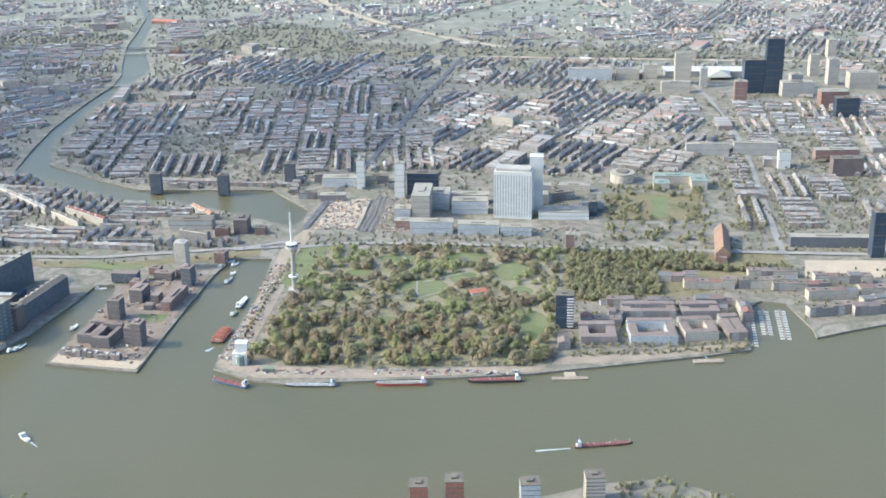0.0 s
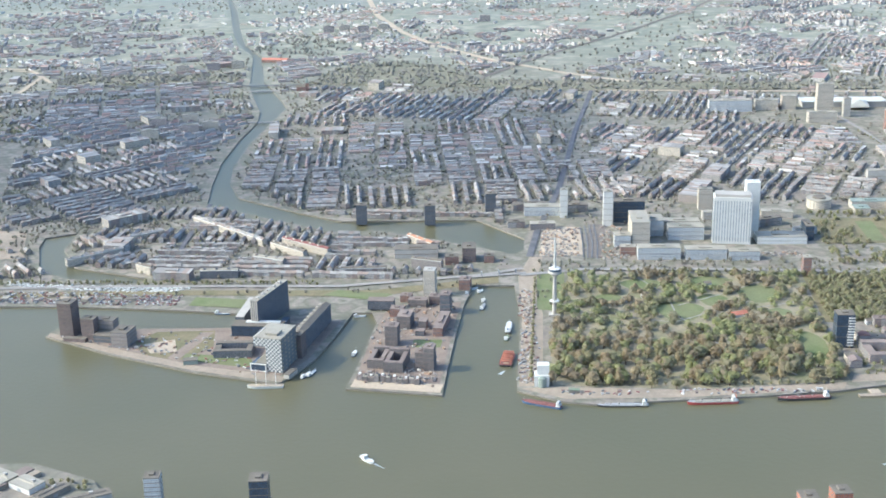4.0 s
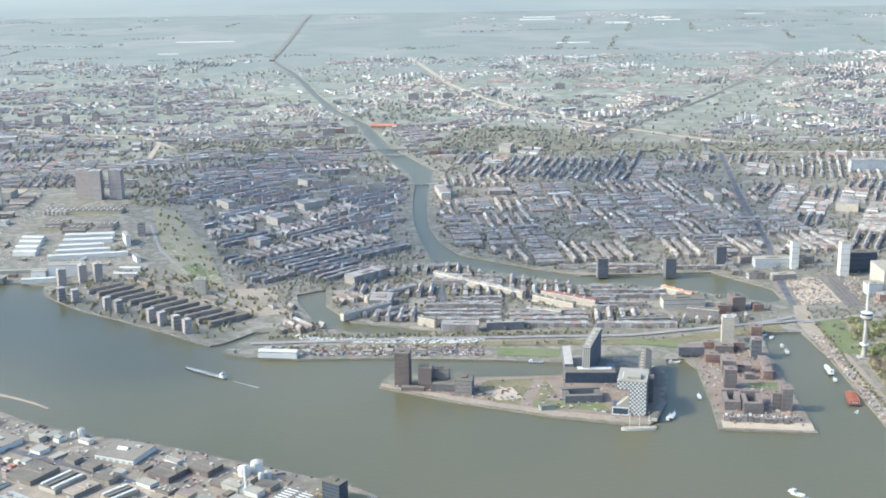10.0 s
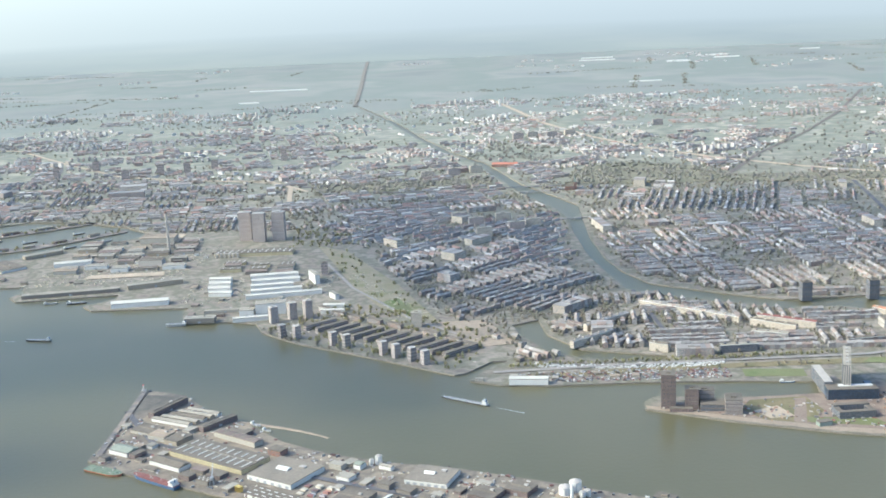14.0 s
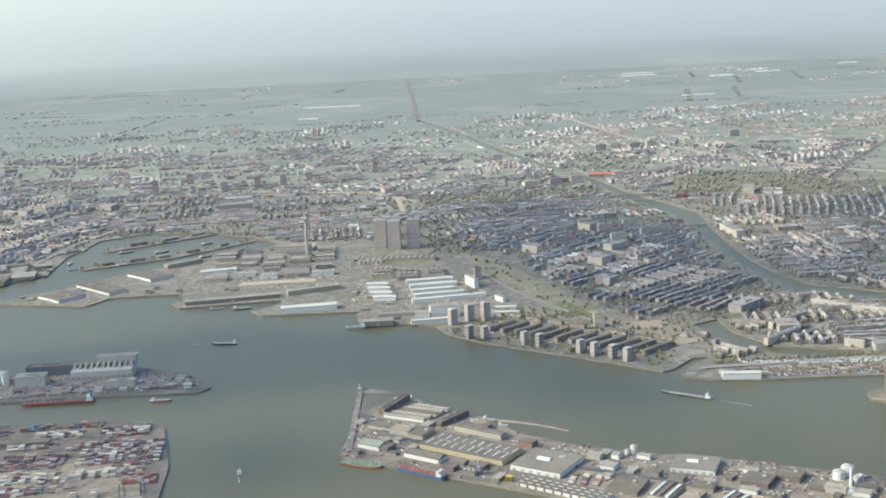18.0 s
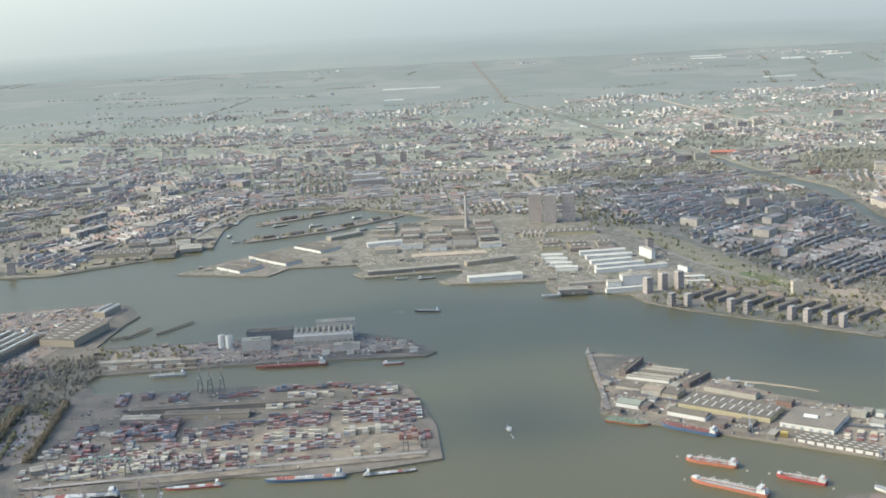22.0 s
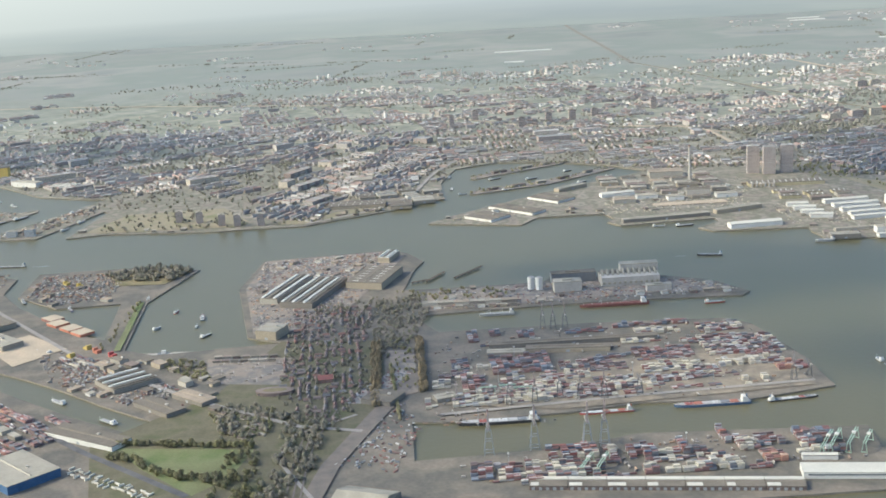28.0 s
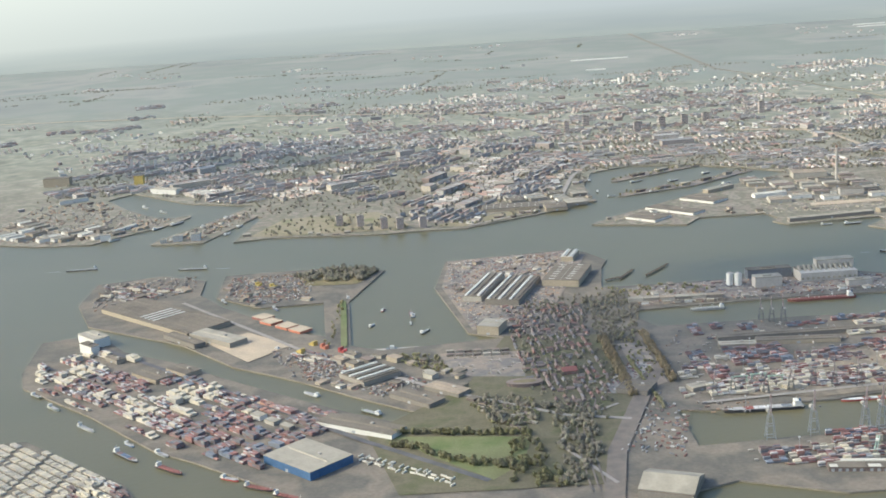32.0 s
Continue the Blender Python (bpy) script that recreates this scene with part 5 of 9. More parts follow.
st = thing("station", 283, 505, 0, "railway station with a wide pale roof and a white pointed front", "station")
part("roof", Shape().box(-45, 4, 5, 30, 24, 5.8), M["skylight"], st)
part("wall", Shape().box(-44, 5, 0, 29, 23, 4.99), M["concrete"], st)
part("entrance_roof", Shape().add([(-10, -8, 2.5), (12, -8, 3), (12, 6, 6), (-10, 6, 5), (3, -4, 9)], [(0, 1, 4), (1, 2, 4), (2, 3, 4), (3, 0, 4)]), M["whiteroof"], st, "white pointed entrance roof")
gh = thing("exhibition_hall", 229.5, 70, 84, "large church-like hall with steep orange-brown roofs", "hall")
part("wall", Shape().box(-20, -4, 0, 20, 4, 4.6), M["redbrick"], gh)
part("roof", Shape().gable(-20.2, -4.2, 20.2, 4.2, 4.605, 4.4), M["tan_tile"], gh)
part("porch", Shape().box(-23, -2, 0, -20.005, 2, 3.4), M["redbrick"], gh)
# quarter beside the park
def quarter(x, y, r, w, d, h, wall):
    """A street front of short town houses, each of its own height and depth."""
    long_x = w >= d
    L, q = (w, min(d, 5.5)) if long_x else (d, min(w, 5.5))
    n = max(2, round(L / 6.5))
    c, s = math.cos(radians(r + (0 if long_x else 90))), math.sin(radians(r + (0 if long_x else 90)))
    for k in range(n):
        e = -L / 2 + L * (k + 0.5) / n
        f = house_rng.random()
        m = wall if f < 0.6 else house_rng.choice(("brick", "cream", "slabbrick"))
        hh = min(h, 5.5) * house_rng.uniform(0.72, 1.05)
        ob = thing("town_house", x + c * e, y + s * e, r + (0 if long_x else 90), "pale stone-fronted town house by the river" if m in ("white_win", "cream") else "brick town house with a dark roof", "house", "park quarter houses")
        b = L / n * 0.985
        part("wall", Shape().box(-b / 2, -q / 2, 0, b / 2, q / 2, hh), M[m], ob)
        if house_rng.random() < 0.5:
            part("roof", Shape().gable(-b / 2, -q / 2 - 0.1, b / 2, q / 2 + 0.1, hh + 0.005, 1.1), M["cottage_roof"], ob)
        else:
            part("roof", Shape().box(-b / 2 - 0.05, -q / 2 - 0.05, hh + 0.005, b / 2 + 0.05, q / 2 + 0.05, hh + 0.25).box(-0.8, -0.6, hh + 0.25, 0.6, 0.6, hh + 0.9), M["brownroof" if f < 0.5 else "greyroof"], ob)


house_rng = random.Random(17)
for x, y, w, d, h, wall in ((160, -38, 14, 6, 4, "brick"), (150, -36, 6, 10, 5, "darkbrick"), (178, -14, 34, 5, 4.4, "brick"), (212, -12, 28, 5, 4.6, "brick"), (139, -62, 6, 12, 3.4, "slabbrick"), (164.5, -32, 7, 5, 6.5, "white_win"), (216, -20, 8, 6, 4, "cream")):
    quarter(x, y, 1, w, d, h, wall)
for x, y, w, d, h, r in ((228, -20, 6, 24, 5, 2), (262, 12, 30, 5, 4.5, 6), (300, -6, 26, 5, 5, 14), (250, 28, 26, 5, 4.5, 4), (270, -20, 24, 8, 6, 15)) + ((290, -18, 20, 8, 7, 15), (275, 0, 26, 8, 6, 8), (300, 5, 22, 8, 6, 8), (245, 14, 30, 7, 5, 4), (285, 22, 30, 7, 5, 4), (215, 12, 26, 7, 5, 2), (330, 10, 24, 10, 7, 8), (345, -8, 24, 10, 6, 14), (200, 22, 20, 7, 4.5, 0)):
    quarter(x, y, r, w, d, h, "cream" if w % 4 else "brick")
lp = thing("landing_pier", 204, -76, 8, "pale floating landing stage on the river", "pier", z=0)
part("deck", Shape().box(-7, -1.8, -0.2, 7, 1.8, 0.7), M["quay"], lp)
part("gangway", Shape().box(-0.5, 1.8, 0.3, 0.5, 6, 0.6), M["steel"], lp)
lp = thing("landing_pier", 141, -96, 5, "pale stone jetty beside the quay", "pier", z=0)
part("deck", Shape().box(-8, -1.5, -0.2, 8, 1.0, 0.7), M["quay"], lp)
part("ramp", Shape().box(-2, 1.0, 0.1, 3, 6, 0.5), M["sand"], lp)
# tunnel building
tv = thing("ventilation_building", -8.5, -87, 0, "white tunnel ventilation building with a green copper drum", "building")
part("wall", Shape().box(-3.4, -3, 0, 3.4, 3, 5.5), M["white"], tv)
part("upper_wall", Shape().box(-2.2, -1.5, 5.51, 3.4, 3, 10), M["white"], tv)
part("drum", Shape().tube(0.2, -2.6, 0, 4.6, 2.0, 2.0, 16).tube(0.2, -2.6, 4.6, 5.4, 2.0, 0.6, 16), M["copper"], tv, "green copper drum")
block_thing("kiosk", 6, -96, 0, 5, 2.5, 1.6, "hallwall", "deckgreen", "small quay pavilion with green roof", 0, plant=False)
# building-block pier
def court_block(x, y, rot, w, d, h, wall, roof, label, t=2.4):
    """Four wings round a courtyard, each with its own roof slab."""
    ob = thing("apartment_block", x, y, rot, label, "building")
    for x0, y0, x1, y1, k in ((-w / 2, -d / 2, w / 2, -d / 2 + t, 1.0), (-w / 2, d / 2 - t, w / 2, d / 2, 1.12), (-w / 2, -d / 2 + t + 0.003, -w / 2 + t, d / 2 - t - 0.003, 0.9), (w / 2 - t, -d / 2 + t + 0.003, w / 2, d / 2 - t - 0.003, 0.95)):
        wing = part("wing", Shape().box(x0, y0, 0, x1, y1, h * k), M[wall], ob)
        part("roof", Shape().box(x0 + 0.12, y0 + 0.12, h * k + 0.004, x1 - 0.12, y1 - 0.12, h * k + 0.22), M[roof], wing)
    part("court_floor", Shape().box(-w / 2 + t, -d / 2 + t, 0.02, w / 2 - t, d / 2 - t, 0.12), M["brickfloor"], ob)
    return ob


PIER_BLOCKS = ((-77.5, -15, 7, 10, 6.9, "pierbrick"), (-82, -39, 6.4, 6.4, 10.3, "pierbrick"), (-58.5, -18, 5, 24, 4.6, "redbrick"), (-57.5, 6, 5.4, 7, 10.3, "slate_win"), (-48.5, 41.5, 6, 7, 5.7, "redbrick"), (-66, -68, 4.2, 4.6, 8.3, "pierbrick"), (-61.3, -69.5, 5, 6.5, 11.5, "pierbrick"),
               (-67.5, 31, 6.5, 6, 15, "cream"), (-68, -17.5, 4, 6, 4.4, "pierbrick"), (-69, -27, 4.5, 4, 2.6, "slate_win"), (-83, 0, 7, 6, 4.4, "redbrick"), (-73, 14, 10, 5, 4, "pierbrick"), (-64, 18, 6, 5, 4.5, "darkbrick"), (-80, 22, 6, 5, 3.6, "redbrick"))
for x, y, w, d, h, wall in PIER_BLOCKS:
    block_thing("apartment_block", x, y, -7, w, d, h, wall, "brownroof" if wall != "cream" else "concrete", {"pierbrick": "dark brick apartment block on the pier", "cream": "tall cream apartment tower at the pier's root", "redbrick": "low red-brick block on the pier"}.get(wall, "dark slate-fronted block on the pier"), int(h // 2.6))
court_block(-86.5, -61.5, -7, 8, 17, 4.4, "pierbrick", "brownroof", "dark brick flats round a narrow courtyard")
court_block(-77.5, -66.5, -7, 9.5, 17, 5.4, "pierbrick", "brownroof", "dark brick flats round a narrow courtyard")
for x, y, r, w, d, h, wall, lab in ((180.5, -50.5, 3, 22, 20, 4.6, "white_win", "white-fronted perimeter block by the river"), (202.5, -46.5, 7, 16, 18, 4.6, "cream", "cream-fronted perimeter block with a rounded corner"), (155, -53, 2, 17, 18, 4.2, "brick", "brick perimeter block beside the park tower"),
                                    (181, -25, 2, 26, 12, 4.4, "brick", "brick perimeter block of town houses"), (206, -24, 4, 18, 12, 4.4, "slabbrick", "grey-brown perimeter block of town houses"), (219, -44, 8, 9, 22, 4.4, "brick", "brick perimeter block by the marina")):
    court_block(x, y, r, w, d, h, wall, "brownroof", lab, 4.2)
pier_rng = random.Random(8)
for k in range(11):
    f = pier_rng.uniform(0.8, 1.25)
    ob = thing("town_house", -93.5 + 2.75 * k, -82.5 - 0.42 * k + pier_rng.uniform(-0.5, 0.5), -8, "narrow brick pier house with a pale roof terrace", "house", "pier houses")
    part("wall", Shape().box(-1.25, -1.5, 0, 1.25, 1.5, 2.7 * f), M["pierbrick" if k % 3 else "slabbrick"], ob)
    part("roof", Shape().box(-1.15, -1.4, 2.7 * f + 0.004, 1.15, 1.4, 2.7 * f + 0.2), M["paleroof" if k % 2 else "brownroof"], ob)
    part("roof_hut", Shape().box(-0.6, -0.2, 2.7 * f + 0.21, 0.5, 1.1, 2.7 * f + 0.9), M["pierbrick" if k % 2 else "white"], ob)
fr = thing("quay_building", -92.5, 9.5, -2, "dark window-fronted building on piles over the basin", "building", z=0)
part("wall", Shape().box(-7, -3, 1.6, 7, 3, 6.4), M["slate_win"], fr)
part("roof", Shape().box(-7.1, -3.1, 6.405, 7.1, 3.1, 6.7), M["brownroof"], fr)
for a in (-6, 0, 6):
    part("pile", Shape().tube(a, -2.4, -0.5, 1.595, 0.4, 0.4, 8), M["concrete"], fr)
for x, y, w, d, h, wall, lab in ((-80, 98, 26, 10, 5.5, "concrete", "large grey flat-roofed hall by the lock"), (-48, 92, 8, 12, 8.5, "darkbrick", "dark brick block by the lock"), (-58, 84, 8, 6, 5, "redbrick", "low brick lock-side building"), (-36, 88, 6, 6, 4, "redbrick", "small red-brick lock building")):
    block_thing("canal_building", x, y, 2, w, d, h, wall, "greyroof", lab, 1)
lk = thing("lock_bridge", -30, 62, 12, "steel lock bridge at the harbour head", "bridge", z=0)
part("deck", Shape().box(-16, -1.5, 1.2, 16, 1.5, 1.6), M["pale_road"], lk)
for a in (-10, 0, 10):
    part("pier", Shape().box(a - 0.6, -1.3, -0.4, a + 0.6, 1.3, 1.2), M["concrete"], lk)
    part("frame", Shape().beam((a, -1.4, 1.6), (a, -1.4, 4.2), 0.3).beam((a, 1.4, 1.6), (a, 1.4, 4.2), 0.3).beam((a, -1.4, 4.2), (a, 1.4, 4.2), 0.3), M["steel"], lk)
# long pier
chk = thing("college_building", -131.3, -75.5, -13, "tall college building clad in a silver and dark checker", "building")
part("wall", Shape().box(-8, 0, 0, 0, 18.5, 17.2), M["slate"], chk)
part("head", Shape().box(-14, -0.004, 12.8, -8.004, 11, 17.2), M["slate"], chk)
part("roof", Shape().box(-14.1, -0.1, 17.205, 0.1, 18.6, 17.6).box(-9, 3, 17.6, -3, 9, 18.8), M["paleroof"], chk)
part("roof_edge", Shape().beam((-14, 0, 17.6), (-11.5, 0, 19.4), 0.4).beam((-11.5, 0, 19.4), (-11.5, 8, 19.4), 0.3), M["white"], chk, "white raked roof edge")
part("podium", Shape().box(-16, -0.6, 0, -8.01, 8, 3.8), M["blackglass"], chk)
part("podium_frame", Shape().beam((-16, -0.7, 0), (-16, -0.7, 3.9), 0.5).beam((-8.2, -0.7, 0), (-8.2, -0.7, 3.9), 0.5).beam((-16.2, -0.7, 3.9), (-8.0, -0.7, 3.9), 0.5).beam((-16, -0.7, 0.4), (-8.2, -0.7, 0.4), 0.4), M["white"], chk, "white steel frame")
part("stair_wedge", Shape().sweep([[(-14.5, 0.5, 3.805), (-8.01, 0.5, 3.805), (-8.01, 0.5, 9.6)], [(-14.5, 5, 3.805), (-8.01, 5, 3.805), (-8.01, 5, 9.6)]]), M["paleroof"], chk)
for i in range(14):
    for j in range(17):
        if (i + j) % 2 == 0 and (i >= 6 or j >= 13):
            part("panel", Shape().box(-13.95 + i, -0.1, 0.4 + j, -13.0 + i, 0.03 if i >= 6 else -0.01, 1.28 + j), M["white"], chk)
        if (i + j) % 2 == 0 and i < 9 and j % 2 == 0:
            part("panel", Shape().box(-0.03, 0.4 + i * 2, 0.4 + j, 0.08, 2.0 + i * 2, 1.3 + j), M["paleroof"], chk)
blk = thing("courtyard_office", -152, -26, -3, "low black-walled office block round a deep court", "building")
part("front_wing", Shape().box(-13.5, -4, 0, 13, 4.5, 5.6), M["blackglass"], blk)
part("roof", Shape().box(-13.4, -3.9, 5.605, 12.9, 4.4, 5.9), M["greyroof"], blk)
part("white_terrace", Shape().box(-7, 0.5, 5.905, 11, 3.6, 6.3), M["white"], blk, "bright white roof terrace")
part("west_wing", Shape().box(-13.5, 4.505, 0, -9, 33, 7.2), M["slate_win"], blk)
part("west_roof", Shape().box(-13.5, 4.505, 7.205, -9, 33, 7.5), M["concrete"], blk)
part("east_wing", Shape().box(9.5, 4.505, 0, 13, 14, 4.2), M["blackglass"], blk)
slab = thing("office_slab", -149.3, -8, 72.6, "high dark slab of offices with a pale ribbed end", "building")
part("wall", Shape().box(-17, -2.1, 0, 17, 2.1, 17.2), M["slate_win"], slab)
part("roof", Shape().box(-17, -2.1, 17.205, 17, 2.1, 17.5), M["paleroof"], slab)
for k in range(4):
    part("end_rib", Shape().box(-17.3, -2.0 + 1.1 * k, 0, -17.005, -1.4 + 1.1 * k, 17.0), M["concrete"], slab)
for k in range(5):
    part("roof_hut", Shape().box(-14 + 6 * k, -0.8, 17.505, -12 + 6 * k, 0.8, 18.3), M["concrete"], slab)
wh = thing("converted_warehouse", -124.2, -29, 79, "long dark warehouse converted to flats", "building")
part("wall", Shape().box(-21.5, -3, 0, 21.5, 3, 9.8), M["slate_win"], wh)
part("roof", Shape().gable(-21.6, -2.9, 21.6, 2.9, 9.805, 1.2), M["greyroof"], wh)
for k in range(9):
    part("skylight", Shape().box(-19 + 4.6 * k, 0.9, 10.2, -17.2 + 4.6 * k, 2.4, 10.75), M["paleroof"], wh)
for x, y, r, w, d, h, wall, lab in ((-127.6, -54, 79, 7, 7, 12, "darkbrick", "dark brick warehouse end block"), (-250.3, -27.5, -9, 7.6, 8, 18.4, "darkbrick", "dark brown residential tower"), (-238.5, -31, -9, 7, 6, 10.9, "darkbrick", "brown stepped apartment block"), (-231, -27, -9, 10, 6, 8.7, "slabbrick", "grey-brown stepped apartment block"),
                                    (-227.5, -34, -9, 14, 9, 3.6, "slate_win", "low glazed block between stepped flats"), (-218.5, -39.5, -9, 8.6, 11, 8, "slabbrick", "grey-brown stepped apartment block"), (-245, -36, -9, 12, 3, 1.8, "darkbrick", "low brick row along the pier edge"), (-178.5, -64, 14, 7, 4, 2.2, "copper", "small green-glazed waterside pavilion"), (-127, -78, 70, 8, 3, 2, "concrete", "low pale quay building")):
    block_thing("pier_building", x, y, r, w, d, h, wall, "greyroof", lab, int(h // 2.6), plant=h > 6)
court_block(-159.5, -51.5, 3, 19, 12, 3.8, "slate_win", "greyroof", "low dark block round a small court", 3.0)
# old canal terraces with cream fronts
for x, y, r, w, h, wall, roof in ((-205, 144, -42, 76, 4.4, "cream", "roof"), (-159, 104, -40, 31, 4.6, "cream", "greyroof"), (-149, 110, -36, 39, 4.8, "cream", "deckred"), (-79, 120, -48, 24, 4.2, "cream", "orange_tile"), (-238, 68, -32, 12, 5.2, "cream", "greyroof"), (-192, 60, 2, 22, 5, "slate_win", "paleroof"), (-167, 82, -24, 22, 5, "brick", "paleroof"), (-110, 66, 4, 30, 4, "brick", "greyroof"), (-72, 75, -20, 19, 6, "slabbrick", "greyroof"), (-276, 92, 40, 36, 4.5, "cream", "roof"), (-262, 128, 40, 40, 4.4, "cream", "roof")):
    ob = thing("canal_terrace", x, y, r, "long row of old canal houses with cream fronts" if wall == "cream" else "long brick town building with a flat roof", "house row")
    part("wall", Shape().box(-w / 2, -1.7, 0, w / 2, 1.7, h), M[wall], ob)
    part("roof", Shape().gable(-w / 2 - 0.1, -1.85, w / 2 + 0.1, 1.85, h + 0.005, 0.9), M[roof], ob)
    part("cornice", Shape().box(-w / 2 - 0.1, -1.95, h - 0.35, w / 2 + 0.1, -1.705, h - 0.05), M["white"], ob)
    for k in range(int(w // 7)):
        part("dormer", Shape().box(-w / 2 + 2 + 7 * k, -1.2, h + 0.25, -w / 2 + 3.4 + 7 * k, -0.2, h + 1.15), M[wall], ob)
# building site, sheds and tracks by the hospital
for x, y, r, w, d, h, wall in ((-20, 156, 5, 11, 6, 4, "brick"), (-3, 152, 5, 16, 6, 4, "slabbrick"), (120, 150, 5, 26, 8, 6, "concrete"), (140, 158, 20, 18, 7, 5, "brick"), (118, 172, 3, 34, 6, 5, "concrete"), (150, 176, -4, 20, 6, 4, "cream"), (20, 190, 5, 16, 6, 5, "brick"), (-10, 196, 5, 24, 6, 4, "brick"), (160, 140, 10, 14, 5, 4, "white_win")):
    block_thing("town_block", x, y, r, w, d, h, wall, "paleroof" if wall != "brick" else "greyroof", "mid-rise block beside the hospital grounds", int(h // 5))
for k, pts in enumerate(([(21, 154), (21, 120), (20, 92)], [(24, 156), (24, 120), (22.5, 92)], [(27, 158), (27, 120), (25, 92)], [(30, 160), (30, 120), (28, 90)])):
    ribbon("rail_track", pts, 0.7, M["darksteel"], "dark rail track in brown ballast")
# apartment towers and landmarks further off
for x, y, w, d, h, wall in ((-541, 438, 11, 7, 25.5, "tower_wall"), (-528, 430, 11, 7, 25.5, "tower_wall"), (-511, 433, 11, 7, 25.5, "tower_wall")):
    block_thing("apartment_tower", x, y, -6, w, d, h, wall, "concrete", "tall pinkish panel-built apartment tower", 6)
ch = thing("chimney", -605, 410, 0, "tall slim power station chimney", "chimney")
part("stack", Shape().tube(0, 0, 0, 34, 1.5, 0.9, 14), M["concrete"], ch)
part("rim", Shape().tube(0, 0, 33, 34.4, 1.1, 1.1, 14), M["redbrick"], ch)
# towers nearer than y 200 get slate walls, their shaded fronts put into colour
for x, y, h, w in ((-121, 165, 13, 7), (-76, 163, 13, 7), (-37, 187, 14, 7), (-460, 300, 9, 5), (-735, 800, 12, 8), (-700, 830, 12, 8), (-670, 840, 12, 8), (-640, 860, 10, 8), (-820, 815, 16, 6), (-790, 880, 12, 8), (-560, 900, 14, 7)):
    block_thing("apartment_tower", x, y, 5, w, 6, h, "slate_win" if y < 200 else "tower_wall", "greyroof", "brown panel apartment tower block", 3)
for i, (x, y) in enumerate(((-260, 1000), (-240, 1005), (-215, 1000), (-190, 1010), (-60, 1080), (-380, 720), (-350, 735), (-325, 745), (-300, 430), (-285, 440), (-335, 455), (-310, 470), (-350, 480), (-330, 410))):
    block_thing("apartment_slab", x, y, 10, 14, 5, 8, "cream" if i % 2 else "tower_wall", "paleroof", "pale concrete slab of flats", 1)
cb = thing("church", -232, 614, 0, "small church with a pointed tower", "church")
part("nave", Shape().box(-6, -2.5, 0, 3, 2.5, 4), M["redbrick"], cb)
part("roof", Shape().gable(-6, -2.6, 3, 2.6, 4.01, 2.4), M["greyroof"], cb)
part("steeple", Shape().box(3, -1.5, 0, 6, 1.5, 8), M["redbrick"], cb)
part("spire", Shape().prism([(2.9, -1.6), (6.1, -1.6), (6.1, 1.6), (2.9, 1.6)], 8.01, 14, 0, 0.05), M["copper"], cb)
og = thing("warehouse", -290, 782, -10, "bright orange-red roofed hall beside the canal", "warehouse")
part("wall", Shape().box(-15, -5, 0, 15, 5, 3), M["redbrick"], og)
part("roof", Shape().gable(-15, -5, 15, 5, 3.01, 1.6), M["orange"], og)
for y, x0, x1 in ((470, -260, -230), (612, -290, -250)):
    br = thing("bridge", (x0 + x1) / 2, y, 8, "low road bridge over the canal", "bridge", z=0)
    part("deck", Shape().box(-18, -1.6, 1.1, 18, 1.6, 1.5), M["pale_road"], br)
    for a in (-8, 0, 8):
        part("pier", Shape().box(a - 0.4, -1.4, -0.4, a + 0.4, 1.4, 1.1), M["concrete"], br)

# riverside flats: pairs of towers at the water, slabs running back behind them
for i, (x, y) in enumerate(((-474, 131), (-464, 127), (-439, 109), (-430, 102), (-406, 84), (-398, 77), (-388, 69), (-380, 62))):
    block_thing("apartment_tower", x, y, 38, 4.4, 3.6, 8.6, "tower_wall" if i % 3 else "slabbrick", "concrete", "stubby riverside tower of flats", 3)
for x, y, h in ((-484, 167, 11), (-472, 175, 11.5), (-461, 173, 13)):
    block_thing("apartment_tower", x, y, 30, 5.4, 4.6, h, "tower_wall", "concrete", "grey riverside tower of flats", 4)
for i in range(12):
    u = i / 11
    x, y = -466 + 92 * u, 138 - 72 * u
    block_thing("apartment_slab", x + 15, y + 14, 40, 25, 3.2, 3.2, "slabbrick" if i % 3 else "tower_wall", "greyroof", "long slab of riverside flats", 1, plant=False)
for x, y in ((-450, 190), (-440, 176), (-428, 164), (-414, 154), (-400, 142), (-376, 120), (-362, 104), (-352, 92)):
    block_thing("apartment_slab", x, y, -42, 12, 3.2, 3.0, "brick", "greyroof", "short row of brick flats", 0, plant=False)
block_thing("apartment_tower", -386, 142, 0, 7, 6, 10, "cream", "paleroof", "pale tower block on the square", 2)

# ---- the town ----
def spots_in(ring, n, keep_off=(), g=rng):
    xs, ys = [p[0] for p in ring], [p[1] for p in ring]
    out = []
    for _ in range(n * 4):
        x, y = g.uniform(min(xs), max(xs)), g.uniform(min(ys), max(ys))
        if inside(x, y, ring) and not any(inside(x, y, k) for k in keep_off):
            out.append((x, y))
            if len(out) == n:
                break
    return out


def box_ring(x0, y0, x1, y1):
    return [(x0, y0), (x1, y0), (x1, y1), (x0, y1)]


def widen(ring, k):
    n = len(ring)
    area = sum(ring[i - 1][0] * ring[i][1] - ring[i][0] * ring[i - 1][1] for i in range(n))
    out = []
    for i in range(n):
        a, b = Vector(ring[i - 1]), Vector(ring[(i + 1) % n])
        d = (b - a).normalized()
        out.append((ring[i][0] + d.y * k * (1 if area > 0 else -1), ring[i][1] - d.x * k * (1 if area > 0 else -1)))
    return out


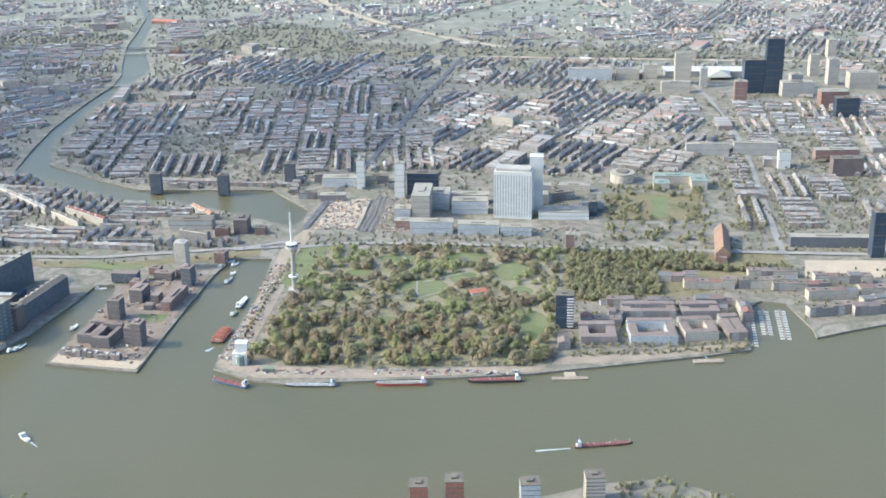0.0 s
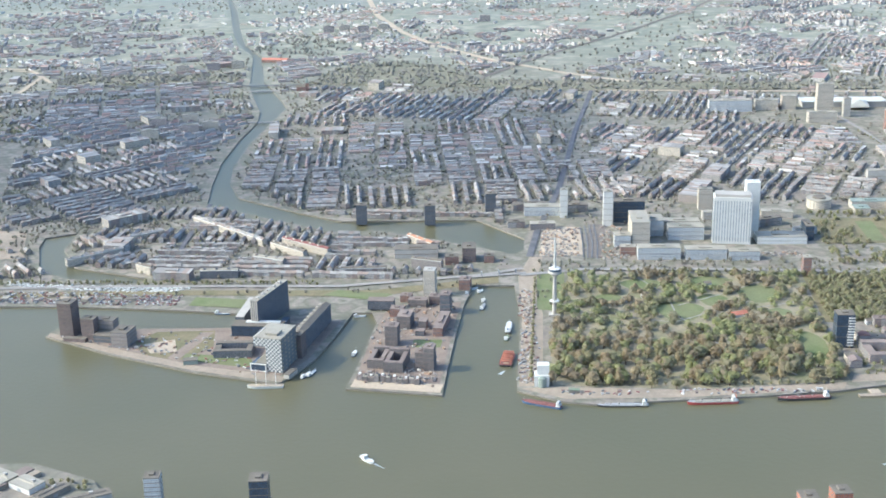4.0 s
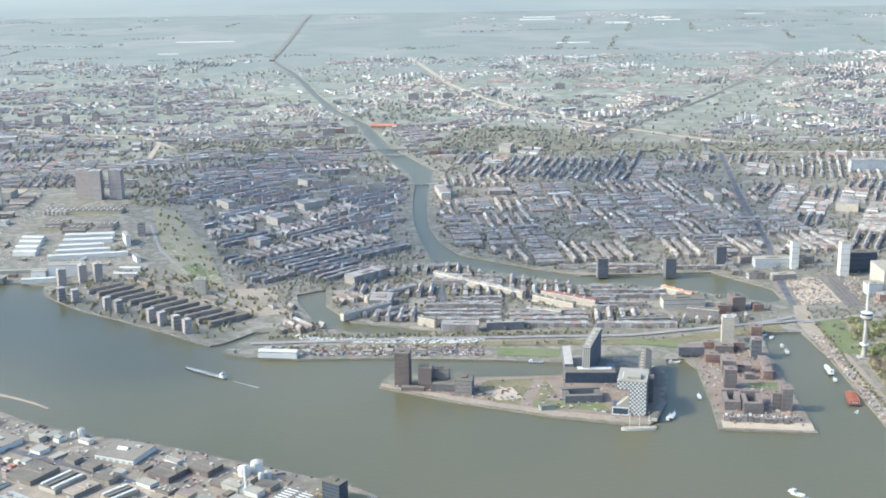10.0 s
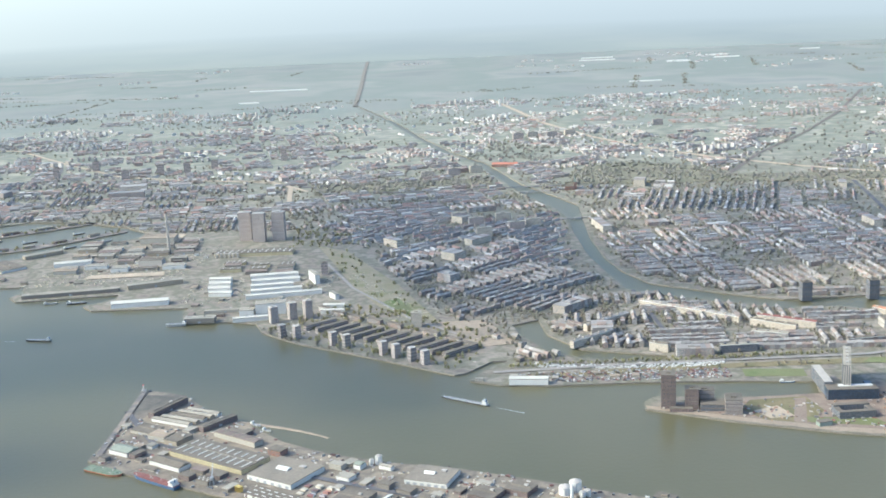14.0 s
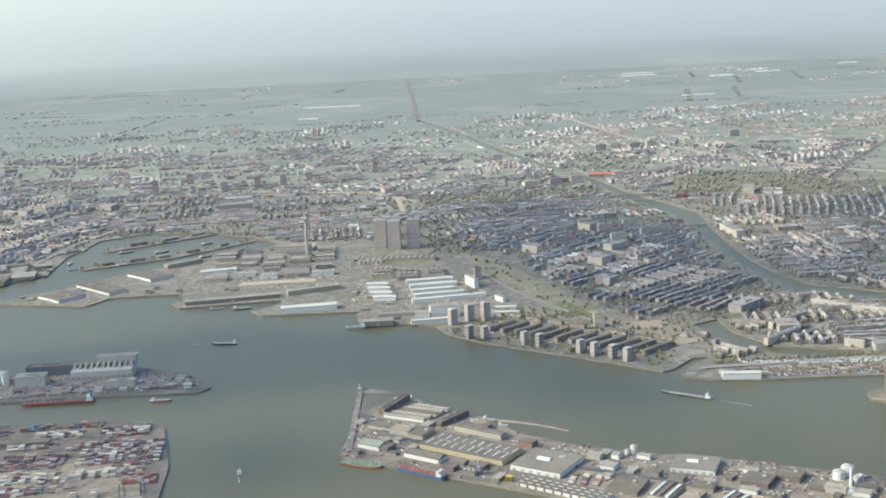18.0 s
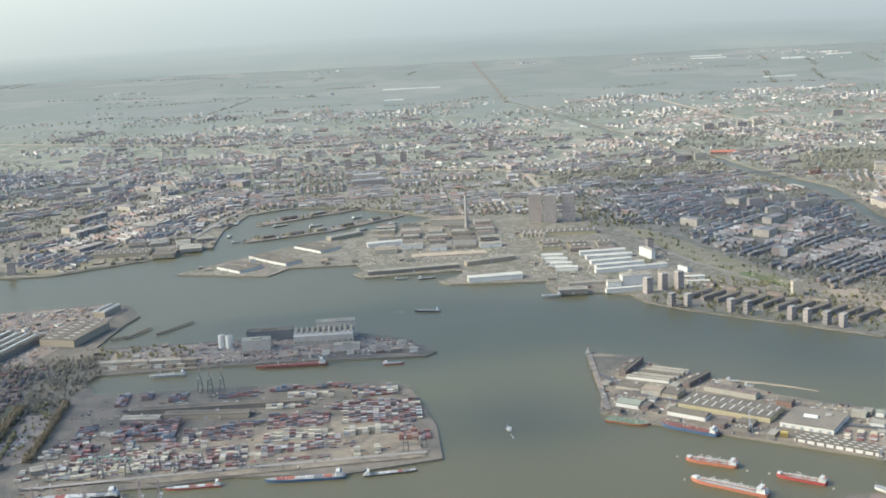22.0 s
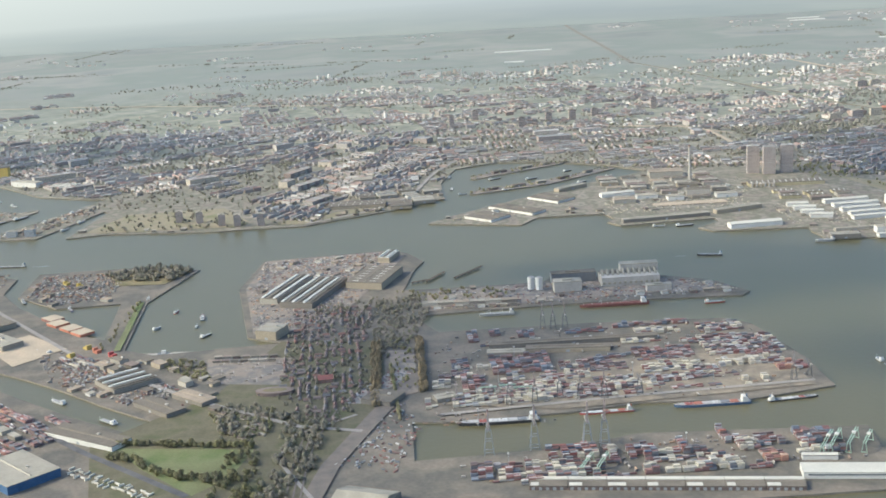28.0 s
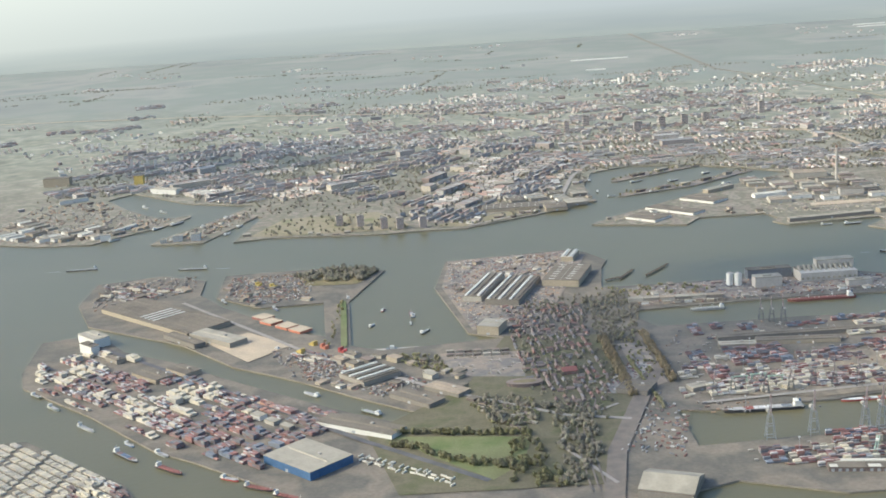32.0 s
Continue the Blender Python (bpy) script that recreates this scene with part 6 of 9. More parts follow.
KEEP = [widen(SCHIE, 4), widen(DELFS, 4), box_ring(-24, -120, 168, 205), box_ring(135, -90, 235, 30), box_ring(160, 70, 245, 205), box_ring(-275, -110, -48, 40), box_ring(-345, 8, -15, 56),
        box_ring(-46, 40, -15, 78), box_ring(-100, 78, -30, 108), [(-500, 410), (-440, 400), (-365, 150), (-320, 80), (-345, 60), (-400, 150), (-460, 250)], [(-520, 180), (-455, 260), (-340, 130), (-335, 60), (-365, 35)],
        box_ring(-850, 160, -470, 470), box_ring(225, 440, 420, 535), box_ring(-640, 385, -490, 460), box_ring(255, 20, 325, 85), box_ring(-930, 300, -830, 410), [(-1140, 425), (-1030, 406), (-990, 340), (-1000, 300), (-1180, 300)], [(-1400, 330), (-1200, 300), (-1150, 470), (-1230, 515), (-1300, 590), (-1400, 540)]]
WOODS = [[(-500, 640), (-310, 662), (-312, 705), (-500, 696)], [(-232, 644), (-70, 622), (30, 600), (330, 592), (330, 624), (60, 642), (-60, 668), (-90, 735), (-150, 775), (-215, 735)],
         [(-50, 690), (20, 660), (190, 940), (250, 1100), (205, 1110), (100, 950)], [(-340, 850), (-240, 800), (-205, 900), (-290, 960)]]
KEEP += WOODS
for pts, w, m in ROADS:
    for (x0, y0), (x1, y1) in zip(pts, pts[1:]):
        d = Vector((x1 - x0, y1 - y0)).normalized() * (w / 2 + 1.5)
        KEEP.append([(x0 - d.y, y0 + d.x), (x1 - d.y, y1 + d.x), (x1 + d.y, y1 - d.x), (x0 + d.y, y0 - d.x)])
KEEP = [(k, min(p[0] for p in k), max(p[0] for p in k), min(p[1] for p in k), max(p[1] for p in k)) for k in KEEP]
TOWN = NORTH[1:-3] + [(-4500, 600), (-4500, 1490), (4500, 1490)]


def free(x, y):
    if not inside(x, y, TOWN):
        return False
    return not any(x0 <= x <= x1 and y0 <= y <= y1 and inside(x, y, k) for k, x0, x1, y0, y1 in KEEP)


ROW_MESH = {}


def row_mesh(L, flat, v):
    """A terrace of houses 1.6 wide, stepped in height and depth in groups."""
    key = (L, flat, v)
    if key not in ROW_MESH:
        g = random.Random(L * 8 + v * 2 + flat)
        walls, roofs, n = [], [], max(2, round(L / 1.6))
        for k in range(n):
            if k % g.choice((2, 3, 4)) == 0:
                h, d = (2.4, 2.9, 3.4, 2.7)[v % 4] + g.uniform(-0.4, 0.4), 1.3 + g.uniform(-0.12, 0.3)
            for x in (-L / 2 + k * L / n + 0.001, -L / 2 + (k + 1) * L / n):
                walls.append([(x, -d, 0), (x, -d, h), (x, d, h), (x, d, 0)])
                if flat:
                    roofs.append([(x, -d - 0.08, h + 0.005), (x, -d - 0.08, h + 0.25), (x, -0.5, h + 0.25), (x, -0.4, h + 0.25 + 0.5 * (k % 3 == 1)), (x, 0.4, h + 0.25 + 0.5 * (k % 3 == 1)), (x, 0.5, h + 0.25), (x, d + 0.08, h + 0.25), (x, d + 0.08, h + 0.005)])
                else:
                    roofs.append([(x, -d - 0.12, h + 0.005), (x, -d * 0.5, h + 0.7), (x, 0, h + 1.2), (x, d * 0.5, h + 0.7), (x, d + 0.12, h + 0.005)])
        ROW_MESH[key] = (Shape().sweep(walls).mesh("terrace", M["brick"]), Shape().sweep(roofs).mesh("roof", M["roof"]))
    return ROW_MESH[key]


far_blocks = []
near_rows, far_towns, green_near, green_far = [], {}, [], []


def district(cx0, cy0, cx1, cy1, angle, name, big=0.08, green=0.1, mixed=0.25, cell=(52, 25)):
    """Fill an area with street blocks of terraces, turned by angle."""
    c, s = math.cos(radians(angle)), math.sin(radians(angle))
    mx, my = (cx0 + cx1) / 2, (cy0 + cy1) / 2
    R = math.hypot(cx1 - cx0, cy1 - cy0) / 2
    for i in range(int(2 * R / cell[0]) + 1):
        for j in range(int(2 * R / cell[1]) + 1):
            u, v = -R + i * cell[0], -R + j * cell[1]
            x, y = mx + c * u - s * v, my + s * u + c * v
            if not (cx0 <= x <= cx1 and cy0 <= y <= cy1):
                continue
            q = rng.random()
            far = y > 300 or x > 345
            spots = green_far if far else green_near
            if q < green:
                for _ in range(16 if not far else 12):
                    px, py = x + rng.uniform(-14, 14), y + rng.uniform(-12, 12)
                    if free(px, py):
                        spots.append((px, py))
                continue
            cross = rng.random() < mixed
            lu, lv = (cell[1], cell[0]) if cross else cell
            a = angle + (90 if cross else 0) + rng.uniform(-3, 3)
            ca, sa = math.cos(radians(a)), math.sin(radians(a))
            if q < green + big:
                w, d, h = rng.uniform(14, lu - 6), rng.uniform(7, 14), rng.uniform(3, 7)
                items = [(0, 0, w, d, h, True)]
            else:
                items, n = [], int(lv // 6.8)
                for k in range(n):
                    vv = (k - (n - 1) / 2) * lv / n
                    L = lu - 3.4
                    if rng.random() < 0.35:
                        f = rng.uniform(0.35, 0.6)
                        items += [(-L / 2 * (1 - f), vv, L * f - 1.5, 2.7, rng.uniform(2.4, 4.0), rng.random() < 0.5), (L / 2 * f, vv, L * (1 - f) - 1.5, 2.7, rng.uniform(2.4, 4.0), rng.random() < 0.5)]
                    else:
                        items.append((0, vv, L, 2.7, rng.uniform(2.4, 3.8), rng.random() < 0.45))
            for uu, vv, w, d, h, flat in items:
                px, py = x + ca * uu - sa * vv, y + sa * uu + ca * vv
                if not all(free(px + ca * e * w / 2, py + sa * e * w / 2) for e in (-1, 0, 1)):
                    fits = [e for e in (-0.66, 0, 0.66) if d < 3 and all(free(px + ca * w / 2 * (e + k), py + sa * w / 2 * (e + k)) for k in (-0.33, 0, 0.33))]
                    if not fits:
                        continue
                    px, py, w = px + ca * w / 2 * fits[0], py + sa * w / 2 * fits[0], w * 0.33
                if far or d > 3:
                    if far and d > 3 and y < 640 and len(far_blocks) < 110:
                        far_blocks.append((px, py, a, w, d, h))
                    elif far:
                        far_towns.setdefault(name, []).append((px, py, a, w, d, h, flat))
                    else:
                        near_rows.append((px, py, a, w, d, h, True))
                else:
                    near_rows.append((px, py, a, w, d, h, flat))
                for _ in range(3 if far else 8):
                    if rng.random() > 0.6:
                        continue
                    gx, gy = px + (e := rng.uniform(-w / 2, w / 2)) * ca - 2.7 * sa, py + e * sa + 2.7 * ca
                    if free(gx, gy):
                        spots.append((gx, gy))


district(-300, 40, -15, 190, -4, "canal_town")
district(-520, 60, -255, 480, 42, "west_town", green=0.08)
district(-240, 180, 45, 480, 96, "canal_north_town", mixed=0.5)
district(45, 205, 240, 445, 66, "middle_town", green=0.08, mixed=0.5)
district(240, 85, 560, 440, 88, "east_town", green=0.08, big=0.14, mixed=0.5)
district(240, 440, 800, 900, 70, "station_town", big=0.16)
district(320, -20, 560, 85, 10, "riverside_town", big=0.2)
district(-240, 480, 240, 680, 75, "north_town", green=0.16)
district(-520, 480, -245, 680, 15, "spangen", green=0.2)
district(-900, 470, -520, 800, 5, "harbour_town", green=0.22, big=0.15)
district(-1000, 330, -830, 800, 60, "old_town", green=0.12)
district(-1400, 470, -1000, 900, 35, "lower_town", green=0.3)
district(-560, 680, 300, 1000, 20, "garden_town", green=0.35, big=0.12, cell=(38, 30))
district(-1100, 800, -500, 1200, 12, "upper_town", green=0.42, big=0.08, cell=(36, 29))
district(300, 700, 1000, 1300, 40, "outer_town", green=0.35, cell=(40, 32))
district(-400, 1000, 300, 1300, -15, "outer_garden_town", green=0.6, cell=(42, 34))
district(-1900, 800, -1100, 1300, 25, "west_outer_town", green=0.85, cell=(46, 37))
district(-1300, 1200, -400, 1560, 5, "polder_town", green=0.85, cell=(50, 42))
district(-400, 1300, 900, 1600, -10, "edge_town", green=0.75, cell=(54, 44))
district(-2300, 1300, -1300, 1650, 18, "edge_villages", green=0.9, cell=(54, 44))
near_rows.sort(key=lambda q: q[1] + 0.15 * abs(q[0] + 150))
singles = {True: 0, False: 0}
for px, py, a, w, d, h, flat in near_rows:
    if d > 3:
        block_thing("town_block", px, py, a, w, d, h, "brick", "roof", "large flat-roofed brick town building", 0)
        continue
    if singles[flat] >= 290:
        far_towns.setdefault("canal_side", []).append((px, py, a, w, d, h, flat))
        continue
    singles[flat] += 1
    L = max(5, min(50, round(w / 3) * 3 - 1))
    wall, roof = row_mesh(L, flat, int(h * 10) % 4)
    ob = new("flat_roofed_terrace" if flat else "pitched_roof_terrace", wall)
    ob.matrix_basis = pose(px, py, GROUND, 0, 0, a)
    tagged(ob, "row of brick town houses with flat roofs" if flat else "row of brick town houses with pitched tile roofs", "house row", "town terraces")
    part("roof", roof, None, ob)
for px, py, a, w, d, h in far_blocks:
    block_thing("town_block", px, py, a, w, d, h, "brick" if h < 5 else "cream", "roof", "large flat-roofed block among the town streets", 0, plant=False)
def far_house(s, x, y, a, w, d, h, flat):
    if flat:
        s.block(x, y, GROUND, w, d, h, a, 0, 1)
        return
    c, q = math.cos(radians(a)), math.sin(radians(a))
    vs = [(x + c * e - q * g, y + q * e + c * g, z) for e, g, z in ((-w / 2, -d / 2, 0.9), (w / 2, -d / 2, 0.9), (w / 2, d / 2, 0.9), (-w / 2, d / 2, 0.9), (-w / 2, -d / 2, h), (w / 2, -d / 2, h), (w / 2, d / 2, h), (-w / 2, d / 2, h), (-w / 2, 0, h + 1.2), (w / 2, 0, h + 1.2))]
    s.add(vs, [(0, 1, 5, 4), (1, 2, 6, 5), (2, 3, 7, 6), (3, 0, 4, 7), (5, 6, 9), (7, 4, 8)], 0)
    s.add([vs[4], vs[5], vs[6], vs[7], vs[8], vs[9]], [(0, 1, 5, 4), (2, 3, 4, 5)], 1)


for name, rows in far_towns.items():
    s = Shape()
    for px, py, a, w, d, h, flat in rows:
        if d > 3:
            if py < 760:
                far_house(s, px, py, a, w, d, h, True)
            elif rng.random() < 0.4:
                far_house(s, px, py, a, w * 0.6, d * 0.5, h * 0.7, True)
            continue
        # each row is a string of short house groups of uneven height
        n = max(1, round(w / (rng.uniform(6.0, 13.0) if py < 760 else rng.uniform(4.0, 7.0))))
        c, q = math.cos(radians(a)), math.sin(radians(a))
        for k in range(n):
            if rng.random() < (0.06 if py < 760 else 0.3):
                continue
            e, off = -w / 2 + w * (k + 0.5) / n, rng.uniform(-0.2, 0.2)
            far_house(s, px + c * e - q * off, py + q * e + c * off, a, w / n * rng.uniform(0.8, 1.0), d * rng.uniform(0.8, 1.15), h * rng.uniform(0.7, 1.05), flat if rng.random() < 0.8 else not flat)
    tagged(new("distant_houses", s.mesh("distant_houses", [M["brick_far"], M["roof_far"]])), "far streets of brick houses with red and grey roofs", "houses", kind="stuff")
suburb = Shape()
sub_rng = random.Random(77)
for k in range(95):
    cx, cy, a0 = 700 - 2200 * sub_rng.random() ** 1.4, 760 + 720 * sub_rng.random() ** 1.25, sub_rng.uniform(0, 90)
    for j in range(int(sub_rng.uniform(18, 70))):
        x, y = cx + sub_rng.gauss(0, 42), cy + sub_rng.gauss(0, 22)
        if free(x, y) and y < 1480:
            far_house(suburb, x, y, a0 + sub_rng.choice((0, 90)) + sub_rng.uniform(-4, 4), sub_rng.uniform(2.5, 9), sub_rng.uniform(2.0, 3.0), sub_rng.uniform(1.8, 3.2), sub_rng.random() < 0.4)
    if sub_rng.random() < 0.3 and free(cx, cy):
        for j in range(sub_rng.randint(2, 5)):
            far_house(suburb, cx + j * 9, cy + 3 * j, a0, 3, 5.5, sub_rng.uniform(6, 9), True)
tagged(new("suburban_houses", suburb.mesh("suburban_houses", [M["pale_far"], M["roof_far"]])), "far clusters of pale suburban houses and flats", "houses", kind="stuff")
green_near += [q for q in spots_in(box_ring(-330, 56, 345, 300), 5200) if free(*q)] + [q for q in spots_in(box_ring(-520, 60, -300, 300), 2600) if free(*q)]
green_far += [q for q in spots_in(box_ring(-560, 300, 560, 900), 9000) if free(*q)] + [q for q in spots_in(box_ring(-1400, 360, -560, 1100), 7000) if free(*q)]
green_near += spots_in(box_ring(-8, 70, 165, 88), 130) + spots_in(box_ring(100, 140, 166, 200), 70) + spots_in(box_ring(-10, 158, 100, 205), 90) + spots_in([(-9, 8), (-8, 68), (8, 72), (4, 6)], 16) + spots_in([(-330, 30), (-100, 32), (-40, 56), (-40, 44), (-330, 24)], 80)
tree_mass("street_trees", [q for q in green_near if q[1] < 170], "bare and budding trees between the houses", 8, (0.7, 1.4), "twigs")
tufts("garden_trees", [q for q in green_near if q[1] >= 170], "bare brown trees in gardens and streets", (0.8, 1.6))
deep = [q for k, n in zip(WOODS, (330, 750, 90, 160)) for q in spots_in(k, n)]
for k in WOODS[:2]:
    sheet("wood_ground", k, M["wood_floor"], "brown leaf-strewn ground under the woods", 0.2)
tufts("belt_woods", deep, "bare woods and tree belts beyond the town, lightened for haze", (1.3, 2.6), "hazedwood")
loose = [q for q in spots_in(box_ring(-600, 700, 700, 1480), 5200) + spots_in(box_ring(-1400, 620, -600, 1480), 4200) if math.sin(q[0] * 0.017 + 2 * math.sin(q[1] * 0.011)) + math.sin(q[1] * 0.023 + q[0] * 0.006) > 0.1 and free(*q)]
tufts("country_trees", loose, "scattered bare trees and hedges among the far suburbs", (0.9, 1.9))
tufts("far_trees", [q for q in green_far if q[1] < 620 + 200 * rng.random()], "far belts of bare trees between the streets")

site = Shape()
for x, y in spots_in([(-6, 96), (18, 96), (20, 152), (-3, 153)], 260) + spots_in([(30, 92), (48, 92), (48, 160), (34, 160)], 160) + spots_in([(56, 96), (150, 96), (150, 104), (56, 104)], 160) + spots_in([(-18, -86), (-10, -86), (-12, 40), (-17, 40)], 120) + spots_in([(-94, -86), (-58, -92), (-54, -30), (-52, 30), (-88, 10), (-93, -30)], 240) + spots_in([(-258, -30), (-222, -48), (-134, -82), (-116, -20), (-166, -22)], 120):
    site.block(x, y, GROUND + 0.1, rng.uniform(0.5, 2.2), rng.uniform(0.4, 1.0), rng.uniform(0.3, 1.2), rng.uniform(0, 180))
tagged(new("site_goods", site.mesh("site_goods", M["goods"])), "building materials, cabins and vehicles on open ground", "goods", kind="stuff")

# ---- the park ----
lawn_rings = [[(x + a * 0.9 * math.cos(k * 0.785), y + b * 0.9 * math.sin(k * 0.785)) for k in range(8)] for x, y, a, b in LAWNS]
rng.seed(21)
park = spots_in(PARK, 760, lawn_rings)
front = sorted(park, key=lambda p: p[1])
for x, y in front[:260]:
    tree(x, y, "park trees", size=1.65)
def tone(x, y):
    """Which kind of tree grows in this part of the park."""
    v = math.sin(x * 0.11 + 1.3 * math.sin(y * 0.09)) + math.sin(y * 0.13 + x * 0.05) + rng.uniform(-0.7, 0.7)
    return 0 if v < -0.7 else 2 if v > 0.8 else 1


wood = ([], [], [])
for q in front[260:]:
    wood[tone(*q)].append(q)
tree_mass("park_wood", wood[0], "bare brown trees of the park", 30, (1.6, 2.8), "poplar", 0.8)
tree_mass("park_wood", wood[1], "dense budding park wood with olive crowns", 30, (1.6, 2.9), "leaf_far", 0.72)
tree_mass("park_wood", wood[2], "park trees in fresh light green leaf", 30, (1.6, 2.7), "fresh", 0.72)
tree_mass("park_edge_wood", spots_in(box_ring(142, -8, 262, 62), 680, [box_ring(190, -8, 262, 34), box_ring(218, 44, 262, 62)]), "dense garden trees behind the villas", 18, (1.2, 2.0))
tree_mass("quarter_trees", [(x + rng.uniform(-1, 1), -74 + (x - 140) * 0.13 + rng.uniform(-2.5, 2.5)) for x in range(142, 224) for _ in (0,)] + spots_in([(140, -66), (222, -56), (224, -8), (142, -8)], 110) + spots_in([(255, -30), (330, -10), (340, 40), (240, 40)], 150) + [(x, 84 + rng.uniform(-2, 2)) for x in range(168, 330, 3)] + spots_in([(300, 90), (420, 90), (420, 300), (300, 300)], 160) + [(x, -43.5 + 0.05 * (x - 150)) for x in range(142, 222, 3)] + [(x, -24) for x in range(142, 226, 4)] + [(183 + 0.1 * y, y) for y in range(-66, -10, 4)] + [(x, 6 + 2 * math.sin(x)) for x in range(190, 330, 4)] + [(224, y) for y in range(-60, -6, 4)], "rows of small street trees between the town houses", 10, (0.6, 1.1))
tree_mass("garden_trees", spots_in([(168, 78), (236, 78), (236, 182), (166, 182)], 190, [box_ring(194, 120, 210, 168)]) + spots_in(box_ring(240, 100, 262, 200), 60), "bare trees of the museum gardens", 14, (1.1, 2.0))
tree_mass("avenue_trees", [(x, -88.5 + 0.02 * x) for x in range(12, 128, 4)] + [(x, 68.5) for x in range(-10, 330, 5)] + [(-11 + 0.03 * y, y) for y in range(-80, 60, 5)] + [(x, -66 - 0.0 * x + (x - 140) * 0.09) for x in range(140, 222, 4)] + [(x + rng.uniform(-1, 1), 49 + rng.uniform(-2.5, 2.5)) for x in range(-330, -130, 2)] + [(-222 + 8 * math.sin(y), y) for y in range(60, 200, 6)] + [(266 + 3 * math.sin(y), y) for y in range(90, 420, 6)], "rows of bare street trees along the quays", 12, (0.9, 1.4))
pv = thing("park_pavilion", 96, -1, 20, "orange-roofed park pavilion among the trees", "pavilion")
part("wall", Shape().box(-4, -2, 0, 4, 2, 1.6), M["white"], pv)
part("roof", Shape().gable(-4.3, -2.3, 4.3, 2.3, 1.61, 1.3), M["orange"], pv)
for x, y in ((40, 20), (50, 26), (86, 44), (160, -12)):
    vl = thing("villa", x, y, 10, "small white park villa with a grey roof", "house")
    part("wall", Shape().box(-2, -1.5, 0, 2, 1.5, 2.2), M["white_win"], vl)
    part("roof", Shape().gable(-2.2, -1.7, 2.2, 1.7, 2.21, 1.0), M["greyroof"], vl)

# ---- south bank towers ----
for x, y, w, d, h, wall, lab in ((-115, -212, 7, 7, 19.5, "blackglass", "dark glass residential tower on the south bank"), (-159, -199, 6, 6, 13, "white_win", "white residential tower with rounded bays"), (84.5, -212, 6.5, 6.5, 14, "orange_brick", "orange-red brick residential tower"),
                                 (97, -208, 6.5, 6.5, 14, "orange_brick", "orange-red brick residential tower"), (124, -208, 7, 6.5, 13.5, "white_win", "white residential tower with blue glass"), (147.5, -197, 7, 6.5, 10.5, "cream", "tan concrete residential tower")):
    block_thing("residential_tower", x, y, 6, w, d, h, wall, "greyroof", lab, 6)
for x, y, r, w, d, h, st in ((-228, -180, -30, 14, 9, 3, "pale"), (-240, -186, -30, 8, 8, 3, "tan"), (-214, -186, -30, 12, 8, 3.5, "white"), (-202, -192, 55, 14, 5, 3, "grey"), (-186, -200, 30, 20, 5, 6, "concrete"), (-236, -205, -30, 20, 9, 4, "grey")):
    hall(x, y, r, w, d, h, st)
bank_rng = random.Random(3)
for k in range(26):
    x, y = -250 + bank_rng.uniform(0, 82), -208 + bank_rng.uniform(0, 36)
    if inside(x, y, [(-250, -204), (-243, -176), (-220, -172), (-192, -184), (-172, -208), (-180, -222), (-246, -222)]):
        hall(x, y, -30 + bank_rng.choice((0, 90)), bank_rng.uniform(4, 9), bank_rng.uniform(3, 6), bank_rng.uniform(1.6, 4), bank_rng.choice(("grey", "pale", "tan", "white", "brown")))
tree_mass("bank_trees", spots_in([(155, -187), (175, -183), (200, -196), (230, -200), (160, -205)], 60) + spots_in(box_ring(-110, -214, -60, -205), 10) + spots_in(box_ring(-210, -188, -190, -182), 12), "low trees on the south bank", 14, (0.8, 1.5))

# ---- harbour halls ----
QUAY_HALLS_A = [
    (-532, -60, -33, 13, 9, 3.3, 'greengable'), (-524, -66, -33, 4, 8, 3.6, 'dark'), (-505, -80, -36, 21, 8, 3.4, 'darkgable'),
    (-482, -73, -36, 50, 20, 3.8, 'sky'), (-507, -48, -33, 9, 12, 4.0, 'grey'), (-517, -42, -28, 11, 9, 4.2, 'tan'), (-527, -31, -32, 14, 11, 2.6, 'grey'),
    (-522, 0, 60, 28, 4, 5.0, 'dark'), (-490, -27, 48, 23, 4, 4.2, 'dark'), (-476, -50, -38, 30, 6, 4.2, 'brown_saw'),
    (-446, -98, -34, 27, 25, 3.9, 'whitefront'), (-453, -71, -33, 8, 6, 4.5, 'brick'), (-441, -130.5, -36, 46, 10, 2.5, 'white_sky'),
] + [(-517 + 2.37 * k + 0.485 * 2.2 + 1.4 * k, -21 + 4.2 * k - 0.8 * k, -29, 25 - k, 3.7, 2.6, ('palegable', 'barrel', 'greygable', 'barrel', 'palegable')[k]) for k in range(5)]
QUAY_HALLS_B = [
    (-412, -131, -30, 15, 17, 3.5, 'grey'), (-396, -141, -35, 11, 17, 3.6, 'saw'), (-386, -148, -37, 8, 14, 3.4, 'tan'), (-376, -110, -22, 21, 18, 3.6, 'whitefront'),
    (-368, -154, -42, 10, 13, 3.4, 'saw'), (-378, -137, -28, 10, 8, 3.6, 'grey'), (-352, -133, -33, 13, 12, 4.0, 'dark'), (-336, -129, -33, 12, 10, 4.0, 'dark'),
    (-298, -168, -33, 16, 28, 3.5, 'sky_dense'), (-345, -172, -33, 11, 13, 4.0, 'dark'), (-334, -186, -33, 9, 16, 4.0, 'tan'), (-411, -93, -33, 4, 5, 3.6, 'greengable'), (-398, -96, -33, 7, 3, 3.0, 'palegable'),
]
QUAY_HALLS = QUAY_HALLS_A + QUAY_HALLS_B
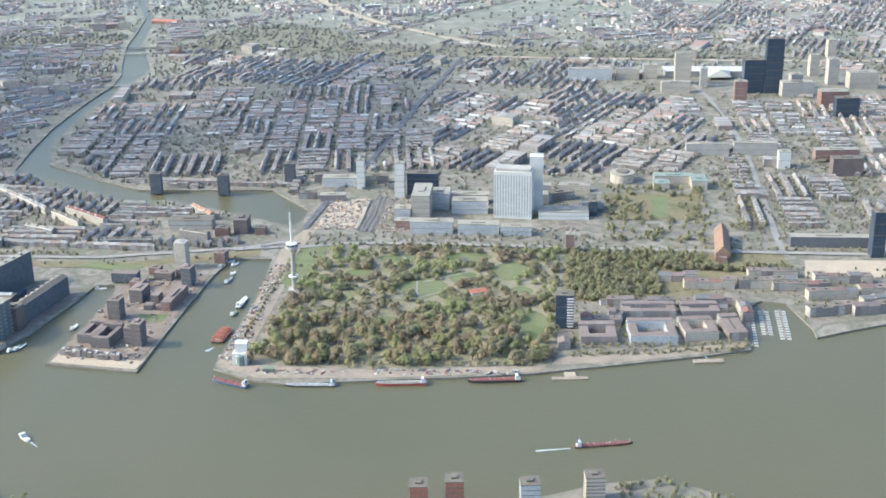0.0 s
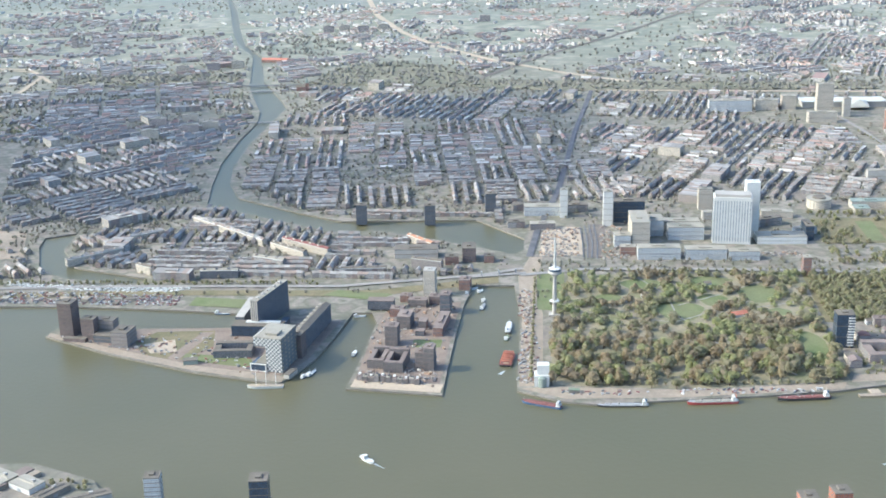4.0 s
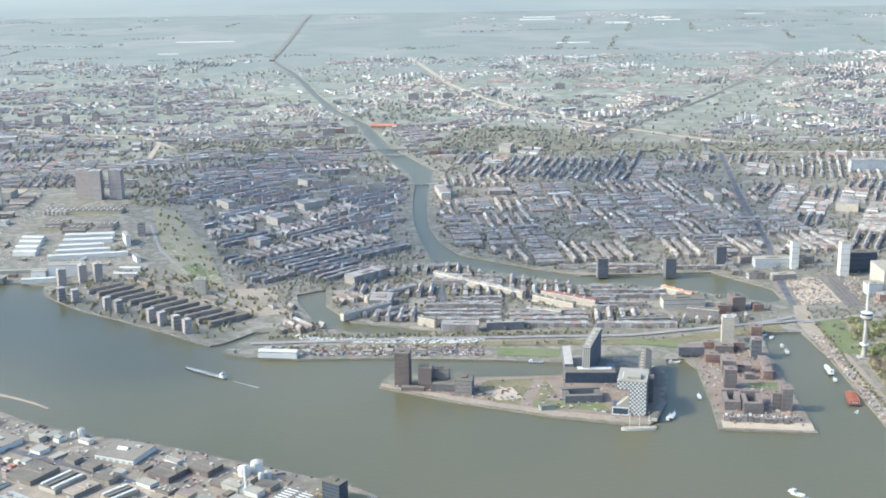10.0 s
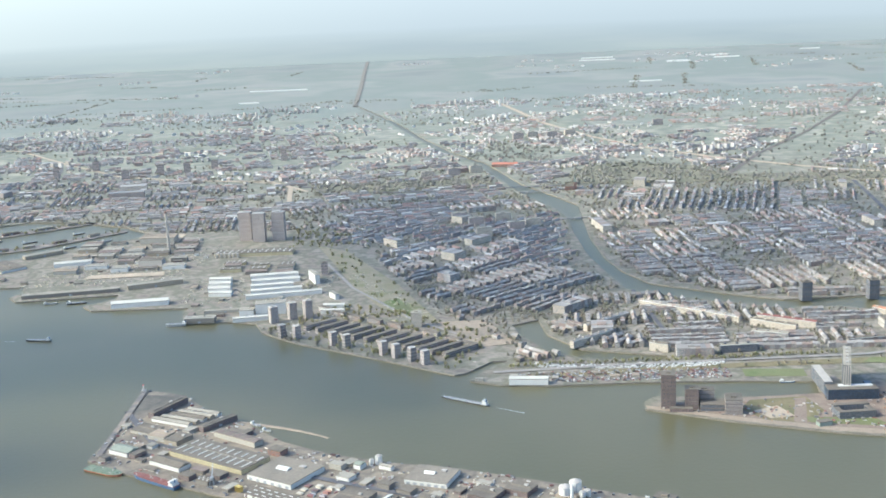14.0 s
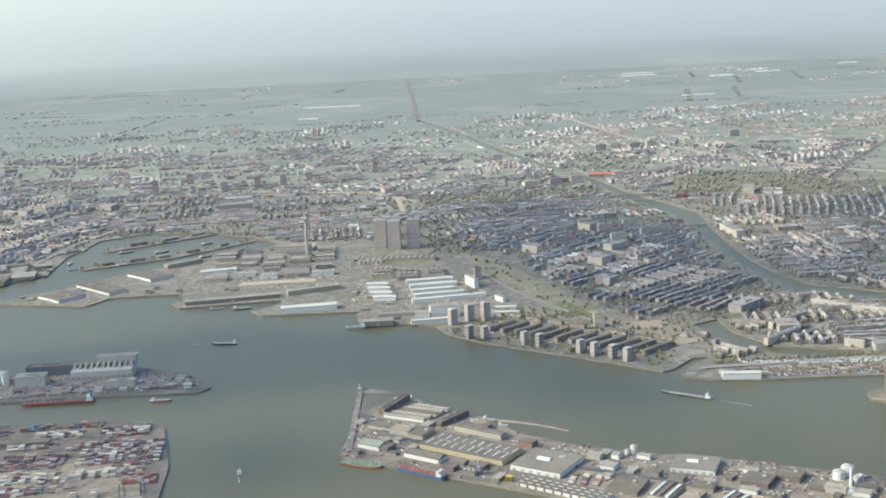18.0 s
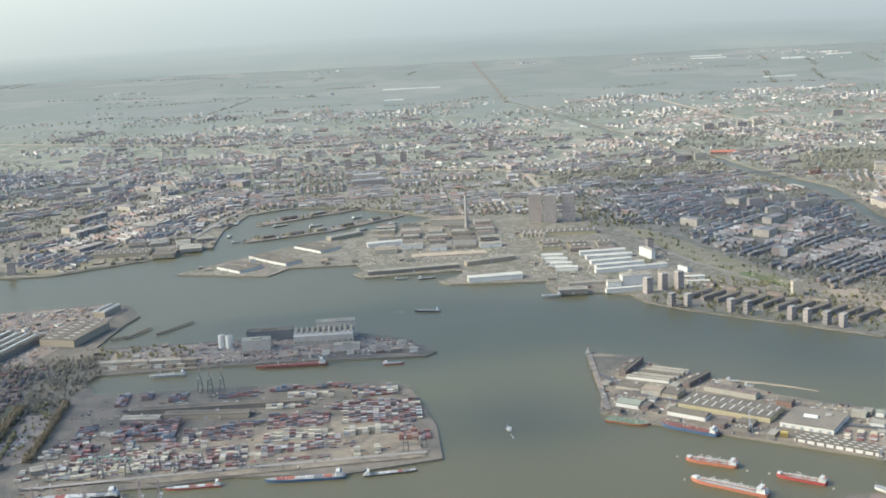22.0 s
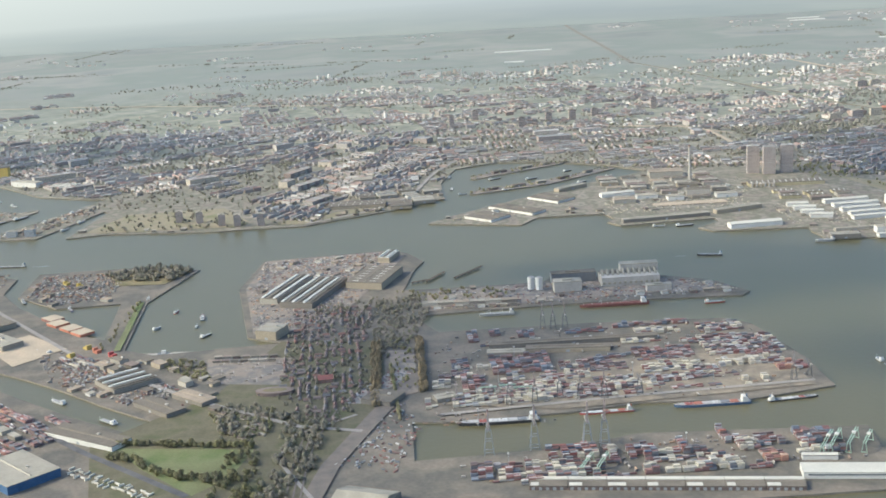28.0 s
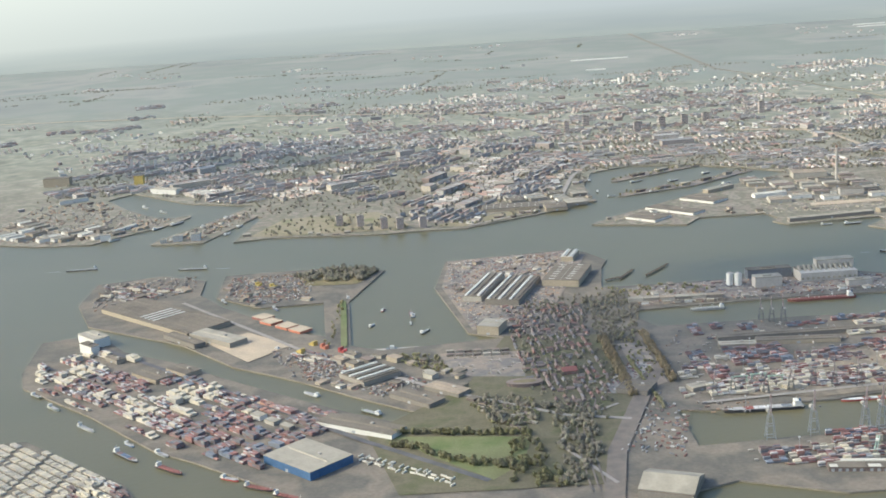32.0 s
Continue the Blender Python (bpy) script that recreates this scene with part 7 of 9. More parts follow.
PORT_HALLS_A = [
    (-936, 108, -17, 13, 60, 6.0, 'saw'),
    (-916, 96, -17, 23, 62, 6.0, 'saw'),
    (-877, 126, -17, 26, 44, 7.0, 'grey_sky'),
    (-870, 184, -17, 9, 22, 6.0, 'sawwhite'),
    (-933, 11, -21, 14, 16, 8.0, 'pale'),
    (-1155, 83, -44, 106, 34, 4.5, 'brown_sky'),
    (-1107, 25, -41, 41, 14, 5.0, 'pale'),
    (-1004, -62, -50, 24, 26, 4.0, 'saw'),
    (-1003, -142, -32, 47, 13, 4.0, 'darkshed'),
    (-1129, 26, -46, 37, 8, 4.0, 'grey'),
    (-1133, -42, -43, 25, 12, 4.0, 'grey'),
    (-1116, -36, -43, 20, 11, 4.0, 'grey'),
]
PORT_HALLS_B = [
    (-1025, -182, -44, 35, 26, 6.0, 'blue'),
    (-862, -233, -21, 24, 24, 5.0, 'barrel'),
    (-755, -32, 2, 96, 6, 3.5, 'grey'),
    (-860, -109, -27, 17, 16, 4.0, 'grey'),
    (-1189, 34, -47, 22, 11, 9.0, 'white'),
    (-976, -105, -43, 30, 12, 3.5, 'grey'),
    (-960, -94, -41, 25, 10, 3.5, 'tan'),
]
PORT_HALLS = PORT_HALLS_A + PORT_HALLS_B
NORTHPORT_HALLS_A = [
    (-540, 289, -6, 17, 7, 4.0, 'whitegable'),
    (-538, 275, -6, 17, 7, 4.0, 'whitegable'),
    (-536, 260, -6, 17, 7, 4.0, 'whitegable'),
    (-533, 246, -6, 17, 7, 4.0, 'whitegable'),
    (-499, 296, 6, 37, 7, 4.0, 'whitegable'),
    (-496, 280, 6, 37, 7, 4.0, 'whitegable'),
    (-497, 264, 8, 32, 6, 4.0, 'whitegable'),
    (-492, 250, 9, 38, 6, 4.0, 'whitegable'),
    (-485, 237, 9, 56, 5.5, 4.0, 'whitegable'),
    (-445, 198, -5, 15, 5, 4.0, 'whitegable'),
    (-536, 177, -2, 21, 8, 5.0, 'pale'),
    (-489, 192, 6, 21, 9, 12.0, 'white')] + [(-505, 188, 0, 10, 8, 7.0, 'white'), (-499, 175, 8, 28, 5, 4.0, 'whitegable'), (-522, 199, 4, 30, 4, 3.0, 'pale'), (-447, 225, -61, 11, 3, 6.0, 'white'), (-466, 276, -69, 19, 3.5, 11.0, 'white'),
    (-445, 184, -6, 16, 5, 4.0, 'whitegable'),
    (-589, 228, 7, 41, 9, 5.0, 'whitegable'),
    (-651, 268, 9, 72, 6, 4.0, 'pale'),
    (-590, 284, 20, 42, 6, 5.0, 'pale'),
    (-735, 368, -46, 36, 22, 3.0, 'darkshed'),
    (-793, 307, -43, 30, 24, 3.0, 'darkshed'),
    (-767, 330, -45, 50, 17, 3.0, 'darkshed'),
    (-677, 367, 12, 30, 8, 4.5, 'whitegable'),
]
NORTHPORT_HALLS_B = [
    (-714, 408, 37, 34, 7, 4.5, 'pale'),
    (-621, 447, -3, 31, 18, 8.0, 'tan'),
    (-608, 356, -6, 20, 10, 8.0, 'concrete'),
    (-907, 383, 1, 51, 22, 4.0, 'grey_sky'),
    (-867, 373, 2, 19, 26, 4.0, 'grey'),
    (-848, 389, 9, 19, 20, 4.0, 'pale'),
    (-909, 495, 4, 19, 16, 6.0, 'pale'),
    (-526, 380, -2, 66, 14, 4.0, 'sky'),
    (-321, 19, -7, 22, 6, 5.0, 'whitegable'),
]
NORTHPORT_HALLS = NORTHPORT_HALLS_A + NORTHPORT_HALLS_B

for row in QUAY_HALLS + PORT_HALLS + NORTHPORT_HALLS:
    hall(*row)
hall(-436, -204, -24, 36, 14, 4, "brown")
hall(-448, -216, -24, 40, 10, 3.5, "tan")
# smaller sheds strewn between the halls
rng.seed(5)
def sheds(ring, n, angle, off, size=(3, 8), h=(1.2, 3)):
    placed = []
    for x, y in spots_in(ring, n * 3, off):
        if len(placed) >= 0.6 * n or any(abs(x - a) + abs(y - b) < 6 for a, b in placed):
            continue
        placed.append((x, y))
        hall(x, y, angle + rng.choice((0, 90)), rng.uniform(*size), rng.uniform(3, 5), rng.uniform(*h), rng.choice(("pale", "grey", "brown", "tan", "white", "dark")))


def footprints(rows, pad=1.5):
    out = []
    for x, y, r, w, d, h, st in rows:
        c, s = math.cos(radians(r)), math.sin(radians(r))
        out.append([(x + c * a - s * b, y + s * a + c * b) for a, b in ((-w / 2 - pad, -d / 2 - pad), (w / 2 + pad, -d / 2 - pad), (w / 2 + pad, d / 2 + pad), (-w / 2 - pad, d / 2 + pad))])
    return out


def fill_halls(ring, angle, cw, cd, off, styles, n, h=(2.5, 4.5)):
    """Halls set side by side in a street grid turned by angle."""
    c, s = math.cos(radians(angle)), math.sin(radians(angle))
    mx, my = sum(p[0] for p in ring) / len(ring), sum(p[1] for p in ring) / len(ring)
    made = []
    for i in range(-24, 25):
        for j in range(-12, 13):
            x, y = mx + c * i * cw - s * j * cd, my + s * i * cw + c * j * cd
            w, d = cw * rng.uniform(0.55, 0.85), cd * rng.uniform(0.5, 0.8)
            pts = [(x + c * a - s * b, y + s * a + c * b) for a, b in ((0, 0), (-w / 2, -d / 2), (w / 2, -d / 2), (w / 2, d / 2), (-w / 2, d / 2))]
            if len(made) < n and all(inside(px, py, ring) and not any(inside(px, py, k) for k in off) for px, py in pts) and rng.random() < 0.85:
                made.append((x, y, angle, w, d, rng.uniform(*h), rng.choice(styles)))
    for row in made:
        hall(*row)
    return footprints(made, 1)


FQ, FP, FN = footprints(QUAY_HALLS, 3), footprints(PORT_HALLS, 3), footprints(NORTHPORT_HALLS, 2)
QUAY_IN = [(-270, -160), (-322, -126), (-402, -92), (-452, -62), (-504, -6), (-540, 26), (-540, -36), (-544, -66), (-488, -104), (-424, -144), (-330, -206), (-300, -216)]
FQ += [[(-544, 30), (-514, 26), (-530, 2), (-537, -18), (-544, -20)], [(-444, -119), (-430, -130), (-416, -113), (-428, -104)], [(-424, -154), (-414, -144), (-388, -162), (-398, -178)], [(-470, -116), (-462, -108), (-424, -138), (-434, -152)]]
FQ += fill_halls(QUAY_IN, -33, 11.5, 8.6, FQ + [[(-262, -157), (-284, -146), (-300, -186), (-292, -212)]], ("grey", "pale", "brown", "dark", "tan", "grey_sky", "grey", "pale", "white"), 85)
sheds(QUAY_IN, 50, -33, FQ)
FP += fill_halls([(-1045, -20), (-1000, -18), (-945, -85), (-955, -114), (-984, -106)], -43, 13, 10, FP, ("grey", "pale", "tan", "brown"), 14)
FN += fill_halls(box_ring(-700, 330, -565, 455), 2, 22, 13, FN, ("grey", "pale", "tan", "brown", "white"), 30, (2.5, 5))
FN += fill_halls([(-930, 330), (-832, 385), (-832, 450), (-915, 440)], 14, 20, 13, FN, ("grey", "pale", "grey_sky", "white"), 16)
FN += fill_halls([(-560, 300), (-470, 285), (-470, 340), (-560, 360)], 0, 22, 12, FN, ("grey", "sky", "brown", "pale"), 12)
LOWER_DOCK = [(-1330, 350), (-1282, 346), (-1252, 382), (-1234, 406), (-1222, 430), (-1246, 438), (-1292, 488), (-1326, 546), (-1390, 540), (-1400, 390)]
FN += fill_halls(LOWER_DOCK, 48, 20, 10, (), ("pale", "grey", "white", "whitegable", "tan"), 34, (2.5, 4.5))
for row in ((-1264, 394, 62, 30, 5, 3.5, "whitegable"), (-1326, 368, 40, 22, 9, 4, "white"), (-1270, 352, 10, 9, 4, 8, "white"), (-1266, 574, -28, 36, 10, 8, "white"), (-1226, 552, -6, 26, 4, 4, "whitegable"), (-1222, 560, -6, 26, 4, 4, "whitegable"), (-1359, 552, 28, 30, 5, 6, "white"), (-1412, 668, 0, 30, 12, 14, "grey"), (-1115, 540, -10, 20, 4, 6, "white")):
    hall(*row)
for x, y, r, w, h in ((-1200, 331, 5, 8, 5), (-1184, 330, 5, 8, 6), (-1212, 328, 5, 5, 3)):
    block_thing("office_building", x, y, r, w, 6, h, "white_win", "paleroof", "white stepped dock office building", 2)
sheds([(-950, 195), (-875, 205), (-860, 180), (-935, 70), (-962, 120)], 26, -40, FP)
sheds([(-835, 92), (-690, 98), (-655, 82), (-642, 56), (-835, 44)], 26, 5, [box_ring(-765, 68, -675, 100), box_ring(-848, 42, -776, 64)])
sheds([(-1125, 180), (-1080, 180), (-1060, 110), (-1095, 105), (-1122, 130)], 12, -30, FP)
sheds([(-1222, 182), (-1160, 190), (-1150, 140), (-1215, 120)], 18, -44, FP)
sheds([(-1034, -68), (-1000, -20), (-950, -60), (-945, -116), (-984, -108)], 22, -42, FP)
sheds(box_ring(-840, 300, -640, 330), 16, 10, FN)
sheds(box_ring(-700, 340, -560, 460), 30, 3, FN)
sheds([(-560, 180), (-470, 170), (-440, 240), (-560, 300)], 16, -5, FN)
sheds([(-935, 325), (-830, 380), (-830, 440), (-920, 420)], 22, 15, FN)
sheds(LOWER_DOCK, 46, 48, FN)
sheds([(-1204, 345), (-1182, 335), (-1152, 418), (-1162, 440), (-1180, 405)], 16, 65, (), (3, 7))
sheds([(-1145, 322), (-1025, 315), (-1000, 326), (-1140, 336)], 10, 4, ())
sheds([(-350, 26), (-205, 12), (-205, 24), (-345, 36)], 18, -6, FN, (2, 6), (0.8, 1.8))
# silo group on the quay, the mill and the works
for dx, dy, r, h in ((0, 0, 2.8, 6.8), (5, 3.5, 2.8, 7.6), (7.5, -1.5, 1.5, 4.4), (10, 0.5, 1.5, 4.4)):
    silo(-317 + dx, -140 + dy, r, h, "white concrete storage silo on the quay")
ms = thing("vent_chimney", -315, -150, 0, "slim white stack beside the silos", "chimney")
part("flue", Shape().tube(0, 0, 2, 12, 0.8, 0.7, 12), M["white"], ms)
part("plinth", Shape().box(-2.5, -2.5, 0, 2.5, 2.5, 2.2), M["white"], ms)
block_thing("office_building", -276, -160, -33, 9, 6, 9, "blackglass", "greyroof", "blue-glass quay office with white floor bands", 5)
for x, y in ((-771, 83), (-766, 81)):
    silo(x, y, 2.4, 8.5, "pair of tall pale cement silos")
wk = thing("works_building", -706, 84, 2, "huge grey works with a ribbed sloping front", "factory")
part("wall", Shape().box(-19, -5, 0, 19, 13, 6.4), M["concrete"], wk)
part("upper_hall", Shape().box(-5, 6, 6.41, 20, 13.4, 11.6), M["concrete"], wk)
part("roof", Shape().box(-5.2, 5.8, 11.605, 20.2, 13.6, 12.0), M["paleroof"], wk)
part("low_roof", Shape().box(-19.2, 5.8, 6.405, -5.3, 13.2, 6.8), M["greyroof"], wk)
for i in range(11):
    x = -18.4 + i * 3.5
    part("roof_rib", Shape().sweep([[(x, -5.4, 2.0), (x, -5.4, 3.2), (x, 6, 9.4), (x, 6, 6.4)], [(x + 1.5, -5.4, 2.0), (x + 1.5, -5.4, 3.2), (x + 1.5, 6, 9.4), (x + 1.5, 6, 6.4)]]), M["paleroof"], wk)
for k in range(6):
    silo(-557 + 3.6 * k, 372 - 0.4 * k, 1.5, 3.5, "small cream storage tank in a row", "cream")
sheet("sand_heap_yard", [(-654, 314), (-652, 326), (-592, 328), (-590, 316)], M["sand"], "sandy storage yard on the dock")
sheet("bare_field", [(-637, 446), (-603, 438), (-602, 474), (-630, 478)], M["sand"], "bare tan plot behind the docks")
for x, y, r, w, d, st in ((-784, 424, 23, 10, 4, "dark"), (-760, 434, 23, 14, 4, "brown"), (-738, 445, 30, 10, 4, "pale"), (-715, 462, 42, 12, 4, "dark"), (-690, 484, 42, 10, 4, "grey"), (-775, 508, 33, 16, 5, "dark"), (-748, 526, 33, 14, 5, "pale"), (-726, 541, 33, 10, 4, "grey")):
    hall(x, y, r, w, d, 3, st)
tree_mass("dock_trees", spots_in(DOCK_PIER, 120) + spots_in(DOCK_PIER_NORTH, 60), "scrubby dark trees on the dock piers", 10, (0.7, 1.4))
for x, y, r, L in ((-812, 412, 20, 8), (-770, 422, 23, 12), (-745, 470, 35, 14), (-708, 500, 42, 12), (-780, 478, 33, 14), (-822, 440, 85, 12), (-824, 500, 85, 14), (-700, 440, 40, 12), (-672, 462, 42, 10), (-640, 244, 8, 14), (-660, 246, 8, 10)):
    ship("workboat", x, y, r, L, L * 0.2, 0.8, "hullblack" if L > 11 else "steel", "deckgrey", "vessel laid up in the old docks", 0.2, 2, group="dock boats")
block_thing("factory", -742, 98, 3, 30, 8, 6.5, "slate", "greyroof", "dark industrial hall behind the works", 0)
block_thing("factory", -748, 76, 3, 18, 9, 7, "concrete", "paleroof", "pale industrial block with pipes", 0)
block_thing("factory", -690, 66, 3, 16, 6, 4, "concrete", "paleroof", "low pale works building", 0)
bc = thing("beacon", -543, 33, 0, "small white harbour light at the quay's tip", "beacon")
part("house", Shape().box(-1.3, -1.3, 0, 1.3, 1.3, 1.6), M["concrete"], bc)
part("lantern", Shape().tube(0, 0, 1.605, 4.2, 0.45, 0.35, 8), M["concrete"], bc)
part("cap", Shape().tube(0, 0, 4.205, 4.7, 0.6, 0.2, 8), M["red"], bc)
ss = thing("sand_spit", -455, -34, -33, "low stony groyne curving out into the river", "groyne", z=0)
rings = []
for k in range(17):
    e = -30 + 60 * k / 16
    wd, off = 2.2 - 1.1 * k / 16 + 0.25 * math.sin(k * 2.1), 3.2 * math.sin((k - 3) / 16 * 3.0) - 1.5
    rings.append([(e, off - wd, -0.4), (e, off - wd * 0.5, 0.5 - 0.02 * k), (e, off + wd * 0.5, 0.5 - 0.02 * k), (e, off + wd, -0.4)])
part("bank", Shape().sweep(rings), M["quay"], ss)
ship("workboat", -470, -27, -38, 7, 1.8, 0.7, "steel", "deckgrey", "small workboat beside the groyne", 0.3, 0)
ship("workboat", -463, -36, -30, 5, 1.6, 0.6, "white", "deckgrey", "small white boat beside the groyne", 0.3, 0)

# ---- containers ----
BOX = Shape().box(-1.52, -0.31, 0, 1.52, 0.31, 0.64).mesh("container", M["box"])
rng.seed(11)
single, mass, white_mass, dark_mass = [], Shape(), Shape(), Shape()


def yard(ring, angle, rows, cols, ox, oy, fill, kinds, levels=(1, 4), near=False, pitch=(3.3, 0.66), run=8, lane=5, depth=4):
    """Container blocks in a grid of lanes: each block is of one family of colours."""
    c, s = math.cos(radians(angle)), math.sin(radians(angle))
    for J in range(rows // depth):
        for I in range(cols // run):
            if rng.random() > fill:
                continue
            heap = kinds(ox + c * I * run * pitch[0], J / max(1, rows // depth))
            tall = rng.randint(*levels)
            for j in range(depth):
                for i in range(run):
                    if rng.random() < 0.12:
                        continue
                    u, v = (I * run + i) * pitch[0] + I * 2.4, (J * depth + j) * pitch[1] + J * lane * 0.42
                    x, y = ox + c * u - s * v, oy + s * u + c * v
                    if not inside(x, y, ring):
                        continue
                    for k in range(max(1, tall - rng.choice((0, 0, 0, 1, 2)))):
                        z = GROUND + 0.3 + 0.66 * k
                        if near and len(single) < 290 and rng.random() < 0.5:
                            single.append((x, y, z, angle))
                        else:
                            heap.block(x, y, z, 3.04, 0.6, 0.64, angle)


def mixed_kind(x, v):
    return rng.choice((mass, mass, white_mass, dark_mass))


red_mass, orange_mass, blue_mass = Shape(), Shape(), Shape()
HEAPS = {"W": (white_mass, white_mass, white_mass, mass), "D": (dark_mass, dark_mass, red_mass, dark_mass, blue_mass), "R": (red_mass, red_mass, dark_mass, dark_mass), "M": (mass, red_mass, dark_mass, mass, white_mass), "O": (orange_mass, red_mass), "B": (blue_mass, dark_mass)}


def stack_block(kind, cx, cy, w, d, angle=4, levels=(1, 4), near=False, gap=0.1):
    """One block of stacked containers: short bays of one height and family of colours, with lanes between."""
    c, s = math.cos(radians(angle)), math.sin(radians(angle))
    cols, rows = max(1, int(w / 3.25)), max(1, int(d / 0.7))
    bay = rng.choice((3, 4, 5))
    for i in range(cols):
        for j in range(rows):
            if j % (bay + 1) == 0:
                heap, tall, keep = rng.choice(HEAPS[kind]), rng.randint(*levels), rng.random()
            if keep < 0.14 or j % (bay + 1) == bay and rows > bay + 1 or rng.random() < gap:
                continue
            u, v = (i - (cols - 1) / 2) * 3.25, (j - (rows - 1) / 2) * 0.7
            x, y = cx + c * u - s * v, cy + s * u + c * v
            for k in range(max(1, tall - rng.choice((0, 0, 0, 1)))):
                z = GROUND + 0.3 + 0.66 * k
                if near and len(single) < 290 and rng.random() < 0.5:
                    single.append((x, y, z, angle))
                else:
                    heap.block(x, y, z, 3.04, 0.6, 0.64, angle)


T1_STACKS_1 = [("W", -705, -19, 28, 10), ("W", -717, -34, 24, 9), ("D", -707, -4, 46, 9), ("M", -669, -17, 28, 15), ("M", -664, -50, 44, 32), ("W", -665, -79, 38, 11), ("R", -708, -59, 35, 20), ("W", -707, -82, 34, 12), ("D", -752, -71, 30, 11), ("W", -758, -87, 14, 10), ("D", -787, -65, 34, 28), ("W", -789, -88, 8, 6), ("R", -813, -91, 14, 18), ("M", -711, -99, 32, 10)]
T1_STACKS_2 = [("W", -737, -104, 18, 19), ("O", -726, -114, 7, 6), ("W", -802, -114, 46, 20), ("M", -787, -110, 47, 23), ("M", -746, -112, 36, 15), ("D", -812, -13, 8, 20), ("D", -799, -8, 7, 11), ("D", -781, -12, 10, 12), ("W", -776, -29, 8, 10), ("W", -764, -28, 4, 9), ("W", -752, -27, 4, 7), ("O", -646, -89, 19, 11), ("W", -664, -108, 4, 9), ("W", -674, -110, 4, 10)]
T2_STACKS_1 = [("R", -771, -188, 23, 13), ("W", -753, -193, 4, 11), ("D", -740, -192, 15, 12), ("R", -721, -188, 6, 16), ("D", -701, -176, 6, 12), ("W", -700, -187, 6, 10), ("D", -694, -188, 7, 13), ("R", -682, -187, 15, 8)]
T2_STACKS_2 = [("D", -661, -184, 18, 16), ("O", -684, -203, 11, 12), ("W", -713, -210, 29, 9), ("M", -771, -209, 28, 15), ("M", -739, -211, 7, 9), ("M", -791, -213, 11, 13), ("B", -812, -210, 12, 6), ("B", -806, -217, 6, 4)]
for row in T2_STACKS_1 + T2_STACKS_2:
    stack_block(*row, levels=(3, 5) if row[0] != "B" else (1, 2), near=row[0] in "MRD")
for cx in range(-830, -735, 12):
    for cy in range(-116, -58, 7):
        if rng.random() < 0.5 and inside(cx, cy, [(-838, -60), (-828, -122), (-740, -122), (-745, -60)]):
            stack_block(rng.choice("MWDRMW"), cx, cy, 10, 3.6, 4, (1, 3), gap=0.05)
for cx in range(-812, -650, 12):
    for cy in (-213, -206, -200, -193, -187):
        if rng.random() < 0.42 and inside(cx, cy, [(-640, -180), (-642, -214), (-820, -216), (-825, -200), (-775, -190), (-740, -178)]):
            stack_block(rng.choice("RDMRWM"), cx, cy, 10, 3.6, 4, (2, 4), gap=0.05)
for row in T1_STACKS_1 + T1_STACKS_2:
    stack_block(*row, levels=(1, 3) if row[2] > -60 else (1, 4), near=row[2] < -95)
for cx, cy, w, d, k in ((-690, -98, 30, 6, "R"), (-760, -102, 40, 5, "D"), (-735, -60, 20, 8, "D"), (-820, -60, 10, 20, "D"), (-800, -30, 18, 4, "M"), (-655, -66, 20, 6, "R"), (-780, -95, 20, 5, "W"), (-835, -118, 8, 16, "M"), (-765, -85, 26, 6, "M"), (-795, -98, 30, 8, "M"), (-725, -106, 20, 8, "W"), (-700, -112, 26, 4, "R"), (-690, -88, 14, 12, "M"), (-740, -76, 20, 12, "R"), (-820, -75, 12, 10, "D"), (-690, -40, 18, 8, "M"), (-745, -12, 26, 7, "D"), (-720, -200, 40, 5, "M"), (-800, -200, 14, 6, "R"), (-755, -216, 20, 4, "R")):
    stack_block(k, cx, cy, w, d, levels=(1, 2), gap=0.35)
# long low transit sheds of the terminals
for x, y, r, w, d, h, st in ((-759, -44, -4, 47, 7, 3.4, "grey"), (-794, -47, -4, 21, 7, 3.4, "pale"), (-828, -112, 20, 11, 7, 3, "pale"), (-665, -207, -6, 15, 3.5, 3, "whitegable")):
    hall(x, y, r, w, d, h, st)
for k in range(7):
    x, y = -784 + 16.2 * k, -221.5 - 1.95 * k
    ob = thing("transit_shed", x, y, -6.8, "long transit shed with a pale roof and dark bays", "shed", "transit sheds")
    part("wall", Shape().box(-8, -4.2, 0, 8, 4.2, 1.9), M["darkbrick"], ob)
    part("roof", Shape().box(-8.05, -4.4, 1.905, 8.05, 1.8, 2.15), M["greyroof"], ob)
    part("pale_roof", Shape().box(-8.05, 1.85, 1.905, 8.05, 4.6, 2.5), M["whiteroof"], ob, "cream roof strip")
    part("roof_panel", Shape().box(-7.5, -4.0, 2.155, -7.5 + 3.4 + (k * 37 % 5), -1.0, 2.3), M["whiteroof"], ob)
    for q in range(5):
        part("door", Shape().box(-7 + 3 * q, -4.25, 0.1, -5.6 + 3 * q, -4.15, 1.4), M["steel"], ob)
ob = thing("transit_shed", -658, -224, -6.8, "large white-roofed transit shed at the pier end", "shed")
part("wall", Shape().box(-19, -5, 0, 19, 5, 2.6), M["white"], ob)
part("roof", Shape().box(-19.1, -5.1, 2.605, 19.1, 5.1, 2.95), M["whiteroof"], ob)
part("clerestory", Shape().box(-17, -5.2, 1.5, 18, -5.02, 2.1), M["slate"], ob)
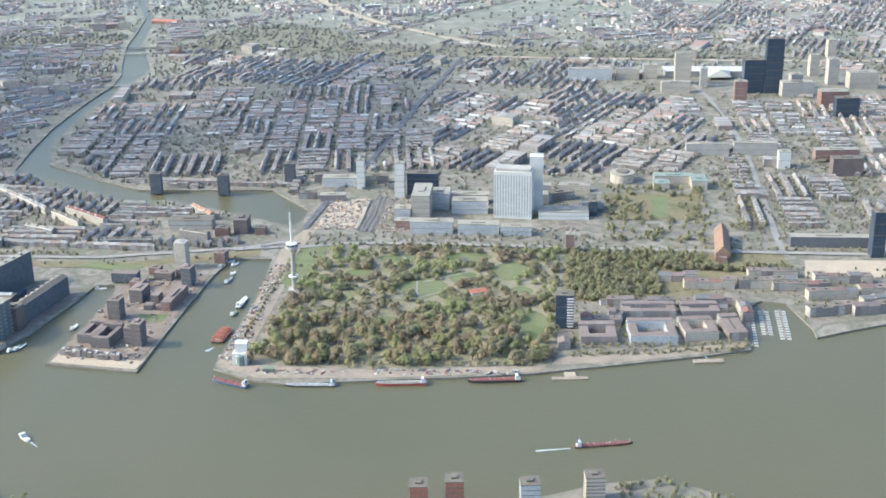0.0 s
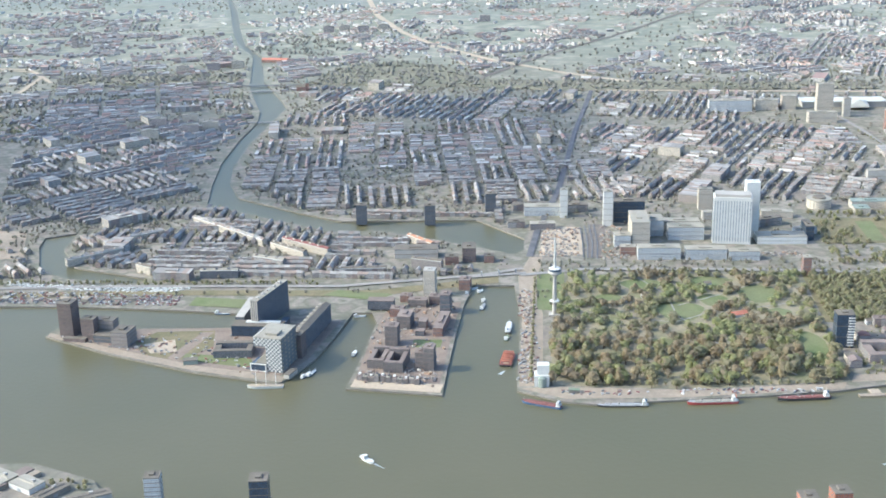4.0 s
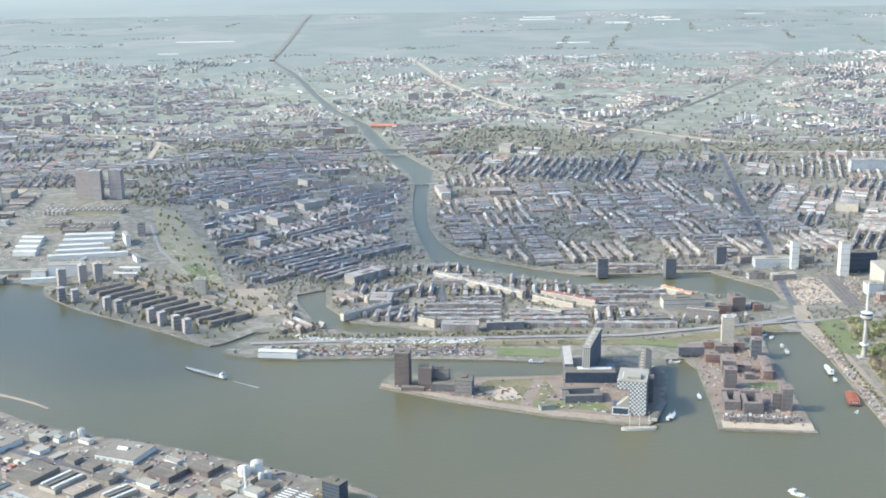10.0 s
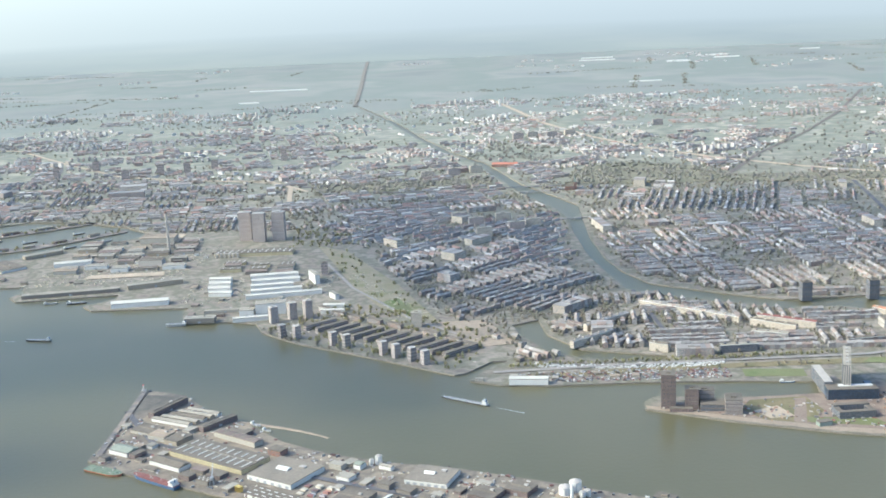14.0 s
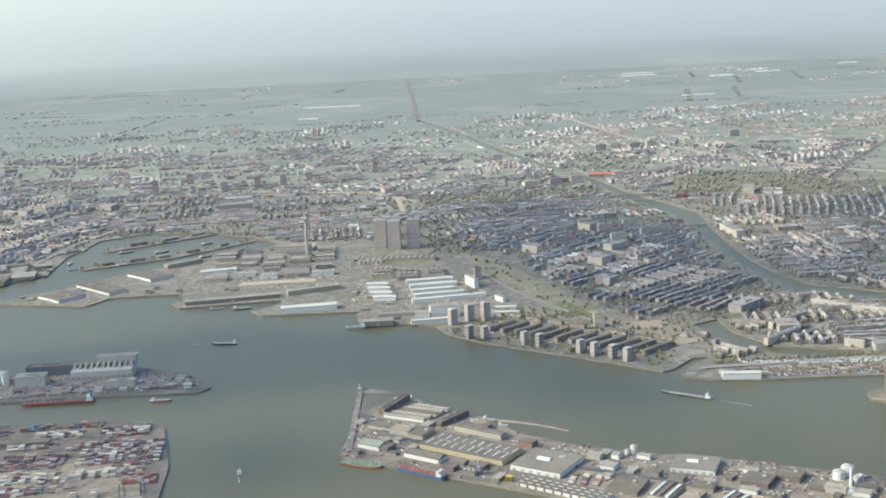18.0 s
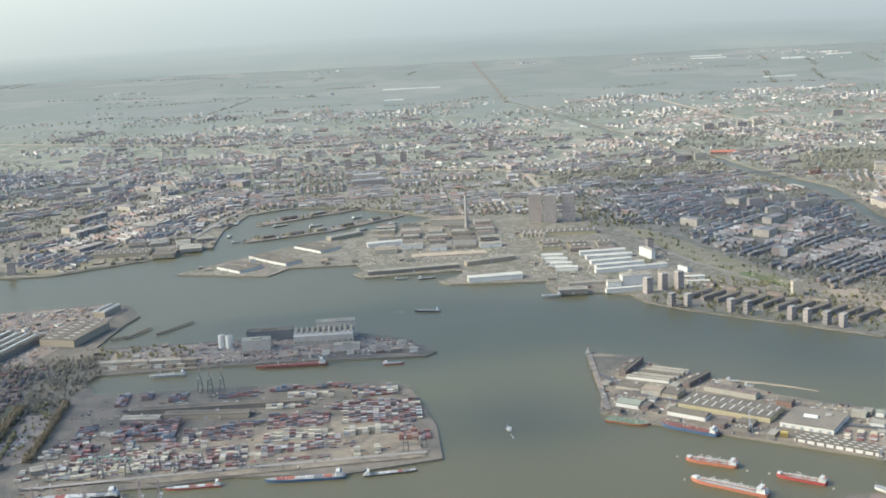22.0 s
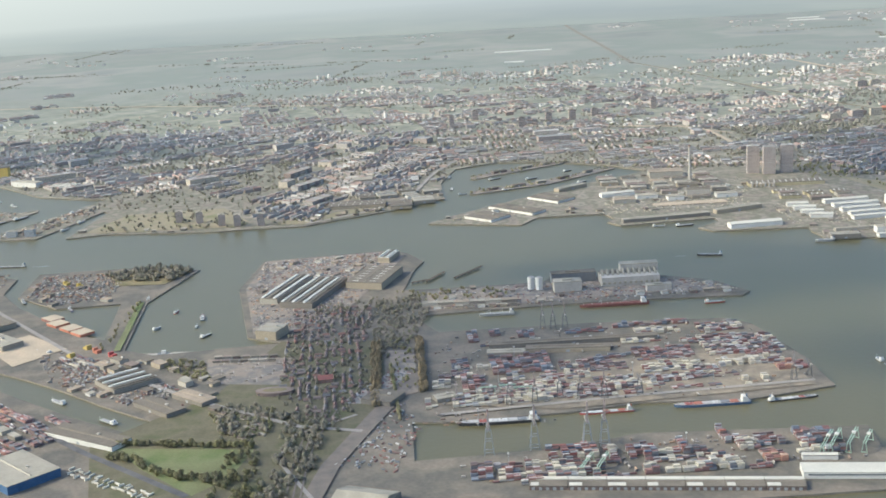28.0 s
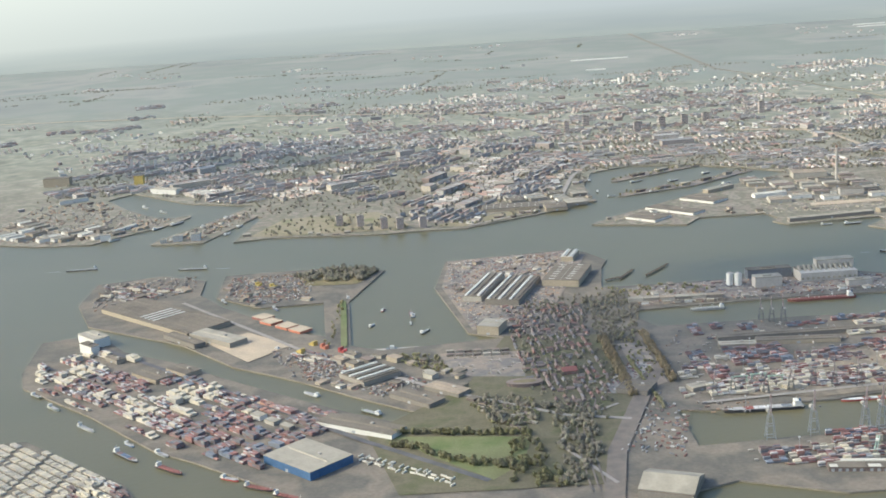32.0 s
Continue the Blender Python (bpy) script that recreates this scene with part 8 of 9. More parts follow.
# rail-mounted yard gantries
for x, y, r, L in ((-659, -197, 62, 20), (-655, -196, 62, 20), (-647, -195, 62, 18), (-641, -197, 62, 15), (-759, -207, 68, 15), (-766, -207, 68, 15), (-806, -110, 4, 7), (-796, -108, 4, 7), (-788, -112, 4, 7)):
    ob = thing("yard_gantry", x, y, r, "pale green travelling gantry over stacked containers", "crane", "yard gantries")
    for a in (-L / 2, L / 2):
        part("leg", Shape().beam((a, -1.2, 0), (a, -0.5, 4.6), 0.25).beam((a, 1.2, 0), (a, 0.5, 4.6), 0.25).beam((a, -1.3, 0.3), (a, 1.3, 0.3), 0.3), M["greengantry"], ob)
    part("girder", Shape().beam((-L / 2 - 1, -0.5, 4.8), (L / 2 + 1, -0.5, 4.8), 0.4).beam((-L / 2 - 1, 0.5, 4.8), (L / 2 + 1, 0.5, 4.8), 0.4), M["greengantry"], ob)
    part("trolley", Shape().box(L * 0.1, -0.8, 5.01, L * 0.1 + 1.6, 0.8, 5.7), M["white"], ob)
# low transit sheds on the isle's south quay
for k in range(6):
    hall(-838 + 10.2 * k, 57 - 0.25 * k, -1, 9.6, 5, 3.6, ("pale", "barrel", "tan")[k % 3])
for k in range(9):
    hall(-840 + 7 * k, 49.5 - 0.2 * k, -1, 4.5, 2.2, 2.4, ("grey", "white", "brown", "pale")[k % 4])
# light masts of the terminals
for x, y in ((-655, -62), (-707, -68), (-730, -95), (-772, -95), (-800, -90), (-690, -105), (-790, -60), (-800, -205), (-720, -192), (-668, -200), (-812, -150), (-1120, -60), (-1080, -110), (-1170, -20)):
    ob = thing("light_mast", x, y, 0, "tall slim floodlight mast on the terminal", "lamp", "light masts")
    part("pole", Shape().tube(0, 0, 0, 9, 0.16, 0.08, 6), M["steel"], ob)
    part("lamp_ring", Shape().tube(0, 0, 8.6, 9.0, 0.5, 0.5, 8), M["white"], ob)
T1 = [(-640, -108), (-653, -16), (-664, -4), (-740, -1), (-825, -4), (-838, -60), (-828, -128), (-770, -126), (-690, -124)]
T2 = [(-640, -180), (-642, -212), (-820, -215), (-825, -196), (-775, -188), (-740, -176)]
T3 = [(-1213, -22), (-1221, 36), (-1140, -10), (-1089, -57), (-1043, -99), (-1010, -124), (-1030, -165), (-1050, -197), (-1082, -168), (-1104, -151), (-1151, -99), (-1204, -47)]
ZONES = ((-1212, 44, "O", 3), (-1200, -8, "W", 4), (-1178, -15, "W", 4), (-1170, -60, "M", 3), (-1146, -48, "R", 3), (-1190, -35, "W", 3), (-1128, -82, "W", 3), (-1103, -82, "W", 4), (-1108, -105, "W", 3), (-1084, -133, "D", 4), (-1058, -157, "D", 4), (-1098, -118, "M", 3), (-1062, -69, "M", 3), (-1045, -92, "O", 2), (-1100, -46, "B", 2), (-1150, -84, "M", 3), (-1048, -172, "D", 4), (-1036, -146, "R", 3), (-1075, -100, "M", 2))
SHED_ZONES = [[(-1190, 8), (-1162, -2), (-1118, -32), (-1140, -48)], [(-1068, -112), (-1052, -112), (-1030, -138), (-1050, -146)]]
c44, s44 = math.cos(radians(-44)), math.sin(radians(-44))
def tidy_stack(kind, cx, cy, cols, rows, tall, angle, g):
    """A close block of containers of one family of colours, stepped down here and there."""
    c, q = math.cos(radians(angle)), math.sin(radians(angle))
    heap = g.choice(HEAPS[kind])
    for i in range(cols):
        low = g.choice((0, 0, 0, 1, 2))
        for j in range(rows):
            if g.random() < 0.08:
                heap = g.choice(HEAPS[kind])
            u, v = (i - (cols - 1) / 2) * 3.1, (j - (rows - 1) / 2) * 0.64
            for k in range(max(1, tall - low - (g.random() < 0.15))):
                heap.block(cx + c * u - q * v, cy + q * u + c * v, GROUND + 0.3 + 0.66 * k, 3.04, 0.61, 0.64, angle)


quay_rng = random.Random(12)
for k in range(9):
    tidy_stack("W", -416 + 2.5 * k, -152.5 - 1.8 * k, 2, 3, 1 + k % 2, 57, quay_rng)
for k in range(9):
    tidy_stack(quay_rng.choice("ROMW"), -437 + 5.5 * (k % 3) + 1.5 * (k // 3), -121 - 2.6 * (k % 3) + 4.2 * (k // 3), 1, quay_rng.randint(3, 5), quay_rng.randint(1, 2), -33, quay_rng)
silo(-402, -88.5, 1.7, 4.2, "white storage tank of the quayside plant")
silo(-405.5, -90, 1.2, 3.0, "small white tank of the quayside plant")
isle_rng = random.Random(44)
for i in range(22):
    for j in range(17):
        u, v = -100 + i * 10.4 + (i // 3) * 1.6, -54 + j * 6.3 + (j // 3) * 2.4
        x, y = -1120 + c44 * u - s44 * v, -70 + s44 * u + c44 * v
        if not all(inside(x + a, y + b, T3) for a, b in ((0, 0), (4, -4), (-4, 4), (2, 2), (-2, -2))) or any(inside(x, y, k) for k in SHED_ZONES) or isle_rng.random() < 0.13:
            continue
        z = min(ZONES, key=lambda q: math.hypot(q[0] - x, q[1] - y) * isle_rng.uniform(0.85, 1.15))
        tidy_stack(z[2], x, y, 3, isle_rng.choice((5, 6, 7, 8)), z[3] + isle_rng.choice((0, 0, 1)), -44, isle_rng)
for x, y, w, k in ((-1106, -54, 20, "B"), (-1076, -84, 18, "R"), (-1058, -98, 14, "O"), (-1120, -128, 24, "M"), (-1165, -84, 26, "W"), (-1190, -58, 20, "M"), (-1074, -168, 16, "D"), (-1048, -120, 14, "M")):
    stack_block(k, x, y, w, 3.4, -44, (1, 3), gap=0.2)
ship("barge", -1118, -160, -46, 22, 3.2, 0.8, "hullblack", "deckgrey", "container barge moored along the island quay", 0.1, 4, "box")
ship("barge", -1092, -180, -40, 20, 3.2, 0.8, "hullblack", "deckred", "dark barge moored along the island quay", 0.1, 4, "deckred")
ship("barge", -1150, -118, -44, 16, 2.6, 0.7, "steel", "deckgrey", "grey barge moored along the island quay", 0.12, 3)
FP += fill_halls(SHED_ZONES[0], -44, 17, 8, FP, ("pale", "grey", "grey_sky"), 8) + fill_halls(SHED_ZONES[1], -44, 12, 7, FP, ("white", "pale"), 5)
yard([(-1060, 0), (-1030, -10), (-1000, -40), (-1010, -60), (-1050, -25)], -44, 20, 16, -1075, -4, 0.6, mixed_kind, (1, 3), run=3)
yard([(-1225, 170), (-1190, 195), (-1155, 175), (-1150, 150), (-1215, 128)], -20, 48, 24, -1238, 128, 0.6, mixed_kind, (1, 3), run=3)
yard([(-430, -150), (-330, -208), (-310, -208), (-400, -146)], -33, 12, 40, -436, -156, 0.6, mixed_kind, (1, 2), run=5)
yard([(-1130, -183), (-1108, -200), (-1090, -240), (-1150, -240)], -44, 30, 16, -1152, -196, 0.7, mixed_kind, (1, 3), run=3)
white_cars = Shape()
LOT = [(-1194, -138), (-1178, -136), (-1150, -161), (-1112, -196), (-1104, -240), (-1270, -240)]
for i in range(120):
    for j in range(26):
        u, v = -70 + i * 1.12, -60 + j * 4.7
        x, y = -1175 + c44 * u - s44 * v, -185 + s44 * u + c44 * v
        if inside(x, y, LOT) and rng.random() < 0.86 and (i + 3 * j) % 23 > 2:
            white_cars.block(x, y, GROUND + 0.1, 0.78, rng.uniform(2.6, 3.3), rng.uniform(0.8, 1.05), -44 + rng.uniform(-2, 2))
tagged(new("parked_trucks", white_cars.mesh("parked_trucks", M["boxes_white"])), "rows of parked white trailers", "trucks", kind="stuff")
tagged(new("container_stacks", white_mass.mesh("container_stacks", M["boxes_white"])), "long rows of white refrigerated containers", "containers", kind="stuff")
tagged(new("container_stacks", dark_mass.mesh("container_stacks", M["boxes_dark"])), "stacks of dark brown and blue containers", "containers", kind="stuff")
for heap, m, lab in ((red_mass, "boxes_red", "stacks of red and brown containers"), (orange_mass, "boxes_orange", "stacks of orange containers"), (blue_mass, "boxes_blue", "stacks of blue containers")):
    tagged(new("container_stacks", heap.mesh("container_stacks", M[m])), lab, "containers", kind="stuff")
tagged(new("container_stacks", mass.mesh("container_stacks", M["boxes"])), "long stacks of weathered steel containers in mixed colours", "containers", kind="stuff")
for x, y, z, a in single:
    ob = new("container", BOX)
    ob.matrix_basis = pose(x, y, z, 0, 0, a)
    tagged(ob, "weathered steel shipping container in a stack", "container", "terminal containers")
wb = block_thing("warehouse", -1186, 14, -44, 14, 6, 6, "white", "greyroof", "bright white warehouse among containers", 0)
for x, y, c in ((-1078, 58, "orange"), (-1066, 46, "orange"), (-1056, 36, "orange"), (-1085, 70, "deckred")):
    ob = thing("cargo_stack", x, y, -44, "neat block of stacked orange cargo", "cargo")
    part("stack", Shape().box(-6, -5, 0, 6, 5, 1.5), M[c], ob)
    part("tarpaulin", Shape().box(-6.1, -5.1, 1.505, 6.1, 5.1, 1.7), M["sand"], ob)
for x, y, m in ((-1044, 4, "yellow"), (-1036, -4, "orange"), (-1024, -14, "red"), (-1050, -10, "yellow"), (-1018, -22, "orange"), (-1090, 150, "yellow"), (-1102, 158, "yellow")):
    ob = thing("cargo_stack", x, y, -44, "stack of coloured steel cargo units", "cargo")
    for k in range(3):
        part("unit", Shape().box(-2.4 + 1.7 * k, -1.6, 0, -0.9 + 1.7 * k, 1.6, 1.2 + 0.8 * ((k * 7 + int(x)) % 3)), M[m], ob)

# ---- cranes ----
for x, y in ((-808, -184), (-787, -181), (-763, -181), (-755, -180)):
    crane(x, y, 2, 1.3)
for x, y, s in ((-770, -118, 0.95), (-748, -122, 1.0), (-730, -120, 0.95), (-796, -125, 0.9), (-812, -121, 0.8), (-650, -110, 0.9), (-641, -106, 0.8), (-783, -124, 0.95), (-760, -121, 0.9), (-822, -124, 0.8)):
    crane(x, y, 182, s, "darksteel", rng.random() < 0.6)
for x, y in ((-764, -4), (-770, -2), (-757, -4)):
    crane(x, y, 182, 0.95, "darksteel")
for x, y, s, m in ((-431, -150, 0.8, "slate"), (-427, -153, 0.8, "slate"), (-390, -180, 1.0, "orange"), (-352, -196, 0.8, "yellow"), (-406, -173, 0.7, "steel"), (-397, -178, 0.7, "steel"), (-480, -106, 0.7, "steel"), (-415, -217, 0.9, "steel")):
    ob = thing("jib_crane", x, y, rng.uniform(0, 360), "slewing harbour crane with a raised jib", "crane", "jib cranes")
    part("portal", Shape().beam((-1, -1, 0), (-0.6, -0.6, 4 * s), 0.3).beam((1, -1, 0), (0.6, -0.6, 4 * s), 0.3).beam((1, 1, 0), (0.6, 0.6, 4 * s), 0.3).beam((-1, 1, 0), (-0.6, 0.6, 4 * s), 0.3), M[m], ob)
    part("cabin", Shape().box(-1, -0.8, 4 * s, 1, 0.8, 6 * s), M[m], ob)
    part("jib", Shape().beam((0.6, 0, 5 * s), (7 * s, 0, 13 * s), 0.4), M[m], ob)
ob = thing("cargo_rack", -466, -115, -33, "yellow steel frame standing on the quay", "frame")
for k in range(4):
    part("post", Shape().box(-1.5 + k, -1, 0, -1.3 + k, 1, 2.6), M["yellow"], ob)
part("top", Shape().box(-1.6, -1.1, 2.605, 1.9, 1.1, 2.9), M["yellow"], ob)

# ---- ships ----
ship("barge", -9, -107.5, 159, 19, 3.6, 1.1, "hullblue", "deckred", "blue and red river barge moored at the quay", 0.1, 3, "deckred")
ship("barge", 27, -107.8, 182, 23, 3.0, 0.7, "hullblack", "deckgrey", "grey inland barge moored at the quay", 0.09, 5, "deckgrey")
ship("coaster", 67, -104.8, 185, 23, 3.2, 1.2, "red", "deckgrey", "red-hulled coaster with white hatches", 0.1, 4, "paleroof")
ship("coaster", 108, -100.2, 186, 24, 3.2, 1.2, "hullblack", "deckred", "dark coaster with a red deck", 0.1, 4, "deckred")
ship("barge", 153, -155, 11, 24, 2.6, 0.6, "hullblack", "deckred", "long brown river barge under way", 0.08, 5, "deckred")
ship("barge", -358, -4, 145, 31, 3.0, 0.6, "hullblack", "deckgrey", "long white-edged river barge under way", 0.09, 6, "deckgrey")
ship("ferry", -81, -161, -42, 6.5, 2.4, 0.8, "white", "white", "small white fast ferry on the river", 0.5, 0)
ship("ferry", -598, -84, 100, 6, 2.2, 0.8, "white", "deckgrey", "small white workboat on the river", 0.4, 0)
ship("barge", -640, 150, 170, 18, 2.6, 0.9, "hullblack", "deckgrey", "dark river vessel under way", 0.12, 3)
ship("deck_barge", -537, -82, -30, 23, 7, 0.9, "orange", "deckgreen", "orange flat barge with a green deck", 0, 6, "deckgreen")
ship("cargo_ship", -508.5, -98, 143, 31, 5, 1.8, "hullblue", "deckred", "blue cargo ship with an open red deck", 0.1, 5, "deckred")
ship("tanker", -507, -141, 150, 25, 5, 1.6, "orange", "deckred", "orange tanker with red deck pipes", 0.14, 5, "deckred", 2)
ship("tanker", -505.5, -169.5, 143, 37, 5.2, 1.7, "orange", "deckgrey", "long orange-red tanker with grey deck pipes", 0.11, 6, "deckgrey", 2)
ship("tanker", -472, -165, 146, 23, 4.4, 1.5, "red", "deckred", "red tanker moored at buoys", 0.14, 4, "deckred")
ship("tanker", -507, -197, 142, 37, 5.2, 1.6, "red", "deckred", "red tanker with white deckhouse", 0.11, 6, "deckred", 2)
for x, y in ((-521, -131), (-493, -152), (-523, -158), (-487, -186), (-484, -156), (-461, -176), (-524, -183), (-489, -212)):
    bo = thing("mooring_buoy", x, y, 0, "small pale mooring buoy in the harbour", "buoy", "mooring buoys", z=0.0)
    part("float", Shape().tube(0, 0, -0.2, 0.55, 0.6, 0.5, 10), M["concrete"], bo)
    part("post", Shape().tube(0, 0, 0.555, 1.3, 0.08, 0.06, 6), M["yellow"], bo)
ship("tug", -440, -181, 125, 11, 3.4, 1.2, "white", "deckgrey", "white offshore vessel with a tall mast", 0.4, 0)
ship("heavy_barge", -24.5, -57, 82, 17, 6.5, 1.0, "hullblack", "deckred", "orange work pontoon crowded with frames", 0, 0)
ob = bpy.data.objects["heavy_barge"]
for k in range(6):
    a = -6.5 + 2.3 * k
    part("frame", Shape().beam((a, -2.4, 1.0), (a, -2.4, 2.6), 0.3).beam((a, 2.4, 1.0), (a, 2.4, 2.6), 0.3).beam((a, -2.4, 2.6), (a, 2.4, 2.6), 0.35).beam((a, -2.4, 2.6), (a + 2.2, 2.4, 1.1), 0.2), M["orange"], ob)
    part("cargo", Shape().box(a - 0.5, -1.6, 1.0, a + 0.7, 1.0 + 0.3 * (k % 3), 1.5 + 0.3 * (k % 2)), M["deckred" if k % 2 else "goods"], ob)
ship("houseboat", -24, -16, 86, 14, 3.2, 1.0, "hullblack", "white", "moored white passenger boat", 0.3, 2, "white")
ship("workboat", -25, -30, 80, 6, 2.2, 0.7, "deckgreen", "deckgreen", "small green moored workboat", 0.3, 0)
ship("workboat", -38, 14, 80, 9, 2.2, 0.6, "hullblue", "deckgrey", "small moored river boat", 0.2, 2)
ship("sailing_ship", -137, -89.5, 182, 17, 3, 1.2, "white", "sand", "white three-masted sailing ship moored at the pier", 0, 0, derrick=0)
for k in range(3):
    ob = bpy.data.objects["sailing_ship"]
    part("mast", Shape().tube(-5 + 4.6 * k, 0, 1.2, 9.5, 0.14, 0.07, 6).beam((-5 + 4.6 * k, -1.6, 5), (-5 + 4.6 * k, 1.6, 5), 0.1).beam((-5 + 4.6 * k, -1.2, 7), (-5 + 4.6 * k, 1.2, 7), 0.1), M["white"], ob)
for x, y, r, L in ((-120, -76, 70, 8), (-117.5, -74, 70, 8), (-103, 0, 8, 6), (-178, 4, -6, 8), (-44, 42, 30, 6), (-47, 36, 80, 6), (-38, 24, 80, 5), (-40, 38, 60, 5), (-100, -50, 85, 7)):
    ship("workboat", x, y, r, L, 1.8, 0.6, "hullblue" if L > 6 else "white", "white", "small boat moored in the harbour basin", 0.3, 0, group="harbour boats")
ship("container_ship", -802, -145.5, 182, 40, 4.6, 1.6, "hullblack", "deckgrey", "container feeder ship loading at the terminal", 0.1, 6, "box")
ship("barge", -749, -139, 184, 27, 3, 0.8, "red", "deckgrey", "red and white container barge at the terminal", 0.09, 5, "box")
ship("container_ship", -697, -136.2, 182, 38, 4.4, 1.4, "hullblue", "deckgrey", "blue container feeder with coloured boxes", 0.09, 6, "box")
ship("barge", -657, -133.5, 8, 26, 3, 0.7, "hullblack", "deckgrey", "container barge with mixed boxes", 0.09, 6, "box")
ship("bulk_carrier", -722, 40, 182, 44, 4.4, 1.4, "deckred", "deckred", "dull red bulk carrier berthed at the works", 0.08, 6, "deckred", 2)
ship("coaster", -796, 32, 182, 22, 3.6, 1.4, "steel", "deckgrey", "grey vessel berthed by old cranes", 0.12, 4, "deckgrey", 2)
ship("barge", -1165, 225, 176, 24, 2.8, 0.6, "hullblack", "deckgrey", "dark barge under way", 0.1, 4)
ship("barge", -1260, 245, 182, 26, 2.8, 0.6, "hullblack", "deckgrey", "dark barge under way", 0.1, 4)
ship("coaster", -552, 172, 180, 14, 3, 1.6, "steel", "white", "pale grey ship at the quay", 0.2, 2)
for x, y, r in ((-1032, 112, 100), (-1010, 40, 70), (-1005, 75, 80), (-985, 60, 100), (-985, 40, 92), (-975, 20, 60), (-1070, 2, 150), (-1102, 28, -40), (-1035, -85, 140), (-1000, -118, 140), (-1135, -80, -44), (-1195, -62, -44), (-1178, -84, -44), (-1120, -145, -44), (-1100, -160, -44), (-1060, -195, -30), (-660, 35, 2), (-1120, 118, -60), (-1080, 93, -60)):
    L = rng.uniform(6, 14)
    ship("workboat", x, y, r, L, L * 0.24, 0.7, rng.choice(("hullblack", "hullblue", "red", "steel")), rng.choice(("deckgrey", "deckgreen", "deckred", "white")), "small work vessel moored in the port", 0.22, int(L // 5), group="port boats")
for x, y in ((-1030, -214, ), (-1045, -203)):
    ship("barge", x, y - 4, -30, 16, 2.8, 0.7, "hullblack", "deckred", "moored barge with red covers", 0.1, 4, "deckred")
# marina and clutter of small craft and parked cars
boats, cars = Shape(), Shape()
for x, y in spots_in([(-318, 58), (-300, 48), (-240, 46), (-205, 44), (-205, 36), (-250, 36), (-312, 46)], 230):
    boats.block(x, y, 0.95, 2.2, 0.7, 0.5, rng.choice((60, 65, 150)))
for x, y, r, L in ((229, -33, 85, 50), (245, -32, 85, 36), (237, -30, 85, 30)):
    ob = thing("marina_jetty", x, y, r, "narrow floating jetty of the marina", "jetty", z=0.0)
    part("deck", Shape().box(-L / 2, -0.35, 0.1, L / 2, 0.35, 0.5), M["quay"], ob)
    for k in range(int(L // 3)):
        for e in (-1, 1):
            boats.block(x + math.cos(radians(r)) * (-L / 2 + 3 * k) - math.sin(radians(r)) * 1.6 * e, y + math.sin(radians(r)) * (-L / 2 + 3 * k) + math.cos(radians(r)) * 1.6 * e, 0.0, 2.0, 0.7, 0.6, r + 90)
tagged(new("small_boats", boats.mesh("small_boats", M["white"])), "rows of small white pleasure boats", "boats", kind="stuff")
for ring, n in (([(-206, 31), (-300, 36), (-330, 34), (-300, 18), (-206, 14)], 520), ([(-882, -111), (-871, -113), (-845, -72), (-855, -60)], 160), ([(-290, -160), (-282, -152), (-296, -190), (-302, -182)], 60), ([(-20, -88), (-8, -88), (-10, 40), (-18, 40)], 90),
                ([(0, -100), (120, -95), (120, -91), (0, -94)], 90), ([(-840, -150), (-850, -110), (-880, -190), (-850, -200)], 160)) + ((QUAY, 900), ([(-262, -30), (-140, -75), (-140, -60), (-200, -30)], 60),
                ([(-950, 195), (-875, 205), (-860, 180), (-935, 70), (-962, 120)], 420), ([(-1125, 180), (-1080, 180), (-1060, 110), (-1095, 105), (-1122, 130)], 240), ([(-1060, 0), (-1000, -40), (-950, -100), (-984, -107), (-1040, -58)], 300), ([(-835, 92), (-690, 98), (-655, 82), (-642, 56), (-835, 44)], 260)):
    for x, y in spots_in(ring, n, FQ + FP if n > 200 else ()):
        cars.block(x, y, GROUND + 0.06, rng.uniform(0.9, 2.2), 0.5, rng.uniform(0.35, 0.9), rng.choice((0, 57, -33, -44, 46)))
vans = Shape()
for x, y in spots_in(QUAY_IN, 560, FQ) + spots_in([(-490, 150), (-350, 60), (-340, 100), (-440, 205)], 120) + spots_in([(-560, 225), (-470, 215), (-440, 290), (-560, 300)], 160, FN) + spots_in([(-660, 58), (-640, 60), (-660, 80), (-700, 66)], 40) + spots_in([(-700, 290), (-570, 300), (-560, 420), (-690, 350)], 240, FN) + spots_in([(-395, 155), (-375, 165), (-430, 300), (-445, 290)], 90):
    vans.block(x, y, GROUND + 0.06, rng.uniform(0.7, 2.0), 0.5, rng.uniform(0.4, 0.8), rng.choice((57, -33, 60, -30, 10)))
tagged(new("parked_vans", vans.mesh("parked_vans", M["boxes_white"])), "many white vans and small trailers on the yards", "vehicles", kind="stuff")
tagged(new("parked_vehicles", cars.mesh("parked_vehicles", M["boxes"])), "scattered parked vehicles and stacked goods", "vehicles", kind="stuff")
goods = Shape()
